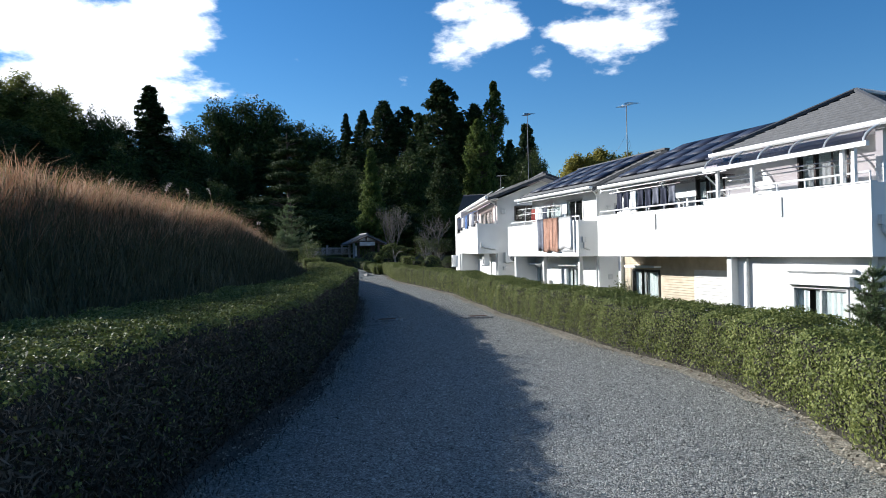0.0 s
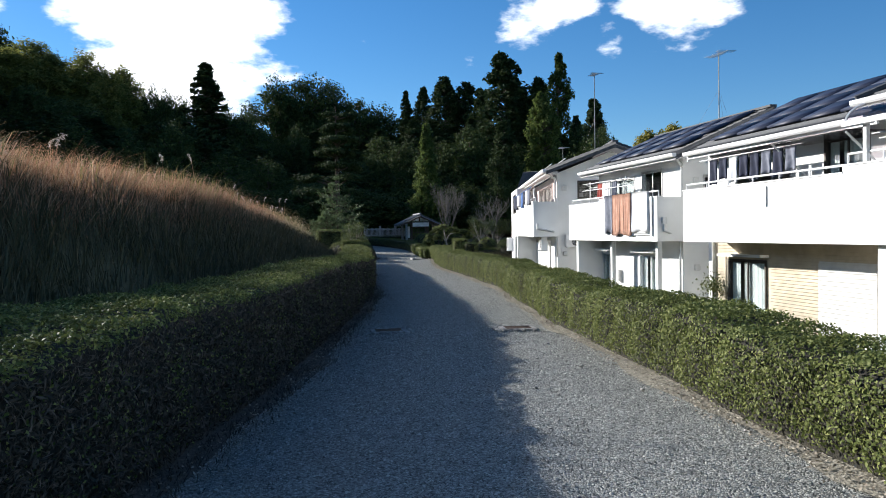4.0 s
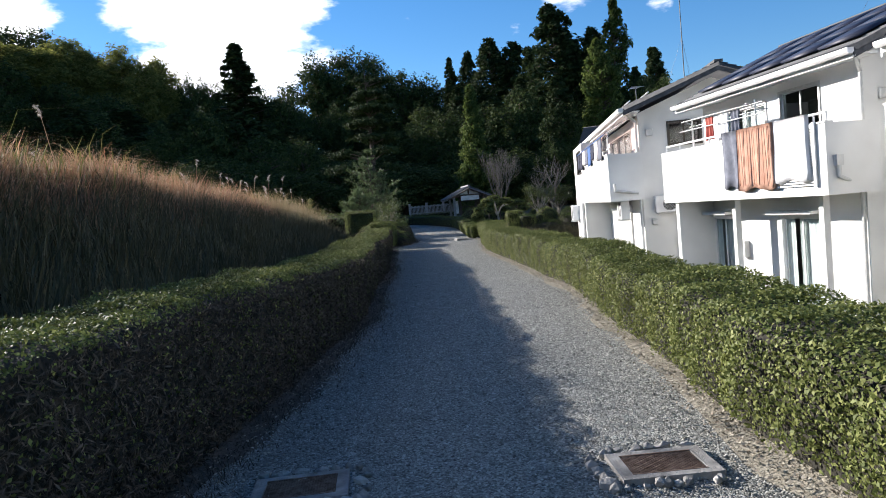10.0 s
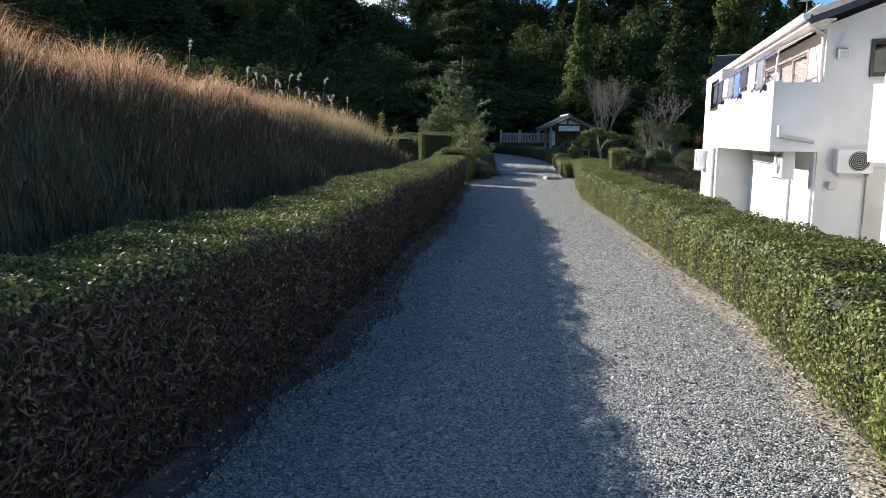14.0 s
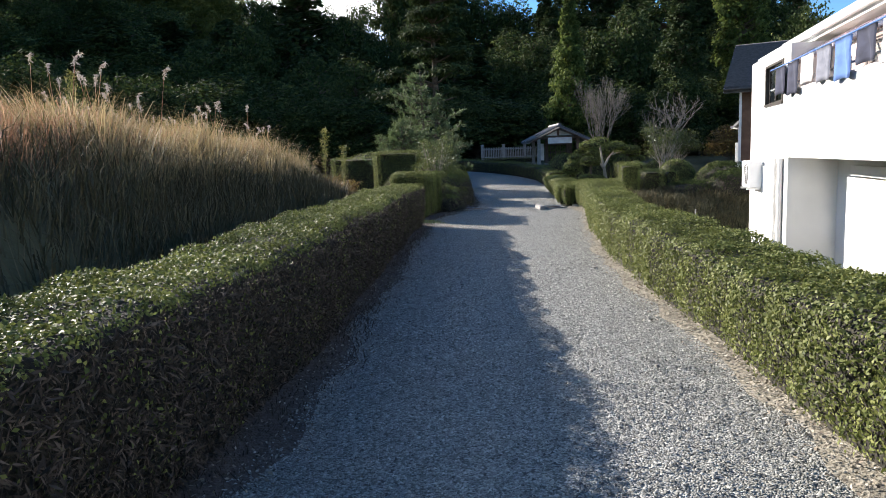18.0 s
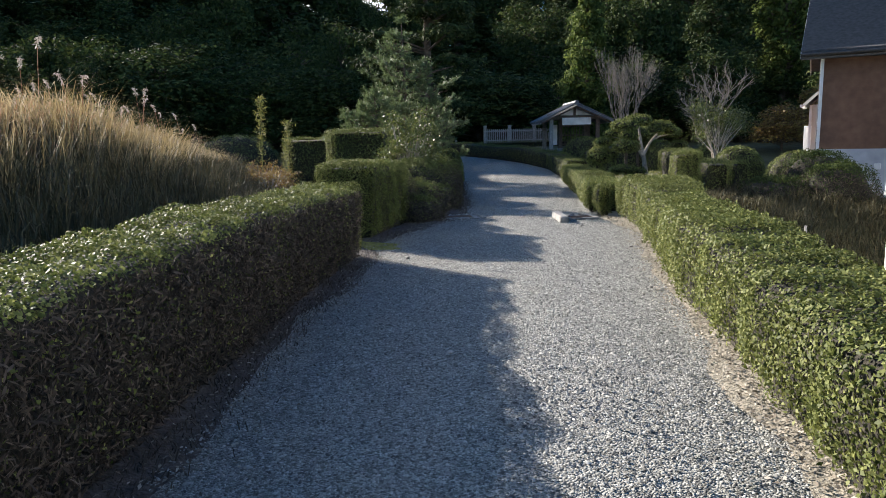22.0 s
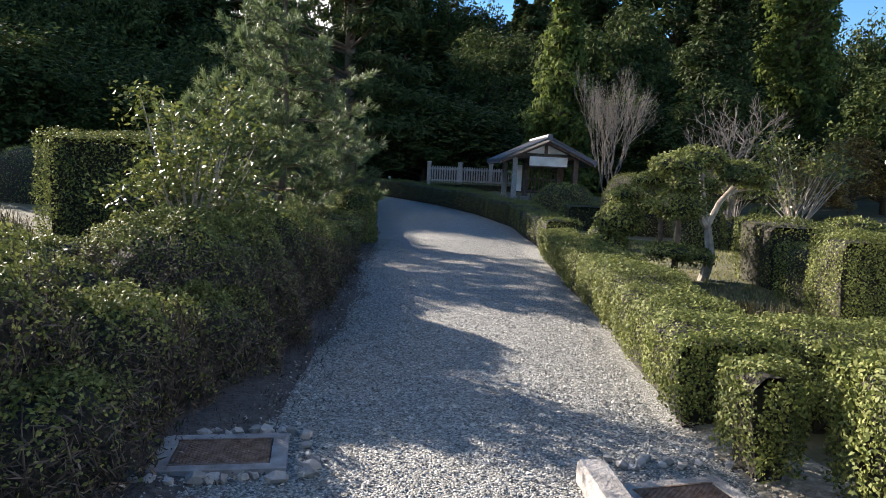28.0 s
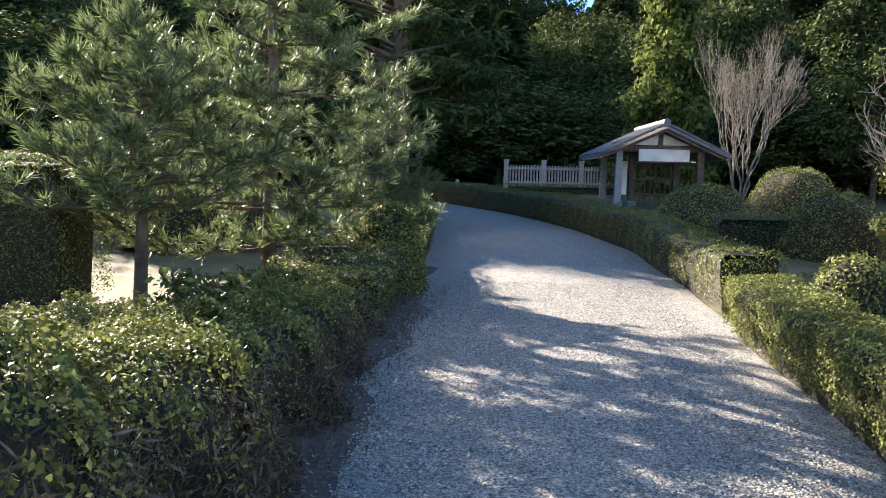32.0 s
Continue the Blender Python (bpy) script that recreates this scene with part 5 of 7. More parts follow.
# house at the far end of the row
def end_house():
    root = tagged(new("house"), "white two-storey house with a recessed balcony full of washing", "house", "row of white houses")
    root.matrix_world = FAR_SET
    xf, xb = 7.9, 8.75
    RIDGE = 10.6
    front = [(22.7, 24.9, 1.4, 2.95)]
    south = [(9.45, 10.3, 2.35, 2.95)]
    shell(root, xb, 12.6, 22.1, 27.3, 3.15, front, south)
    window(root, "x", xb, 22.7, 24.9, 1.4, 2.95, 3, curtain=True)
    window(root, "y", 22.1, 9.45, 10.3, 2.35, 2.95, 2, frame=M_FRAME)
    # forward bay at the far side
    wall_cells("wall", "x", xf, 0.13, 25.5, 27.3, PLOT, 3.1, [(25.75, 26.55, 2.1, 2.9)], M_WALL, root)
    window(root, "x", xf, 25.75, 26.55, 2.1, 2.9, 2, frame=M_FRAME)
    box("wall", xf + 0.13, xb, 25.5, 25.63, PLOT, 3.1, M_WALL, root)
    box("wall", xf + 0.13, xb, 27.17, 27.3, PLOT, 3.1, M_WALL, root)
    box("room_wall", xf + 0.6, xf + 0.65, 25.63, 27.17, 1.2, 3.0, M_ROOM, root)
    gable(root, 8.6, 12.6, RIDGE, 22.1, 3.15, 3.9)
    gable(root, 8.6, 12.6, RIDGE, 27.18, 3.15, 3.9)
    e0, e1 = gable_roof(root, 8.7, 12.6, 22.1, 27.3, 3.3, RIDGE, 4.12, over=0.4)
    for i in range(5):
        w = 0.1 + i * 0.2
        a = Vector(e0).lerp(Vector((RIDGE, e0[1], 4.12)), w) + Vector((0, 0.2, 0.1))
        rod("snow_guard", a, a + Vector((0, 5.4, 0)), 0.018, M_ALU, root) if i in (0, 1) else None
    parapet(root, xf, xb, 21.95, 25.5, 1.12, 2.26)
    rail(root, xf + 0.08, 22.0, 27.0, 2.29, 0.13, 8)
    for i in range(7):
        y = 22.0 + i * 0.58
        bmq = bmesh.new()
        add_rod(bmq, (8.45, y, 3.05), (7.95, y, 2.8), 0.015, seg=5), add_rod(bmq, (7.95, y, 2.8), (7.93, y, 2.42), 0.015, seg=5)
        part("awning_rib", bmq, M_TRIM, root)
    v = [(8.45, 21.95, 3.07), (8.45, 25.55, 3.07), (7.93, 25.55, 2.82), (7.93, 21.95, 2.82), (7.92, 25.55, 2.68), (7.92, 21.95, 2.68)]
    v += [(x + 0.004, y, z + 0.006) for x, y, z in v]
    mesh_from("awning_sheet", v, [(0, 1, 2, 3), (3, 2, 4, 5), (6, 7, 8, 9), (9, 8, 10, 11)], M_PINKSHEET, root, "pink tinted awning sheet")
    pipe(root, [(8.4, 22.0, 3.2), (8.66, 22.02, 3.0), (8.66, 22.02, PLOT)])
    pipe(root, [(8.02, 21.9, 1.55), (8.02, 21.9, 1.38), (8.6, 21.95, 1.28)])
    pipe(root, [(7.85, 25.7, 1.1), (7.85, 25.7, PLOT)], 0.05)
    pipe(root, [(7.86, 25.95, 1.1), (7.86, 25.95, PLOT)], 0.03)
    box("shutter_panel", 7.86, 7.895, 26.05, 26.95, PLOT, 0.93, M_TRIM, root, "white shutter panel")
    box("shutter_box", 8.6, 8.745, 23.0, 24.9, 0.82, 0.98, M_TRIM, root, "white shutter box")
    sh = box("rolling_shutter", 8.72, 8.745, 23.05, 24.85, -1.1, 0.81, M_SHUTTER, root, "pale rolling shutter")
    for i in range(18):
        box("slat", 8.70, 8.719, 23.05, 24.85, -1.08 + i * 0.105, -0.985 + i * 0.105, M_SHUTTER, sh)
    vent(root, "y", 22.1, 9.0, 2.72), vent(root, "y", 22.1, 9.0, 0.55, 0.07)
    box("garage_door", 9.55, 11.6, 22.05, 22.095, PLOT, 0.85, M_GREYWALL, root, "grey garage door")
    for q, turn, k in (((9.3, 22.02, 0.76), 76, 0.85), ((7.74, 26.75, 0.48), -14, 1.15), ((8.3, 22.3, 0.66), -14, 0.95)):
        aircon(*far_spot(*q), turn, k)
    mats = [M_GREYCLOTH, M_WHITECLOTH, M_NAVY, M_BLUECLOTH, M_GREYCLOTH, M_WHITECLOTH, M_NAVY, M_NAVY]
    names = ["grey towel", "white shirt", "navy trousers", "blue striped towel", "grey shirt", "pale long shirt", "dark shirt", "dark jeans"]
    for i in range(8):
        y = 22.3 + i * 0.47
        g = cloth("garment", 7.84, y, y + 0.34, 2.74, 2.2 + 0.06 * (i % 3), mats[i], names[i] + " hung on the balcony pole", waves=4)
        g.matrix_world = FAR_SET
    po = tagged(rod("laundry_pole", (7.85, 22.0, 2.76), (7.85, 26.2, 2.76), 0.014, M_BLUECLOTH, None), "thin metal drying pole under the awning", "laundry pole")
    po.matrix_world = FAR_SET


FAR_SET = pose(8.5, 23.5, 0, 0, 0, -14) @ Matrix.Diagonal((1.1, 2.1, 1.147, 1)) @ Matrix.Translation((-7.9, -21.95, -0.075))


def far_spot(x, y, z):
    return FAR_SET @ Vector((x, y, z))


end_house()


# pair of joined houses by the start
def double_house():
    root = tagged(new("house"), "white double house with long balcony and dark hip roof", "house", "row of white houses")
    xw, xg = 9.75, 9.84
    front = [(5.7, 7.0, 1.45, 3.35), (9.3, 10.4, 1.45, 3.1), (11.3, 13.2, 1.45, 3.05)]
    south = [(10.2, 11.4, 2.25, 3.05), (10.35, 11.4, -0.2, 0.55)]
    wall_cells("wall", "x", xw, 0.15, 4.65, 14.1, 1.1, 3.3, front, M_WALL, root)
    box("wall", xw, xw + 0.15, 4.65, 8.75, 3.3, 3.55, M_WALL, root)
    window(root, "x", xw, 5.7, 7.0, 1.45, 3.35, 3, frame=M_FRAME, curtain=True)
    window(root, "x", xw, 9.3, 10.4, 1.45, 3.1, 2, frame=M_FRAME, curtain=True)
    window(root, "x", xw, 11.3, 13.2, 1.45, 3.05, 3)
    wall_cells("wall", "y", 4.5, 0.15, 9.2, 15.0, PLOT, 3.55, south, M_WALL, root)
    window(root, "y", 4.5, 10.2, 11.4, 2.25, 3.05, 2)
    window(root, "y", 4.5, 10.35, 11.4, -0.2, 0.55, 2, frame=M_FRAME)
    box("wall", 14.85, 15.0, 4.65, 14.1, PLOT, 3.3, M_WALL, root)
    wall_cells("wall", "y", 14.1, 0.15, 9.75, 14.85, PLOT, 3.3, [], M_WALL, root)
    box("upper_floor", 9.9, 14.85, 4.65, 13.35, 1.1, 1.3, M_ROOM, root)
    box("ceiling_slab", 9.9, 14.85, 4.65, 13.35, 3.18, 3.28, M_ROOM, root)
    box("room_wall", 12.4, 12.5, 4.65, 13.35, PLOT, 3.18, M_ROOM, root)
    # ground floor: white bay and tan recess
    wall_cells("wall", "x", 9.05, 0.15, 4.65, 8.1, PLOT, 1.1, [(5.15, 6.5, -1.1, 0.5)], M_WALL, root)
    window(root, "x", 9.05, 5.15, 6.5, -1.1, 0.5, 2, curtain=True)
    box("shutter_box", 8.92, 9.045, 5.02, 6.62, 0.53, 0.72, M_TRIM, root, "white shutter box")
    box("hood", 8.95, 9.045, 4.98, 6.68, 0.80, 0.86, M_TRIM, root)
    box("room_wall", 9.9, 9.95, 4.66, 8.1, PLOT, 1.1, M_ROOM, root)
    box("wing_wall", 8.87, 10.3, 8.1, 8.25, PLOT, 1.1, M_WALL, root, "white wing wall")
    wall_cells("siding_wall", "x", xg + 0.02, 0.15, 8.25, 14.1, PLOT, 1.1, [(12.22, 13.6, -1.25, 0.68)], M_TAN, root, "tan horizontal siding wall")
    for i in range(34):
        z = PLOT + 0.02 + i * 0.071
        segs = ((8.25, 12.12), (13.7, 14.1)) if z < 0.72 else ((8.25, 14.1),)
        for a, b in segs:
            box("siding_board", xg, xg + 0.0195, a, b, z, z + 0.062, M_TAN, root)
    window(root, "x", xg, 12.22, 13.6, -1.25, 0.68, 2, frame=M_FRAME, name="patio_door", curtain=True, label="dark-framed glass patio door")
    box("door_hood", 9.6, 9.83, 12.12, 13.7, 0.74, 0.80, M_TRIM, root)
    sh = box("rolling_shutter", xg - 0.03, xg - 0.006, 9.2, 10.62, -1.25, 0.72, M_SHUTTER, root, "closed pale rolling shutter")
    for i in range(22):
        box("slat", xg - 0.05, xg - 0.0305, 9.2, 10.62, -1.24 + i * 0.088, -1.165 + i * 0.088, M_SHUTTER, sh)
    pipe(root, [(9.0, 7.75, 1.05), (9.0, 7.75, PLOT)], 0.04)
    pl = tagged(new("plant_pot"), "leafy pot plant beside the patio door", "plant")
    box("pot", 9.5, 9.72, 13.75, 13.97, PLOT, PLOT + 0.3, M_RUST, pl)
    rgp = np.random.default_rng(5)
    leaf_cloud("leaves", np.array([9.6, 13.86, 0.0]) + rgp.normal(scale=0.14, size=(500, 3)), rgp.normal(size=(500, 3)) + np.array([0, 0, 1]), 0.07, 0.035, M_SHRUB, pl, rng=rgp)
    rod("stem", (9.61, 13.86, PLOT + 0.29), (9.6, 13.86, 0.0), 0.02, M_BARK, pl)
    # balcony
    parapet(root, 8.74, 9.75, 4.37, 13.75, 1.1, 2.43, 2.30, 8.85)
    for y, z in ((6.45, 2.12), (10.8, 2.02)):
        box("drain_slot", 8.715, 8.737, y - 0.035, y + 0.035, z - 0.2, z + 0.2, M_PIPE, root, "grey drain cover")
    rail(root, 8.82, 4.45, 8.8, 2.46, 0.17, 7)
    rail(root, 8.82, 8.9, 13.7, 2.33, 0.12, 7)
    # curved awning over the near balcony
    bm = bmesh.new()
    ribs = [4.45 + i * 0.85 for i in range(6)]
    arc = [(9.72 - 1.05 * math.sin(a), 3.13 + 0.42 * math.cos(a)) for a in [i * math.pi / 2 / 8 for i in range(9)]]
    va = []
    for lift in (0.0, 0.006):
        for x, z in arc:
            va += [(x, 4.4, z + lift), (x, 8.75, z + lift)]
    fa = [(o + 2 * i, o + 2 * i + 1, o + 2 * i + 3, o + 2 * i + 2) for o in (0, 18) for i in range(8)]
    mesh_from("awning_sheet", va, fa, M_AWNING, root, "smoky curved awning sheet", smooth=True)
    for y in ribs:
        br = bmesh.new()
        for (xa, za), (xb2, zb2) in zip(arc, arc[1:]):
            add_rod(br, (xa, y, za + 0.02), (xb2, y, zb2 + 0.02), 0.022, seg=5)
        part("awning_rib", br, M_TRIM, root)
    box("awning_beam", 8.66, 8.74, 4.38, 8.78, 3.08, 3.17, M_TRIM, root, "white awning beam")
    for y in (4.75, 5.0, 7.3, 8.4):
        box("awning_post", 8.76, 8.83, y - 0.035, y + 0.035, 2.46, 3.08, M_TRIM, root)
    rod("drying_pole", (9.1, 4.6, 2.95), (9.1, 8.6, 2.95), 0.014, M_ALU, root)
    rod("drying_pole", (9.25, 4.6, 2.88), (9.25, 8.6, 2.88), 0.014, M_ALU, root)
    # small flat awning with braces over the far balcony
    box("awning_board", 8.9, 9.75, 8.95, 10.9, 3.05, 3.09, M_AWNING, root, "small smoky awning")
    for y in (9.0, 10.85):
        rod("brace", (8.95, y, 3.04), (9.74, y, 2.4), 0.02, M_TRIM, root)
    # roofs
    zr = 4.68
    e0, e1 = (9.2, 8.6, 3.3), (9.2, 14.3, 3.3)
    roof_slope(root, e0, e1, (12.37, 14.3, zr), (12.37, 8.6, zr), 12, M_ROOF)
    roof_slope(root, (15.5, 8.6, 3.3), (15.5, 14.3, 3.3), (12.37, 14.3, zr), (12.37, 8.6, zr), 12, M_ROOF)
    solar(root, e0, e1, (12.37, 8.6, zr), 3, 5, 0.05, 0.95, 0.14, 0.93)
    gable(root, 9.75, 15.0, 12.37, 14.1, 3.3, 4.5)
    barge(root, (12.37, 14.28, zr - 0.08), (9.2, 14.28, 3.22))
    gutter(root, (9.13, 8.75, 3.25), (9.13, 14.3, 3.25))
    box("fascia", 9.19, 9.23, 8.6, 14.3, 3.12, 3.26, M_TRIM, root, "white fascia board")
    a, b, c, d = (9.15, 4.05, 3.56), (14.4, 4.05, 3.56), (14.4, 9.0, 3.56), (9.15, 9.0, 3.56)
    r0, r1 = (11.68, 7.2, 4.80), (11.74, 7.28, 4.80)
    roof_slope(root, d, a, r0, r1, 14, M_ROOF)
    roof_slope(root, a, b, r1, r0, 14, M_ROOF)
    roof_slope(root, b, c, r1, r1, 14, M_ROOF)
    roof_slope(root, c, d, r1, r1, 14, M_ROOF)
    for p in (a, b, c, d):
        rod("hip_cap", Vector(p) + Vector((0, 0, 0.05)), Vector(r0) + Vector((0, 0, 0.05)), 0.06, M_PIPE if p == b else M_ROOF, root, seg=6)
    gutter(root, (9.08, 4.0, 3.53), (9.08, 9.0, 3.53))
    box("fascia", 9.14, 9.18, 4.1, 9.0, 3.42, 3.56, M_TRIM, root, "white fascia board")
    box("fascia", 9.14, 14.3, 4.08, 4.12, 3.42, 3.56, M_TRIM, root, "white fascia board")
    box("soffit", 9.18, 9.75, 4.12, 9.0, 3.44, 3.47, M_TRIM, root)
    pipe(root, [(9.1, 4.25, 3.45), (9.6, 4.4, 3.25), (9.6, 4.43, 1.3), (9.6, 4.43, PLOT)])
    pipe(root, [(8.95, 4.31, 1.75), (8.95, 4.31, 1.55), (9.5, 4.4, 1.25)])
    box("rain_head", 8.88, 9.02, 4.28, 4.365, 1.68, 1.85, M_PIPE, root)
    mats = [(M_NAVY, "navy shirt"), (M_NAVY, "dark blue shirt"), (M_WHITECLOTH, "white shirt"), (M_NAVY, "black T-shirt"), (M_NAVY, "black trousers"), (M_GREYCLOTH, "grey socks on a hanger"), (M_NAVY, "dark socks on a hanger"), (M_GREYCLOTH, "grey towel")]
    rod("drying_pole", (9.1, 10.2, 3.0), (9.1, 13.6, 3.0), 0.014, M_ALU, root)
    for i, (m, nm) in enumerate(mats):
        y = 13.2 - i * 0.36
        cloth("garment", 9.1, y - 0.28, y, 2.98, 2.42 + 0.1 * (i % 2), m, nm + " drying on the balcony", waves=4)


double_house()


def white_car_box():
    """A low white box, standing in for a parked car, whose flat lid shows over the hedge."""
    root = tagged(new("garden_store"), "plain white box with a ribbed lid, standing in for a parked car", "shed")
    # simple box and lid in place of the car's body and roof
    box("body", 7.95, 9.25, 2.0, 3.3, PLOT, 0.22, M_TRIM, root, bevel=0.02)
    lid = box("lid", 7.88, 9.32, 1.93, 3.37, 0.222, 0.30, M_TRIM, root, bevel=0.015)
    for i in range(5):
        box("rib", 8.0 + i * 0.29, 8.06 + i * 0.29, 1.96, 3.34, 0.302, 0.325, M_TRIM, lid)


white_car_box()


# brown house past the garden
def brown_house():
    root = tagged(new("house"), "brown and pale grey two-storey house with a dark roof", "house")
    x0, x1, y0, y1 = 15.3, 23.0, 44.25, 50.3
    for z0, z1, m, nm in ((-1.6, 0.87, M_BLUEGREY, "lower_wall"), (0.87, 3.75, M_BROWN, "upper_wall")):
        hx = [(45.0, 45.5, 1.0, 2.5)] if z0 > 0 else []
        wall_cells(nm, "x", x0, 0.15, y0, y1, z0, z1, hx, m, root)
        wall_cells(nm, "y", y0, 0.15, x0 + 0.15, x1, z0, z1, [(17.6, 18.6, 1.9, 2.9)] if z0 > 0 else [], m, root)
        box(nm, x1 - 0.15, x1, y0 + 0.15, y1, z0, z1, m, root)
        box(nm, x0 + 0.15, x1 - 0.15, y1 - 0.15, y1, z0, z1, m, root)
    window(root, "x", x0, 45.0, 45.5, 1.0, 2.5, 1, frame=M_BROWN)
    window(root, "y", y0, 17.6, 18.6, 1.9, 2.9, 2)
    vent(root, "y", y0, 16.9, 0.35)
    for i in range(40):
        z = 0.9 + i * 0.071
        for a, b in (((x0, 17.55), (18.65, x1)) if 1.82 < z < 2.93 else ((x0, x1),)):
            box("cladding_board", a, b, y0 - 0.02, y0 - 0.003, z, z + 0.062, M_BROWN, root)
    box("room_wall", x0 + 2, x1 - 2, y0 + 2, y0 + 2.1, -1.6, 3.6, M_ROOM, root)
    box("corner_board", x0 - 0.03, x0 + 0.06, y0 - 0.05, y0 - 0.021, -1.6, 3.7, M_TRIM, root, "pale corner board")
    yr, zr = 47.3, 5.75
    e, f = x0 - 0.55, x1 + 0.5
    roof_slope(root, (e, y0 - 0.55, 3.72), (f, y0 - 0.55, 3.72), (f, yr, zr), (e, yr, zr), 22, M_ROOF)
    roof_slope(root, (e, y1 + 0.55, 3.72), (f, y1 + 0.55, 3.72), (f, yr, zr), (e, yr, zr), 22, M_ROOF)
    bm = bmesh.new()
    vs = [bm.verts.new(p) for p in ((x0, y0, 3.75), (x0, y1, 3.75), (x0, yr, 5.6))]
    fc = bm.faces.new(vs)
    ex = bmesh.ops.extrude_face_region(bm, geom=[fc])
    bmesh.ops.translate(bm, verts=[q for q in ex["geom"] if isinstance(q, bmesh.types.BMVert)], vec=(0.12, 0, 0))
    part("gable_wall", bm, M_BROWN, root)
    for ya in (y0 - 0.55, y1 + 0.55):
        bm = bmesh.new()
        vs = [bm.verts.new(p) for p in ((e - 0.01, ya, 3.70), (e - 0.01, yr, zr - 0.02), (e - 0.01, yr, zr - 0.2), (e - 0.01, ya, 3.52))]
        fc = bm.faces.new(vs)
        ex = bmesh.ops.extrude_face_region(bm, geom=[fc])
        bmesh.ops.translate(bm, verts=[q for q in ex["geom"] if isinstance(q, bmesh.types.BMVert)], vec=(0.04, 0, 0))
        part("bargeboard", bm, M_PIPE, root, "pale bargeboard")
    box("fascia", e, f, y0 - 0.57, y0 - 0.53, 3.5, 3.66, M_FRAME, root, "dark eaves board")
    box("soffit", e, f, y0 - 0.53, y0, 3.53, 3.56, M_FRAME, root)
    rod("gutter", (e, y0 - 0.63, 3.62), (f, y0 - 0.63, 3.62), 0.055, M_FRAME, root)
    pipe(root, [(x0 - 0.05, 46.1, 3.6), (x0 - 0.05, 46.1, -1.6)], 0.05, mat=M_FRAME)
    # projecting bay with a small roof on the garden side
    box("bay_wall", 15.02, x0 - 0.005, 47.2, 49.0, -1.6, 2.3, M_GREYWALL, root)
    box("corner_post", 14.93, 15.015, 47.1, 47.22, -1.6, 2.28, M_TRIM, root, "white corner post")
    roof_slope(root, (14.75, 46.9, 2.3), (14.75, 49.3, 2.3), (x0, 49.3, 2.85), (x0, 46.9, 2.85), 6, M_ROOF)
    gutter(root, (14.7, 46.9, 2.27), (14.7, 49.3, 2.27))
    box("meter_box", 14.78, 15.01, 47.5, 48.1, 0.75, 1.6, M_TRIM, root, "white wall box")
    box("ledge", 14.9, x0 - 0.005, 45.7, 46.9, 0.55, 0.62, M_ALU, root)
    root.matrix_world = Matrix.Translation((x0, y0, 0)) @ Matrix.Rotation(radians(-30), 4, "Z") @ Matrix.Translation((-x0, -y0, 0))
    fence = tagged(new("yard_fence"), "low pale metal fence beside the brown house", "fence")
    for i in range(9):
        box("post", 14.3 + 0.02 * i, 14.34 + 0.02 * i, 41.5 + i * 0.5, 41.54 + i * 0.5, -1.35, -0.3, M_ALU, fence)
    for z in (-0.35, -0.65, -0.95):
        box("rail", 14.40, 14.42, 41.5, 45.5, z, z + 0.05, M_ALU, fence)
    bk = tagged(new("blue_bucket"), "blue plastic tub by the fence", "bucket")
    bm = bmesh.new()
    add_rod(bm, (15.0, 43.4, gz(15.0, 43.4)), (15.0, 43.4, gz(15.0, 43.4) + 0.5), 0.22, 0.28, 14)
    part("tub", bm, M_BLUECLOTH, bk)
    box("planter_wall", 14.5, 15.1, 42.2, 43.0, -1.6, -0.3, M_CONC, fence, "concrete block")


brown_house()


def antenna(x, y, z, h, span, label, seed):
    root = tagged(new("tv_antenna"), label, "antenna", "roof antennas")
    rod("mast", (x, y, z), (x, y, z + h), 0.016, M_GREYWOOD, root)
    bo = rod("boom", (x, y - span / 2, z + h - 0.05), (x, y + span / 2, z + h - 0.05), 0.012, M_ALU, root)
    for i in range(11):
        yy = y - span / 2 + span * i / 10
        r = 0.16 if i > 2 else 0.28
        rod("element", (x - r, yy, z + h - 0.05), (x + r, yy, z + h - 0.05), 0.006, M_ALU, bo, seg=4)
    for dx, dy in ((0.45, 0.4), (-0.45, 0.4), (0.0, -0.5)):
        rod("stay", (x, y, z + h * 0.45), (x + dx, y + dy, z - 0.12), 0.0025, M_FRAME, root, seg=4)


antenna(12.17, 17.35, 4.66, 2.0, 0.9, "television antenna on a short roof mast", 1)
antenna(11.9, 25.4, 4.55, 3.3, 0.6, "television antenna on a tall thin mast", 2)
antenna(13.0, 31.5, 4.5, 1.1, 0.5, "small television antenna on the far roof", 3)


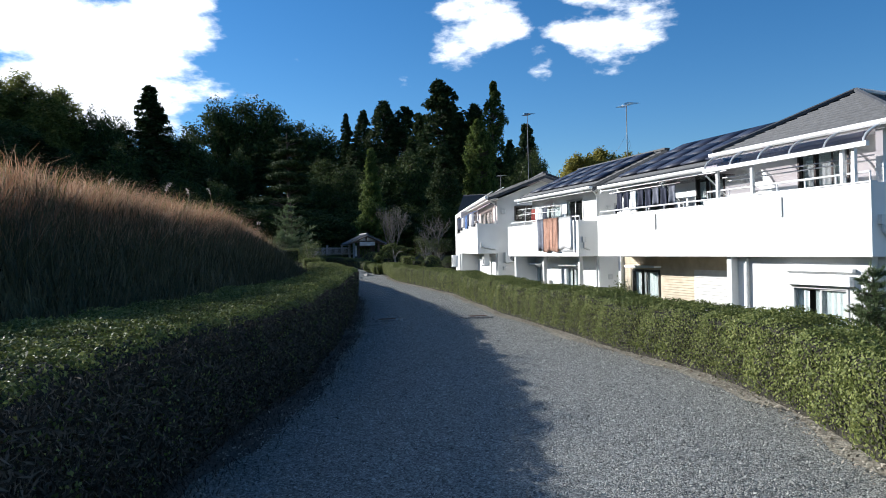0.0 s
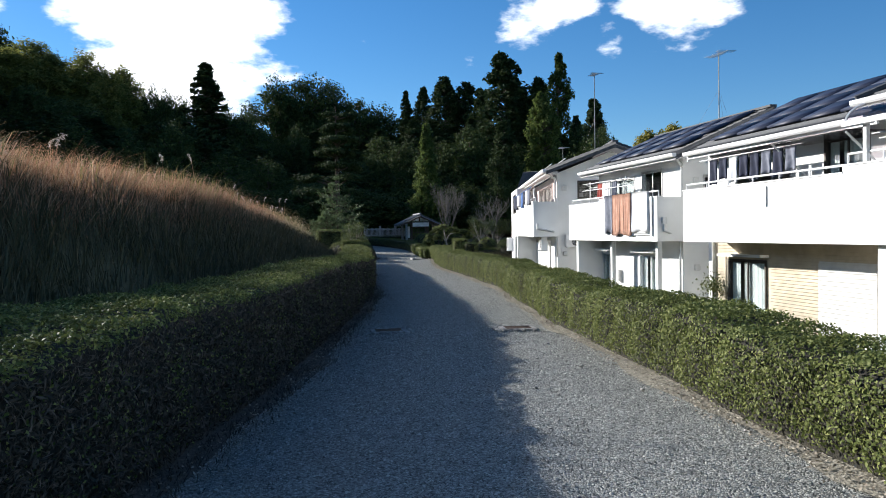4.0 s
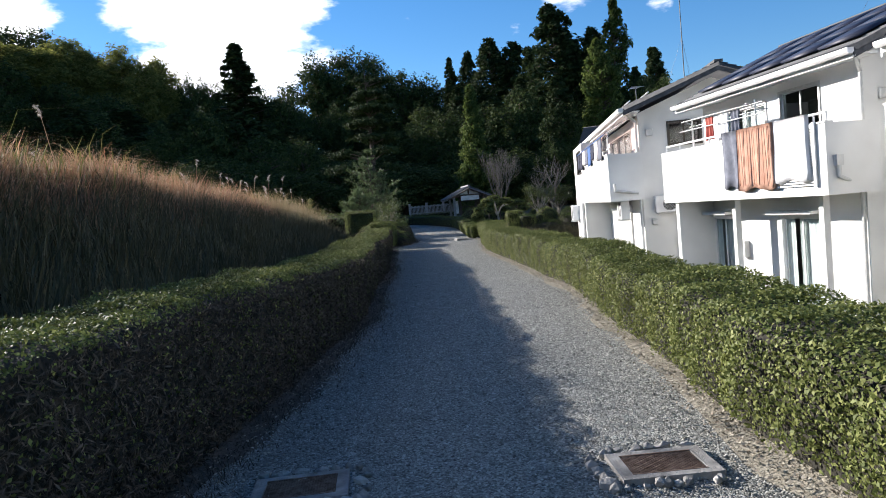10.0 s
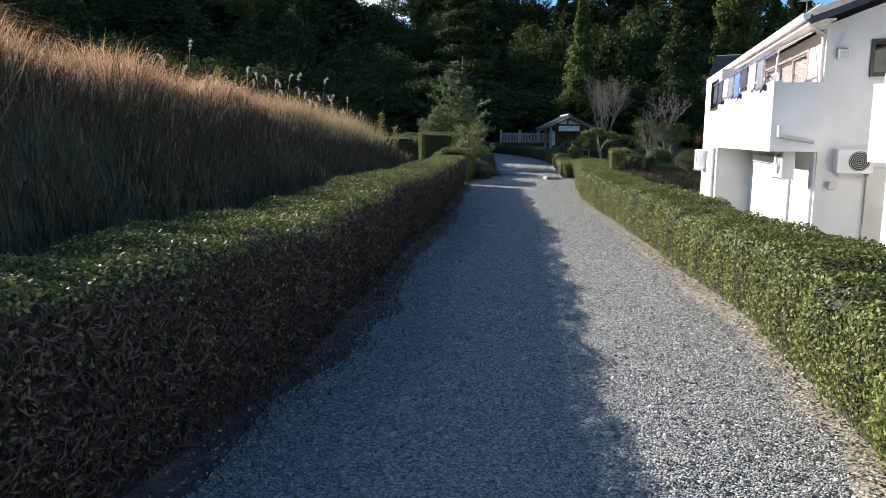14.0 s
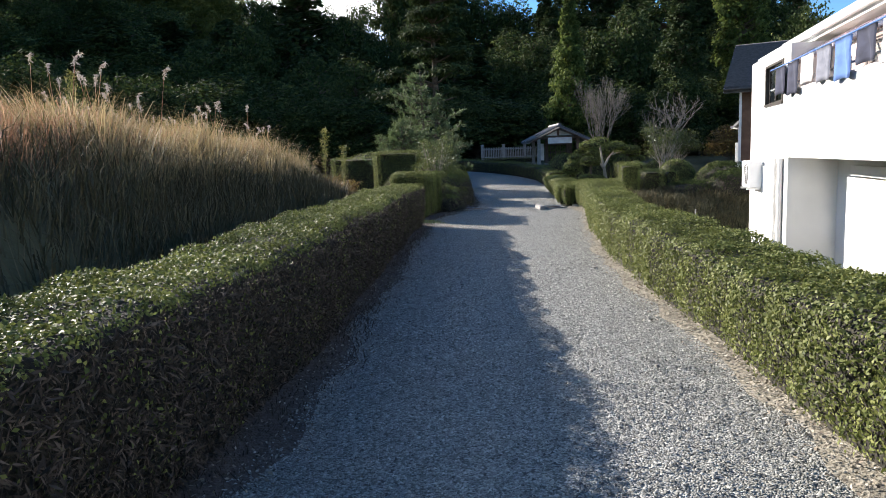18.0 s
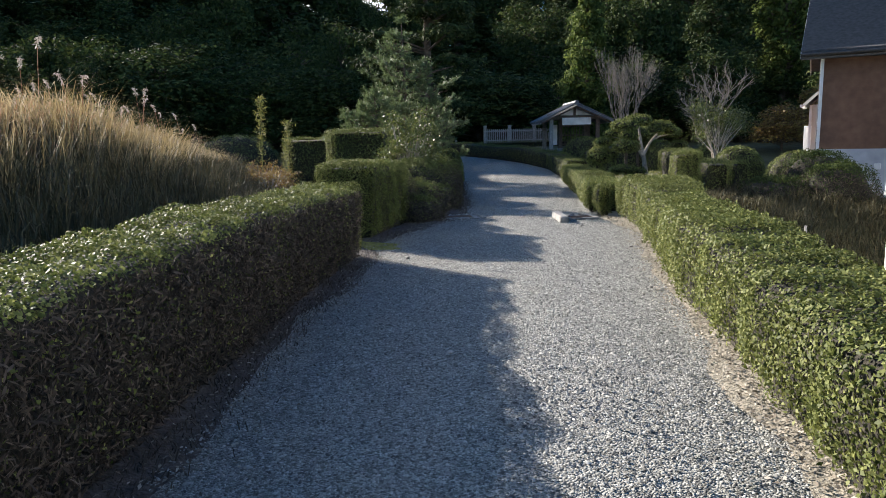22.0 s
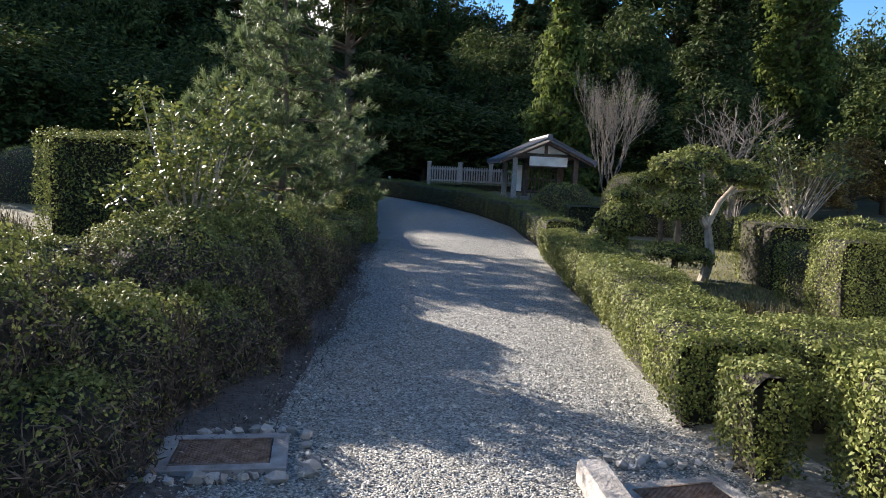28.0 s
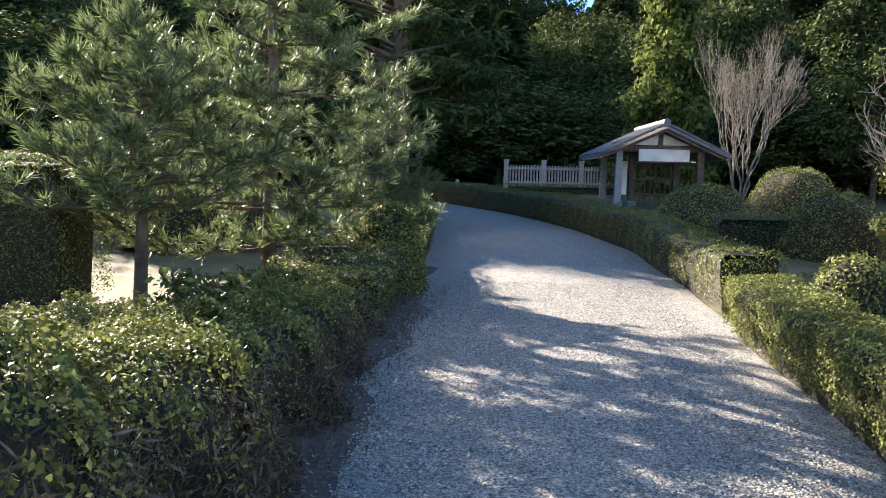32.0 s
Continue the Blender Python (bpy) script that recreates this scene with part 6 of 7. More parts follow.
# ---- trees ----
def tree(kind, height, width, seed, count, leaf, mat, base=0.12, trunk=0.018, bark=None, ratio=0.55):
    """A tapered trunk with limbs, and a crown of leaf clumps with an uneven outline."""
    rng = np.random.default_rng(seed)
    root = new("tree")
    rods = []
    lean = rng.normal(scale=0.01 * height, size=2)
    z_mid, z_top = height * 0.5, height * (0.97 if kind != "broad" else 0.7)
    rods.append(((0, 0, -0.5), (lean[0] * 0.5, lean[1] * 0.5, z_mid), trunk * height, trunk * height * 0.6))
    rods.append(((lean[0] * 0.49, lean[1] * 0.49, z_mid * 0.97), (lean[0], lean[1], z_top), trunk * height * 0.57, 0.02))
    nl = {"broad": 170, "cone": 260, "column": 240, "layer": 72, "ragged": 260}[kind]
    P, N = [], []
    side_w = 1 + 0.25 * np.sin(rng.uniform(0, 6.28) + np.arange(12))
    for i in range(nl):
        a = rng.uniform(0, 6.283)
        wob = side_w[int(a / 6.284 * 12)]
        if kind == "broad":
            rr = math.sqrt(rng.random())
            zz = height * (base + (0.92 - base) * (0.25 + 0.75 * rng.random()) * math.sqrt(max(0.05, 1 - 0.75 * rr * rr)))
            c = np.array([width / 2 * rr * 0.86 * wob * math.cos(a), width / 2 * rr * 0.86 * wob * math.sin(a), zz])
            size = np.array([0.115 * width, 0.115 * width, 0.068 * height]) * rng.uniform(0.55, 1.4)
        else:
            u = (i + rng.random()) / nl
            if kind == "layer":
                u = (math.floor(u * 9) + 0.15 * rng.random()) / 9
            zz = height * (base + (0.99 - base) * u)
            prof = {"cone": (1 - u) ** 0.8, "ragged": min(1.0, 2.2 * (1.02 - u)) ** 0.6 * (0.75 + 0.25 * u), "column": min(1.0, 0.55 + 1.6 * u) * min(1.0, 3.2 * (1.02 - u)) ** 0.7, "layer": (1 - u * 0.6) * min(1, 0.6 + u * 2)}[kind]
            rr = width / 2 * prof * rng.uniform(0.25, 0.88) * wob + 0.03
            c = np.array([rr * math.cos(a), rr * math.sin(a), zz - (0.25 * rr if kind in ("cone", "ragged") else 0)])
            flat = {"cone": 0.6, "ragged": 0.75, "column": 1.2, "layer": 0.28}[kind]
            s = width * (0.17 if kind == "layer" else 0.125) * max(prof, 0.22) * rng.uniform(0.6, 1.4)
            size = np.array([s, s, s * flat])
        st = np.array([lean[0] * 0.5, lean[1] * 0.5, max(0.4, c[2] - 0.35 * np.hypot(c[0], c[1]))])
        rods.append((st, c, 0.0045 * height, 0.002 * height))
        m = count // nl
        d = rng.normal(size=(m, 3))
        d /= np.linalg.norm(d, axis=1, keepdims=True)
        r = rng.uniform(0.35, 1.08, (m, 1))
        P.append(c + d * size * r * (1 + 0.2 * np.sin(7 * d[:, :1] + i)))
        N.append(d + np.array([0, 0, 0.6]) + rng.normal(scale=0.45, size=(m, 3)))
    rods_mesh("trunk", rods[:2], 8, bark or M_BARK, root)
    tagged(rods_mesh("branchwork", rods[2:], 6, bark or M_BARK, root), kind="stuff")
    leaf_cloud("crown", np.concatenate(P), np.concatenate(N), leaf * 1.2, leaf * ratio * 1.3, mat, root, rng=rng, droop=0.6, spray=True)
    return root


STOCK = {
    "c": [tree("ragged", 20, 7, 10 + i, 16000, 0.36, M_CEDAR) for i in range(3)],
    "C": [tree("cone", 20, 7, 15 + i, 14000, 0.34, M_CEDAR) for i in range(2)],
    "b": [tree("broad", 16, 12, 20 + i, 16000, 0.36, M_BROAD) for i in range(3)],
    "B": [tree("broad", 14, 14, 25, 15000, 0.38, M_BROAD, base=0.05)],
    "Y": [tree("broad", 14, 7, 27 + i, 17000, 0.42, M_BAMBOO, base=0.12, trunk=0.006, ratio=0.3) for i in range(2)],
    "k": [tree("column", 20, 4.4, 30, 15000, 0.32, M_CYPRESS, base=0.03)],
    "l": [tree("layer", 13, 6.0, 32, 26000, 0.22, M_CEDAR, base=0.22, ratio=0.3)],
    "g": [tree("cone", 12, 7.0, 34, 26000, 0.25, M_SUNTONEFIR, base=0.05)],
    "m": [tree("column", 14, 3.6, 36, 15000, 0.26, M_SUNTONEFIR, base=0.25)],
    "a": [tree("broad", 6, 4.5, 38, 9000, 0.16, M_AUTUMN)],
    "G": [tree("broad", 16, 12, 39, 44000, 0.42, M_GOLD, base=0.02)],
}
SIZE = {"c": (20, 7), "C": (20, 7), "b": (16, 12), "B": (14, 14), "Y": (14, 7), "k": (20, 4.4), "l": (13, 6), "g": (12, 7), "m": (14, 3.6), "a": (6, 4.5), "G": (16, 12)}
KIND = {"c": "dark cedar with a ragged crown in the wood", "C": "dark pointed conifer in the wood", "b": "dark broadleaf evergreen with a rounded crown", "B": "broad dark tree on the hill", "Y": "yellow-green bamboo and young trees on the hill", "k": "tall narrow column-shaped conifer", "l": "tall pine with flat foliage layers", "g": "green conifer behind the gate, needles coloured as if sunlit", "m": "slim conifer with a bare lower trunk", "a": "small tree with reddish autumn leaves", "G": "golden-leaved grove beyond the roofs"}
tr = random.Random(5)


def sun_cap(x, y):
    """How tall a tree may be so that the low sun still reaches the sunny spots of the garden and the wood's edge."""
    cap = 99.0
    for tx, ty, tz in ((6.5, 43.5, -1), (7.0, 46.5, -1), (10, 44, 0), (12.75, 65, 3), (25.75, 68, 6), (21.5, 69, 5), (3.0, 45, 0.5)):
        dx, dy = x - tx, y - ty
        along, off = -0.703 * dx + 0.711 * dy, abs(0.711 * dx + 0.703 * dy)
        if along > 0 and off < 6.5:
            cap = min(cap, tz + 0.345 * along)
    return max(cap, 2.5)


def plant(k, x, y, top=None, width=None, height=None, label=""):
    z = gz(x, y) - 0.15
    h = height or (top - z)
    sz, sx = h / SIZE[k][0], (width or SIZE[k][1] * h / SIZE[k][0]) / SIZE[k][1]
    ob = copy_thing(tr.choice(STOCK[k]), Matrix.Translation((x, y, z)) @ Matrix.Rotation(tr.uniform(0, 6.28), 4, "Z") @ Matrix.Diagonal((sx, sx, sz, 1)))
    return tagged(ob, label or KIND[k], "tree", "trees of the wood")


# the wood's skyline: place, top above the lane, width
for x, y, top, w, k in ((-48.1, 109.9, 35.0, 6.2, "Y"), (-45.7, 115.4, 31.6, 6.4, "Y"), (-40.4, 113.1, 29.6, 5.7, "Y"), (-37.9, 116.1, 32.9, 5.8, "Y"), (-34.8, 117.1, 29.9, 5.3, "Y"), (-31.3, 120.2, 32.0, 4.8, "Y"), (-27.5, 117.1, 28.6, 4.7, "Y"),
                        (-25.9, 121.6, 30.6, 3.9, "Y"), (-83.0, 195.1, 60.4, 22.1, "b"), (-77.1, 197.6, 59.6, 18.4, "b"), (-72.2, 199.4, 57.8, 18.4, "b"), (-61.0, 192.7, 50.4, 17.5, "b"), (-91.7, 185.5, 60.4, 25.2, "B"), (-21.7, 120.4, 27.0, 4.6, "b"), (-19.6, 120.8, 26.8, 4.2, "b"), (-17.7, 123.1, 26.2, 5.2, "b"), (-10.6, 93.8, 23.9, 6.6, "C"), (-9.8, 112.0, 22.8, 5.8, "b"), (-6.5, 114.3, 22.8, 5.9, "b"),
                        (-1.9, 127.5, 31.2, 9.6, "b"), (3.3, 128.5, 32.0, 11.4, "b"), (7.8, 129.3, 31.3, 8.6, "b"), (12.9, 129.9, 28.0, 10.1, "b"), (17.4, 129.4, 26.4, 9.0, "b"), (21.6, 128.8, 28.3, 3.6, "C"), (24.4, 126.2, 28.6, 4.4, "c"),
                        (26.9, 119.6, 29.2, 6.9, "c"), (30.1, 116.8, 27.6, 6.4, "c"), (31.1, 110.3, 25.3, 4.9, "c"), (31.1, 97.7, 28.0, 8.1, "c"), (33.5, 96.9, 23.0, 5.3, "c"), (35.2, 94.2, 23.7, 5.3, "c"), (34.0, 88.2, 16.7, 4.8, "c"),
                        (44.8, 103.3, 19.9, 3.5, "c"), (51.6, 111.1, 24.3, 5.3, "c"), (51.0, 105.9, 19.6, 5.0, "b")):
    plant(k, x, y, top, w * {"c": 1.35, "C": 1.9, "b": 1.3, "B": 1.0, "Y": 1.9}[k])
plant("k", 36.8, 90.4, 26.2, 4.2)
plant("l", 3.5, 55, 12, 6.6)
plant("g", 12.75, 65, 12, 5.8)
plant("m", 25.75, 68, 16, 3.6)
plant("c", 21.8, 69, 13, 5.0, label="grey-green conifer at the wood's edge")
plant("a", 20.5, 57, 3.0, 3.0)
plant("a", 24, 60, 4.2, 3.5)
# darker ranks in front of and inside the wood
for i in range(70):
    x, y = tr.uniform(-50, 42), tr.uniform(76, 106)
    far = math.hypot(x, y)
    plant(tr.choice("ccbbbC"), x, y, min(tr.uniform(0.14, 0.19) * far, 19, sun_cap(x, y)), tr.uniform(6, 10))
for i in range(34):
    x, y = tr.uniform(-26, 40), tr.uniform(68, 78)
    if 9 < x < 17 and y < 72:
        continue
    plant(tr.choice("bbcB"), x, y, min(tr.uniform(6, 11), sun_cap(x, y)), tr.uniform(6, 9))
for i in range(26):
    x, y = tr.uniform(-24, 0), tr.uniform(56, 70)
    plant(tr.choice("bbB"), x, y, min(tr.uniform(5, 8.5), sun_cap(x, y)), tr.uniform(5, 8))
for x, y, t in ((1, 68, 11), (-2.5, 63, 10), (6.5, 69, 11), (9, 71, 12), (3, 70, 12), (17.5, 66, 9), (19.5, 63, 7), (18, 72, 12), (27, 62, 8), (28, 56, 7), (23, 75, 13)):
    plant("b", x, y, min(t, sun_cap(x, y) + 0.5), t * 0.75)
# the hill on the left: ranks by bearing and distance
for far, n, hh in ((128, 34, 11), (116, 34, 10), (102, 32, 9), (88, 28, 8.5), (74, 24, 8), (60, 20, 7), (48, 14, 6.5)):
    for i in range(n):
        az = radians(8 + 72 * (i + tr.random()) / n)
        r = far * tr.uniform(0.95, 1.05)
        x, y = -r * math.sin(az), 10 + r * math.cos(az)
        if y < 66 and x > -26:
            continue
        k = tr.choice("bBYYYb") if far > 110 else tr.choice("bbBbC")
        plant(k, x, y, height=hh * tr.uniform(0.75, 1.2), width=tr.uniform(7, 10) if k != "C" else 5)
# a golden hill crown and scattered trees behind the houses
for x, y, t, w in ((66, 118, 22, 12), (72, 119, 23.5, 13), (79, 120, 23, 12)):
    plant("G", x, y, t, w)
for i in range(16):
    plant(tr.choice("bc"), tr.uniform(40, 70), tr.uniform(60, 110), tr.uniform(7, 10), tr.uniform(7, 10))
for ks in STOCK.values():
    for o in ks:
        for c in list(o.children):
            bpy.data.objects.remove(c)
        bpy.data.objects.remove(o)


def needle_pine(x, y, height, radius, seed, label, tufts=700, needle=0.15, low=0.16):
    """A young pine: whorls of upturned branches, each with side twigs that end in whisks of needles."""
    rng = np.random.default_rng(seed)
    z = gz(x, y)
    root = tagged(new("pine_tree"), label, "tree", "garden pines")
    k = min(1.0, height / 4)
    rods = [((x, y, z - 0.2), (x + 0.08, y, z + height * 0.5), 0.1 * k, 0.065 * k), ((x + 0.08, y, z + height * 0.5), (x, y, z + height), 0.065 * k, 0.012)]
    tips, ups = [], []
    whorls = 11
    for w in range(whorls):
        u = w / (whorls - 1)
        for j in range(6 if u < 0.8 else 4):
            a = j * 6.283 / 6 + w * 0.9 + rng.normal(scale=0.25)
            r = radius * (1 - u) ** 0.7 * rng.uniform(0.6, 1.12) + 0.1
            zz = z + height * (low + (0.97 - low) * u) + rng.normal(scale=0.06)
            st = np.array([x + 0.05, y, zz])
            bend = st + np.array([0.6 * r * math.cos(a), 0.6 * r * math.sin(a), 0.02 * r])
            en = st + np.array([r * math.cos(a), r * math.sin(a), 0.2 * r + 0.05])
            rods += [(st, bend, 0.026 * (1 - u) + 0.007, 0.012), (bend, en, 0.012, 0.005)]
            tips.append(en), ups.append(en - bend)
            for q in range(int(tufts * r / radius / 36) + 1):
                t = rng.beta(2.0, 1.1)
                p = st + (bend - st) * (t / 0.6) if t < 0.6 else bend + (en - bend) * ((t - 0.6) / 0.4)
                out = np.array([math.cos(a), math.sin(a), 0]) * 0.5 + rng.normal(scale=0.7, size=3) * np.array([1, 1, 0.35]) + np.array([0, 0, 0.35])
                out /= np.linalg.norm(out)
                tp = p + out * rng.uniform(0.08, 0.16 + 0.14 * r)
                rods.append((p, tp, 0.006, 0.003))
                tips.append(tp), ups.append(out)
    tips, ups = np.array(tips), np.array(ups)
    ups = ups / np.linalg.norm(ups, axis=1, keepdims=True) + np.array([0, 0, 0.5])
    per = 34
    P = np.repeat(tips, per, 0) - np.repeat(ups, per, 0) * rng.uniform(0, 0.09, (len(tips) * per, 1))
    D = np.repeat(ups, per, 0) + rng.normal(scale=0.62, size=P.shape)
    D /= np.linalg.norm(D, axis=1, keepdims=True)
    n = len(P)
    s = np.cross(D, rng.normal(size=(n, 3)))
    s /= np.linalg.norm(s, axis=1, keepdims=True)
    ln = needle * rng.uniform(0.6, 1.1, (n, 1))
    v = np.stack([P - s * 0.006, P + s * 0.006, P + D * ln], 1).reshape(-1, 3)
    rods_mesh("trunk", rods, 6, M_BARK, root)
    mesh_from("needles", v, np.arange(3 * n).reshape(n, 3), M_PINE, root)


needle_pine(2.7, 46.2, 5.3, 2.1, 71, "young bushy pine beside the lane", 1700, 0.17, 0.1)
needle_pine(1.9, 44.5, 2.9, 1.35, 75, "low young pine behind the hedge block", 700, 0.16, 0.36)
needle_pine(3.3, 52.5, 3.4, 1.2, 73, "young pine in shade", 500, 0.17)
needle_pine(8.3, 4.0, 2.15, 0.36, 74, "small young pine in front of the balcony", 520, 0.10)


def leafy_shrub(x, y, height, radius, seed, label, n_leaf=2600, mat=None, leaf=0.07, z0=None):
    """An open shrub: forked stems ending in loose leaf sprays."""
    rng = np.random.default_rng(seed)
    z = gz(x, y) if z0 is None else z0
    root = tagged(new("shrub"), label, "shrub", "garden shrubs")
    rods = []
    tips = []
    for i in range(7):
        a = i * 0.9 + rng.normal(scale=0.3)
        fork = np.array([x + 0.12 * radius * math.cos(a), y + 0.12 * radius * math.sin(a), z + height * rng.uniform(0.25, 0.4)])
        rods.append(((x, y, z - 0.05), fork, 0.022, 0.016))
        for j in range(5):
            b = a + rng.normal(scale=0.6)
            r = radius * rng.uniform(0.4, 1.0)
            tip = np.array([x + r * math.cos(b), y + r * math.sin(b), z + height * rng.uniform(0.5, 1.0) * (1.1 - 0.3 * r / radius)])
            rods.append((fork, tip, 0.014, 0.004))
            tips.append(tip)
    tips = np.array(tips)
    t = tips[rng.integers(0, len(tips), n_leaf)]
    P = t + rng.normal(scale=radius * 0.16, size=(n_leaf, 3)) * np.array([1, 1, 0.55])
    N = rng.normal(size=(n_leaf, 3)) + np.array([0, 0, 1.2])
    rods_mesh("stem", rods, 5, M_PALEBARK, root)
    leaf_cloud("leaves", P, N, leaf, leaf * 0.45, mat or M_SHRUB, root, rng=rng)


leafy_shrub(3.15, 38.5, 2.15, 0.68, 81, "open shrub with bright sunlit leaves", 4200, leaf=0.06)
leafy_shrub(3.43, 42.3, 0.85, 0.35, 82, "loose sprig of shrub with sunlit leaf tips", 900)
leafy_shrub(12.23, 44.3, 2.6, 1.0, 83, "leafy shrub on the garden lawn", 3000)
leafy_shrub(17.0, 55.8, 2.4, 1.3, 84, "tall loose shrub under the bare tree", 5000, leaf=0.10)
leafy_shrub(0.3, 37.6, 0.75, 0.5, 85, "low reddish shrub by the lawn", 1500, M_AUTUMN, 0.05)
leafy_shrub(-0.2, 39.0, 0.7, 0.5, 86, "low reddish shrub by the lawn", 1300, M_AUTUMN, 0.05)
for i, (x, y, hh) in enumerate(((-0.6, 40.5, 2.2), (0.0, 40.7, 1.9), (-5.2, 33.0, 2.2))):
    rr = np.random.default_rng(90 + i)
    r = tagged(new("tall_weed"), "tall goldenrod stalk with sunlit leaves", "weed", "tall weeds")
    z = gz(x, y)
    rod("stalk", (x, y, z), (x + 0.05, y, z + hh), 0.012, M_GREENGRASS, r, r1=0.005)
    n = 420
    u = rr.beta(1.6, 1.0, n)
    P = np.stack([x + rr.normal(0, 0.06, n) + 0.05 * u, y + rr.normal(0, 0.06, n), z + hh * (0.25 + 0.75 * u)], 1)
    leaf_cloud("leaves", P, rr.normal(size=(n, 3)) + np.array([0, 0, 0.5]), 0.09, 0.022, M_GREENGRASS, r, rng=rr)


def bare_tree(x, y, height, spread, seed, label, upright=0.7, mat=None, depth=5, trunk=0.11, multi=1):
    """A leafless tree: forking tapered limbs down to fine twigs."""
    rng = random.Random(seed)
    z = gz(x, y)
    root = tagged(new("bare_tree"), label, "tree", "leafless trees")
    bt, bw = [], []

    def grow(p, d, ln, r, lv):
        q = p + d * ln
        mid = p + d * ln * 0.5 + Vector((rng.gauss(0, 1), rng.gauss(0, 1), rng.gauss(0, 1))) * ln * 0.05
        b = bt if lv < 3 else bw
        b += [(p, mid, r, r * 0.85), (mid, q, r * 0.85, r * 0.7)]
        if lv >= depth:
            return
        for k in range(rng.choice((2, 3, 3)) if lv else 5):
            s = Vector((rng.gauss(0, 1), rng.gauss(0, 1), rng.gauss(0, 0.6)))
            nd = (d * 0.9 + s * spread + Vector((0, 0, upright * 0.35))).normalized()
            grow(q if k < 2 else p.lerp(q, rng.uniform(0.5, 0.95)), nd, ln * rng.uniform(0.62, 0.86), r * 0.6, lv + 1)
    for k in range(multi):
        a = k * 6.283 / multi
        d = Vector((0.25 * math.cos(a), 0.25 * math.sin(a), 1)).normalized() if multi > 1 else Vector((0.05, 0, 1))
        grow(Vector((x, y, z - 0.1)), d, height * 0.27, trunk / (multi ** 0.4), 0)
    rods_mesh("trunk", bt, 7, mat or M_PALEBARK, root)
    tagged(rods_mesh("branchwork", bw, 4, mat or M_PALEBARK, root), kind="stuff")


bare_tree(13.4, 59.3, 5.6, 0.24, 3, "leafless tree with pale upright branches behind the gate", 1.0, M_TWIG, 5, 0.07, 4)
bare_tree(16.3, 55.0, 5.7, 0.5, 4, "leafless tree with pale tangled spreading twigs", 0.55, M_TWIG, 5, 0.11)
bare_tree(-9.5, 50.0, 4.0, 0.5, 6, "leafless tree at the wood's foot", 0.6, M_BARK, 4, 0.08)


def topiary(x, y, pads, stems, label, seed, pale=False):
    """A cloud-pruned tree: bare forked stems carrying clipped leaf pads (dx, dy, z, rx, h)."""
    rng = np.random.default_rng(seed)
    z = gz(x, y)
    root = tagged(new("topiary_tree"), label, "tree", "cloud-pruned garden trees")
    for a, b, r in stems:
        bm = bmesh.new()
        pa, pb = Vector((x + a[0], y + a[1], z + a[2])), Vector((x + b[0], y + b[1], z + b[2]))
        m = pa.lerp(pb, 0.5) + Vector((rng.normal(scale=0.03), rng.normal(scale=0.03), 0))
        add_rod(bm, pa, m, r, r * 0.85, 8), add_rod(bm, m, pb, r * 0.85, r * 0.65, 8)
        part("stem", bm, M_PALEBARK if pale else M_BARK, root)
    for dx, dy, zz, rx, h in pads:
        v = []
        for i in range(9):
            th = -0.5 * math.pi + math.pi * i / 8
            v.append([(x + dx + rx * math.cos(th) * (1 + 0.08 * math.sin(3 * q + seed)) * math.cos(q), y + dy + rx * math.cos(th) * math.sin(q), z + zz + h / 2 * math.sin(th) * (0.6 if th < 0 else 1)) for q in np.linspace(0, 2 * math.pi, 13)])
        v = np.array(v)
        n, k = v.shape[:2]
        i = np.arange(n * k).reshape(n, k)
        f = np.stack([i[:-1, :-1], i[:-1, 1:], i[1:, 1:], i[1:, :-1]], -1).reshape(-1, 4)
        # pad core takes the same painted inner shade
        pad = mesh_from("leaf_pad", (v - v.mean((0, 1))).reshape(-1, 3) * 0.86 + v.mean((0, 1)), f, M_HEDGE_IN, root)
        P, N = skin_leaves(v, rng, 1900)
        P, N = np.concatenate(P), np.concatenate(N)
        tagged(leaf_cloud("leaves", P + N * rng.uniform(-0.05, 0.05, (len(P), 1)), N + rng.normal(scale=0.7, size=N.shape), 0.055, 0.028, M_LEAF, pad, rng=rng), kind="stuff")


topiary(8.13, 41.8, [(0, 0, 0.80, 0.33, 0.55), (0.1, 0.1, 1.18, 0.25, 0.2), (-0.15, 0, 0.5, 0.25, 0.25)], [((0, 0, -0.1), (0, 0, 0.85), 0.045)], "small tree clipped into a thick round head", 1)
topiary(8.58, 40.9, [(0, 0, 1.0, 0.33, 0.45), (0.05, 0, 1.28, 0.24, 0.16), (-0.1, -0.1, 0.42, 0.33, 0.2), (0.3, 0.1, 0.36, 0.25, 0.18)], [((0, 0, -0.1), (0.02, 0, 1.0), 0.05)], "small tree clipped into stacked pads", 2)
topiary(9.1, 41.2, [(-0.5, -0.1, 1.45, 0.36, 0.28), (-0.12, 0.12, 1.58, 0.34, 0.26), (0.5, 0.15, 1.42, 0.34, 0.24), (0.8, 0.4, 1.3, 0.24, 0.18), (0.25, -0.2, 1.32, 0.22, 0.16), (-0.75, 0.15, 1.25, 0.22, 0.16)],
        [((0, 0, -0.15), (0.03, 0, 0.7), 0.075), ((0.02, 0, 0.66), (-0.5, -0.08, 1.35), 0.045), ((0.03, 0, 0.66), (-0.08, 0.1, 1.45), 0.045), ((0.04, 0.0, 0.72), (0.5, 0.15, 1.32), 0.042), ((0.35, 0.1, 1.12), (0.8, 0.4, 1.22), 0.026), ((-0.28, -0.03, 1.05), (-0.75, 0.15, 1.18), 0.024)], "cloud-pruned tree with a pale forked trunk and flat pads", 3, True)
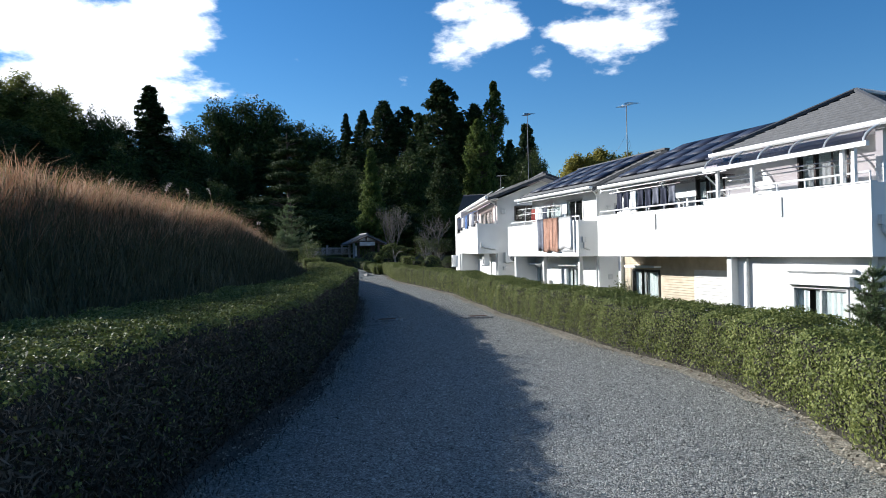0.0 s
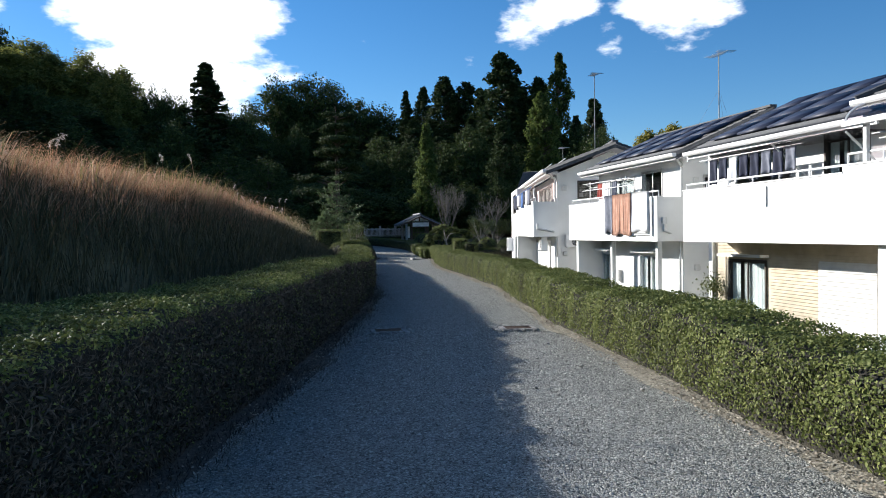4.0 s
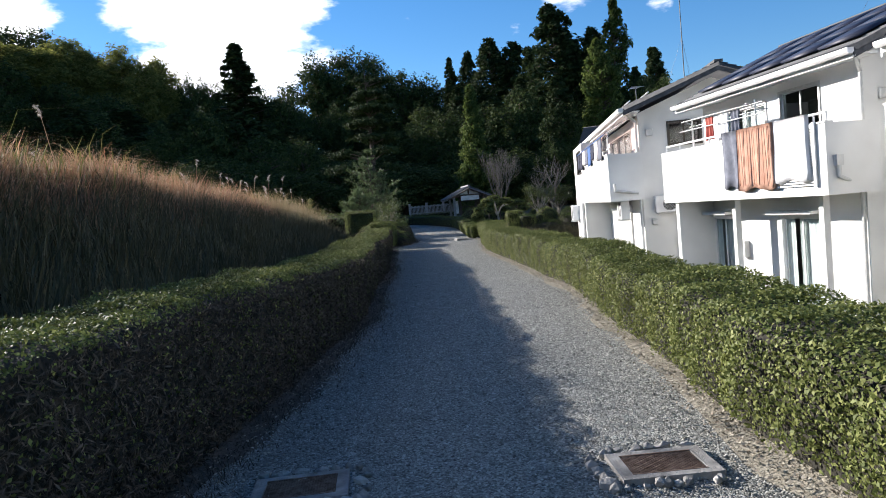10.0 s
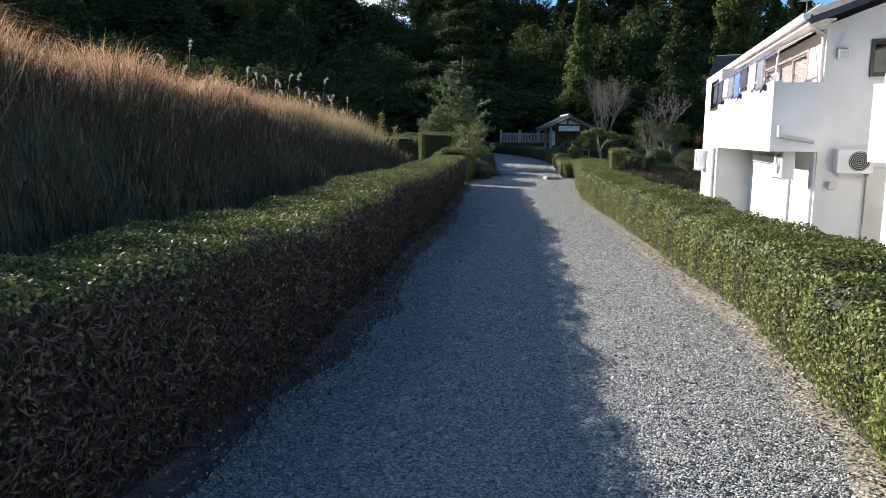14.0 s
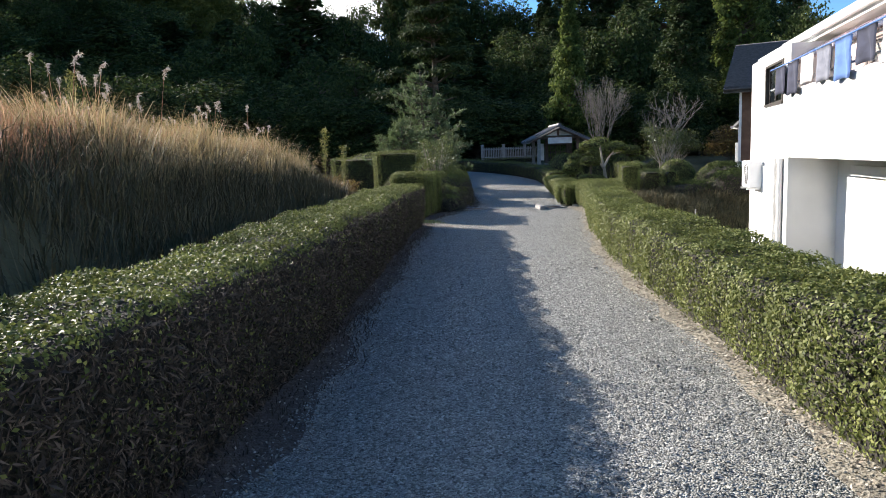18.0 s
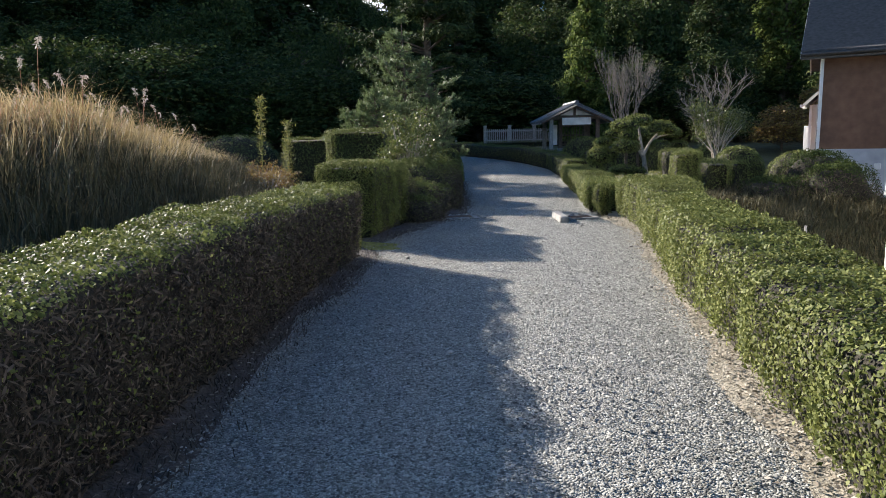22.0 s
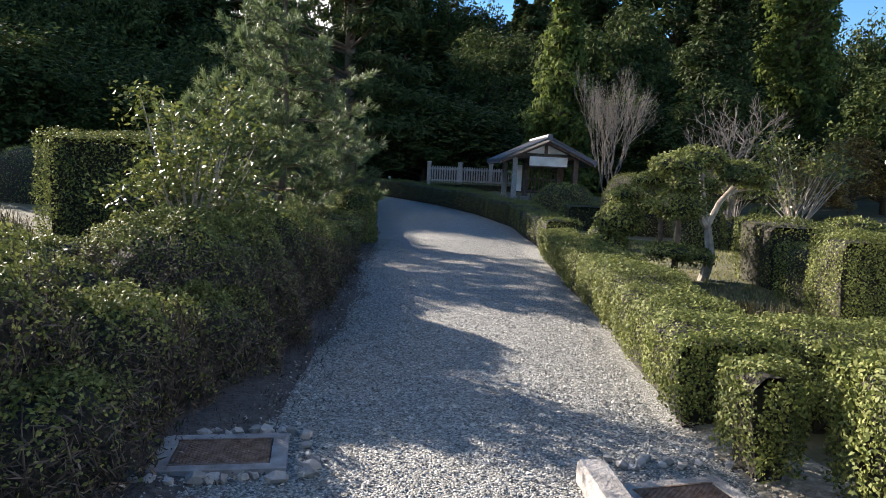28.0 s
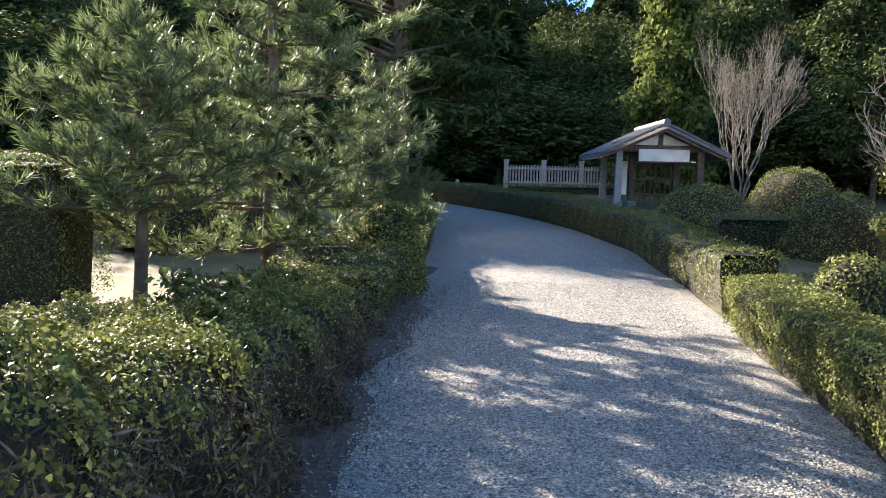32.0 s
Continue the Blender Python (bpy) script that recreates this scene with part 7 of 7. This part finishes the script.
topiary(10.24, 45.54, [(0, 0, 1.15, 0.45, 0.35), (0.3, 0.1, 0.8, 0.35, 0.3), (-0.3, 0.1, 0.7, 0.3, 0.3)], [((0, 0, -0.1), (0, 0, 1.1), 0.05)], "dark cloud-pruned tree on the lawn", 4)
topiary(11.77, 47.61, [(0, 0, 1.3, 0.6, 0.4), (0.4, 0, 0.9, 0.4, 0.3), (-0.4, 0.1, 0.8, 0.4, 0.3)], [((0, 0, -0.1), (0, 0, 1.3), 0.06)], "dark cloud-pruned tree on the lawn", 5)
topiary(13.05, 46.41, [(0, 0, 1.0, 0.5, 0.35), (0.4, 0, 0.7, 0.35, 0.3)], [((0, 0, -0.1), (0, 0, 1.0), 0.05)], "dark cloud-pruned tree on the lawn", 6)


# ---- gate ----
def gatehouse():
    x0, y0 = 10.6, 58.0
    z = 0.7
    root = tagged(new("gate"), "small wooden roofed gate with white plaster gable and grey tiles", "gate")
    for px, py in ((9.45, 58.0), (11.75, 58.0), (9.45, 60.2), (11.75, 60.2), (10.05, 58.9), (11.35, 58.9)):
        po = box("post", px - 0.09, px + 0.09, py - 0.09, py + 0.09, z - 0.1, z + 1.55, M_WOOD if px > 9.5 else M_GREYWOOD, root, "weathered timber post")
        box("post_base", px - 0.13, px + 0.13, py - 0.13, py + 0.13, z - 0.1, z + 0.12, M_CONC, po, "stone post base")
    box("beam", 9.2, 12.0, 57.93, 58.07, z + 1.55, z + 1.70, M_WOOD, root)
    box("beam", 9.2, 12.0, 60.13, 60.27, z + 1.55, z + 1.70, M_WOOD, root)
    for x in (9.45, 11.75):
        box("tie_beam", x - 0.07, x + 0.07, 58.07, 60.13, z + 1.42, z + 1.551, M_WOOD, root)
    box("plaster_panel", 9.98, 11.4, 57.86, 57.92, z + 1.28, z + 1.62, M_PLASTER, root, "white plaster board")
    box("panel_frame", 9.92, 11.46, 57.88, 57.928, z + 1.24, z + 1.28, M_WOOD, root)
    # gable with white plaster and a king post
    gable(root, 9.75, 11.45, x0, 58.0, z + 1.74, z + 2.1, M_PLASTER, 0.06)
    for xa, xb2 in ((9.25, x0), (11.95, x0)):
        rod("rafter", (xa, 57.96, z + 1.72), (xb2, 57.96, z + 2.2), 0.06, M_WOOD, root, seg=4)
    box("king_post", x0 - 0.06, x0 + 0.06, 57.93, 57.99, z + 1.70, z + 2.14, M_WOOD, root)
    for a, b in (((8.8, 57.55, z + 1.42), (x0, 57.55, z + 2.23)), ((x0, 57.55, z + 2.23), (12.4, 57.55, z + 1.42))):
        bm = bmesh.new()
        pa, pb = Vector(a), Vector(b)
        vs = [bm.verts.new(p) for p in (pa, pb, pb - Vector((0, 0, 0.14)), pa - Vector((0, 0, 0.14)))]
        fc = bm.faces.new(vs)
        ex = bmesh.ops.extrude_face_region(bm, geom=[fc])
        bmesh.ops.translate(bm, verts=[q for q in ex["geom"] if isinstance(q, bmesh.types.BMVert)], vec=(0, 0.05, 0))
        part("bargeboard", bm, M_WOOD, root, "dark timber bargeboard")
    for s in (-1, 1):
        xe = x0 + s * 1.82
        rf = roof_slope(root, (xe, 57.45, z + 1.42), (xe, 60.8, z + 1.42), (x0, 60.8, z + 2.25), (x0, 57.45, z + 2.25), 9, M_TILE, 0.06, "grey tiled roof slope")
        for i in range(13):
            y = 57.5 + i * 0.27
            rod("cover_tile", (xe, y, z + 1.47), (x0 + s * 0.05, y, z + 2.3), 0.045, M_TILE, rf, seg=6)
    rod("ridge_tile", (x0, 57.4, z + 2.35), (x0, 60.85, z + 2.35), 0.10, M_TILE, root, "grey ridge tile")
    box("ridge_base", x0 - 0.09, x0 + 0.09, 57.42, 60.83, z + 2.22, z + 2.35, M_TILE, root)
    for i in range(9):
        x = 10.15 + i * 0.15
        box("lattice_bar", x - 0.015, x + 0.015, 58.88, 58.92, z + 0.05, z + 1.4, M_WOOD, root)
    for k in (0.3, 0.75, 1.2):
        box("lattice_rail", 10.1, 11.4, 58.87, 58.93, z + k, z + k + 0.05, M_WOOD, root)
    box("plaster_panel", 9.55, 9.9, 58.86, 58.92, z + 0.3, z + 1.3, M_PLASTER, root, "narrow white plaster panel")
    for s in (-1, 1):
        rod("gutter_pole", (x0 + s * 1.75, 57.5, z + 1.36), (x0 + s * 1.75, 60.6, z + 1.36), 0.035, M_GREYWOOD, root)
    # stone railing beside it
    fe = tagged(new("stone_railing"), "grey stone railing with close-set pickets beside the gate", "railing")
    zf = 1.12
    box("top_rail", 6.7, 11.2, 65.95, 66.05, zf + 0.66, zf + 0.74, M_GREYWOOD, fe)
    box("bottom_rail", 6.7, 11.2, 65.95, 66.05, zf + 0.1, zf + 0.18, M_GREYWOOD, fe)
    for i in range(38):
        x = 6.75 + i * 0.12
        box("picket", x - 0.03, x + 0.03, 65.96, 66.04, zf, zf + 0.82, M_GREYWOOD, fe)
    for i in range(4):
        x = 6.7 + i * 1.5
        po = box("post", x - 0.09, x + 0.09, 65.9, 66.1, zf - 0.1, zf + 0.98, M_GREYWOOD, fe)
        box("cap", x - 0.11, x + 0.11, 65.88, 66.12, zf + 0.981, zf + 1.04, M_GREYWOOD, po)
    mk = tagged(new("stone_marker"), "small grey stone marker post at the bend", "marker")
    box("post", 4.75, 4.87, 61.4, 61.52, road_z(61.4) - 0.05, road_z(61.4) + 0.75, M_GREYWOOD, mk, bevel=0.02)


gatehouse()


# ---- drains in the lane ----
def drain(x, y, turn, label, cobbles=True, seed=1, k=1.0):
    rng = random.Random(seed)
    root = tagged(new("drain_cover"), label, "drain", "drains set in the lane")
    box("collar", -0.40, 0.40, -0.28, -0.20, -0.03, 0.035, M_CONC, root), box("collar", -0.40, 0.40, 0.20, 0.28, -0.03, 0.035, M_CONC, root)
    box("collar", -0.40, -0.30, -0.20, 0.20, -0.03, 0.035, M_CONC, root), box("collar", 0.30, 0.40, -0.20, 0.20, -0.03, 0.035, M_CONC, root)
    # shallow slab coloured dark in place of a shaded hole
    box("pit", -0.30, 0.30, -0.20, 0.20, -0.03, 0.012, M_HOLE, root)
    bm = bmesh.new()
    for s in (1, -1):
        for i in range(-14, 15):
            c = i * 0.045
            pts = []
            for t in (-0.6, 0.6):
                pts.append((c + t, s * t * 0.75))
            (xa, ya), (xb, yb) = pts
            def clip(p, q):
                lo, hi = 0.0, 1.0
                for k, lim in ((0, 0.29), (1, 0.19)):
                    d = q[k] - p[k]
                    for sg in (1, -1):
                        den, num = sg * d, lim - sg * p[k]
                        if den > 0:
                            hi = min(hi, num / den)
                        elif den < 0:
                            lo = max(lo, num / den)
                return (lo, hi) if lo < hi else None
            r = clip((xa, ya), (xb, yb))
            if r:
                a, b = r
                add_rod(bm, (xa + (xb - xa) * a, ya + (yb - ya) * a, 0.026), (xa + (xb - xa) * b, ya + (yb - ya) * b, 0.026), 0.008, seg=4)
    part("grating", bm, M_RUST, root, "rusty expanded-metal grating")
    box("grating_edge", -0.3, 0.3, -0.2, -0.185, 0.013, 0.037, M_RUST, root), box("grating_edge", -0.3, 0.3, 0.185, 0.2, 0.013, 0.037, M_RUST, root)
    if cobbles:
        ring = [(-0.5 + i * 0.085, 0.35) for i in range(12)] + [(-0.5 + i * 0.085, -0.36) for i in range(11)] + [(-0.53, -0.28 + i * 0.085) for i in range(8)]
        for px, py in ring:
            if rng.random() < 0.22:
                continue
            bm = bmesh.new()
            bmesh.ops.create_icosphere(bm, subdivisions=1, radius=0.04 * rng.uniform(0.55, 1.35))
            lx, ly = rng.uniform(0.8, 1.5), rng.uniform(0.7, 1.2)
            for v in bm.verts:
                v.co += Vector((rng.uniform(-1, 1), rng.uniform(-1, 1), rng.uniform(-1, 1))) * 0.012
                v.co = Vector((v.co.x * lx, v.co.y * ly, v.co.z * 0.6))
            bmesh.ops.translate(bm, verts=bm.verts, vec=(px + rng.uniform(-0.03, 0.03), py + rng.uniform(-0.03, 0.03), 0.022))
            part("edge_stone", bm, M_COBBLE, root)
    root.matrix_world = pose(x, y, 0.0, 0, 0, turn) @ Matrix.Diagonal((0.62 * k, 0.64 * k, 1, 1))


drain(2.70, 8.22, -6, "rusty drain grating with a ring of pale stones", True, seed=1)
drain(0.88, 8.55, 178, "shaded drain grating with a ring of pale stones", True, seed=2)
drain(6.22, 34.95, 12, "rusty drain grating in a concrete collar beside a kerb block", False, seed=3, k=1.1)
drain(4.15, 35.4, 186, "shaded drain grating in a concrete collar", True, seed=4, k=1.2)
kb = tagged(box("kerb_block", 5.78, 5.92, 34.35, 35.2, -0.02, 0.11, M_CONC, None, bevel=0.015), "pale weathered concrete kerb block", "kerb")
rs = random.Random(12)
for i in range(46):
    if i < 16:
        x, y = 6.0 + 0.05 * i, 35.42 + rs.uniform(-0.12, 0.12)
    else:
        y = rs.uniform(2, 40)
        x = line_x(ROAD_R, y) - abs(rs.gauss(0, 0.35)) if i % 2 else rs.uniform(line_x(ROAD_L, y) + 0.5, line_x(ROAD_R, y) - 0.3)
    bm = bmesh.new()
    bmesh.ops.create_icosphere(bm, subdivisions=1, radius=rs.uniform(0.014, 0.036) if i < 16 else rs.uniform(0.012, 0.026))
    for v in bm.verts:
        v.co += Vector((rs.uniform(-1, 1), rs.uniform(-1, 1), rs.uniform(-1, 1))) * 0.008
        v.co.z *= 0.7
    bmesh.ops.translate(bm, verts=bm.verts, vec=(x, y, 0.022))
    tagged(part("stone", bm, M_COBBLE), "pale loose stone lying on the gravel", "stone", "loose stones on the lane")


# green netting and stakes behind the long hedge
net = tagged(new("garden_net"), "sagging green garden net between stakes", "net")
for i in range(3):
    x, y = 9.2 + 0.25 * i, 32.3 + 0.9 * i
    rod("stake", (x, y, gz(x, y) - 0.1), (x, y, gz(x, y) + 1.15), 0.02, M_GREYWOOD, net)
bm = bmesh.new()
for i in range(12):
    u = i / 11
    add_rod(bm, (9.2 + 0.5 * u, 32.3 + 1.8 * u, gz(9.4, 33) + 0.9 - 0.4 * math.sin(math.pi * u)), (9.2 + 0.5 * u, 32.3 + 1.8 * u, gz(9.4, 33) + 0.2), 0.006, seg=4)
for k in range(4):
    add_rod(bm, (9.2, 32.3, gz(9.4, 33) + 0.3 + 0.18 * k), (9.7, 34.1, gz(9.4, 33) + 0.3 + 0.15 * k), 0.006, seg=4)
part("mesh", bm, M_TEAL, net)
shed = tagged(box("far_shed", -14.8, -12.3, 52.2, 53.4, gz(-13, 52) + 1.1, gz(-13, 52) + 1.7, M_BLUECLOTH, None, bevel=0.05), "blue sheeted shed roof at the wood's foot", "shed")
box("shed_wall", -14.6, -12.5, 52.3, 53.3, gz(-13, 52) - 0.3, gz(-13, 52) + 1.1, M_WOOD, shed)
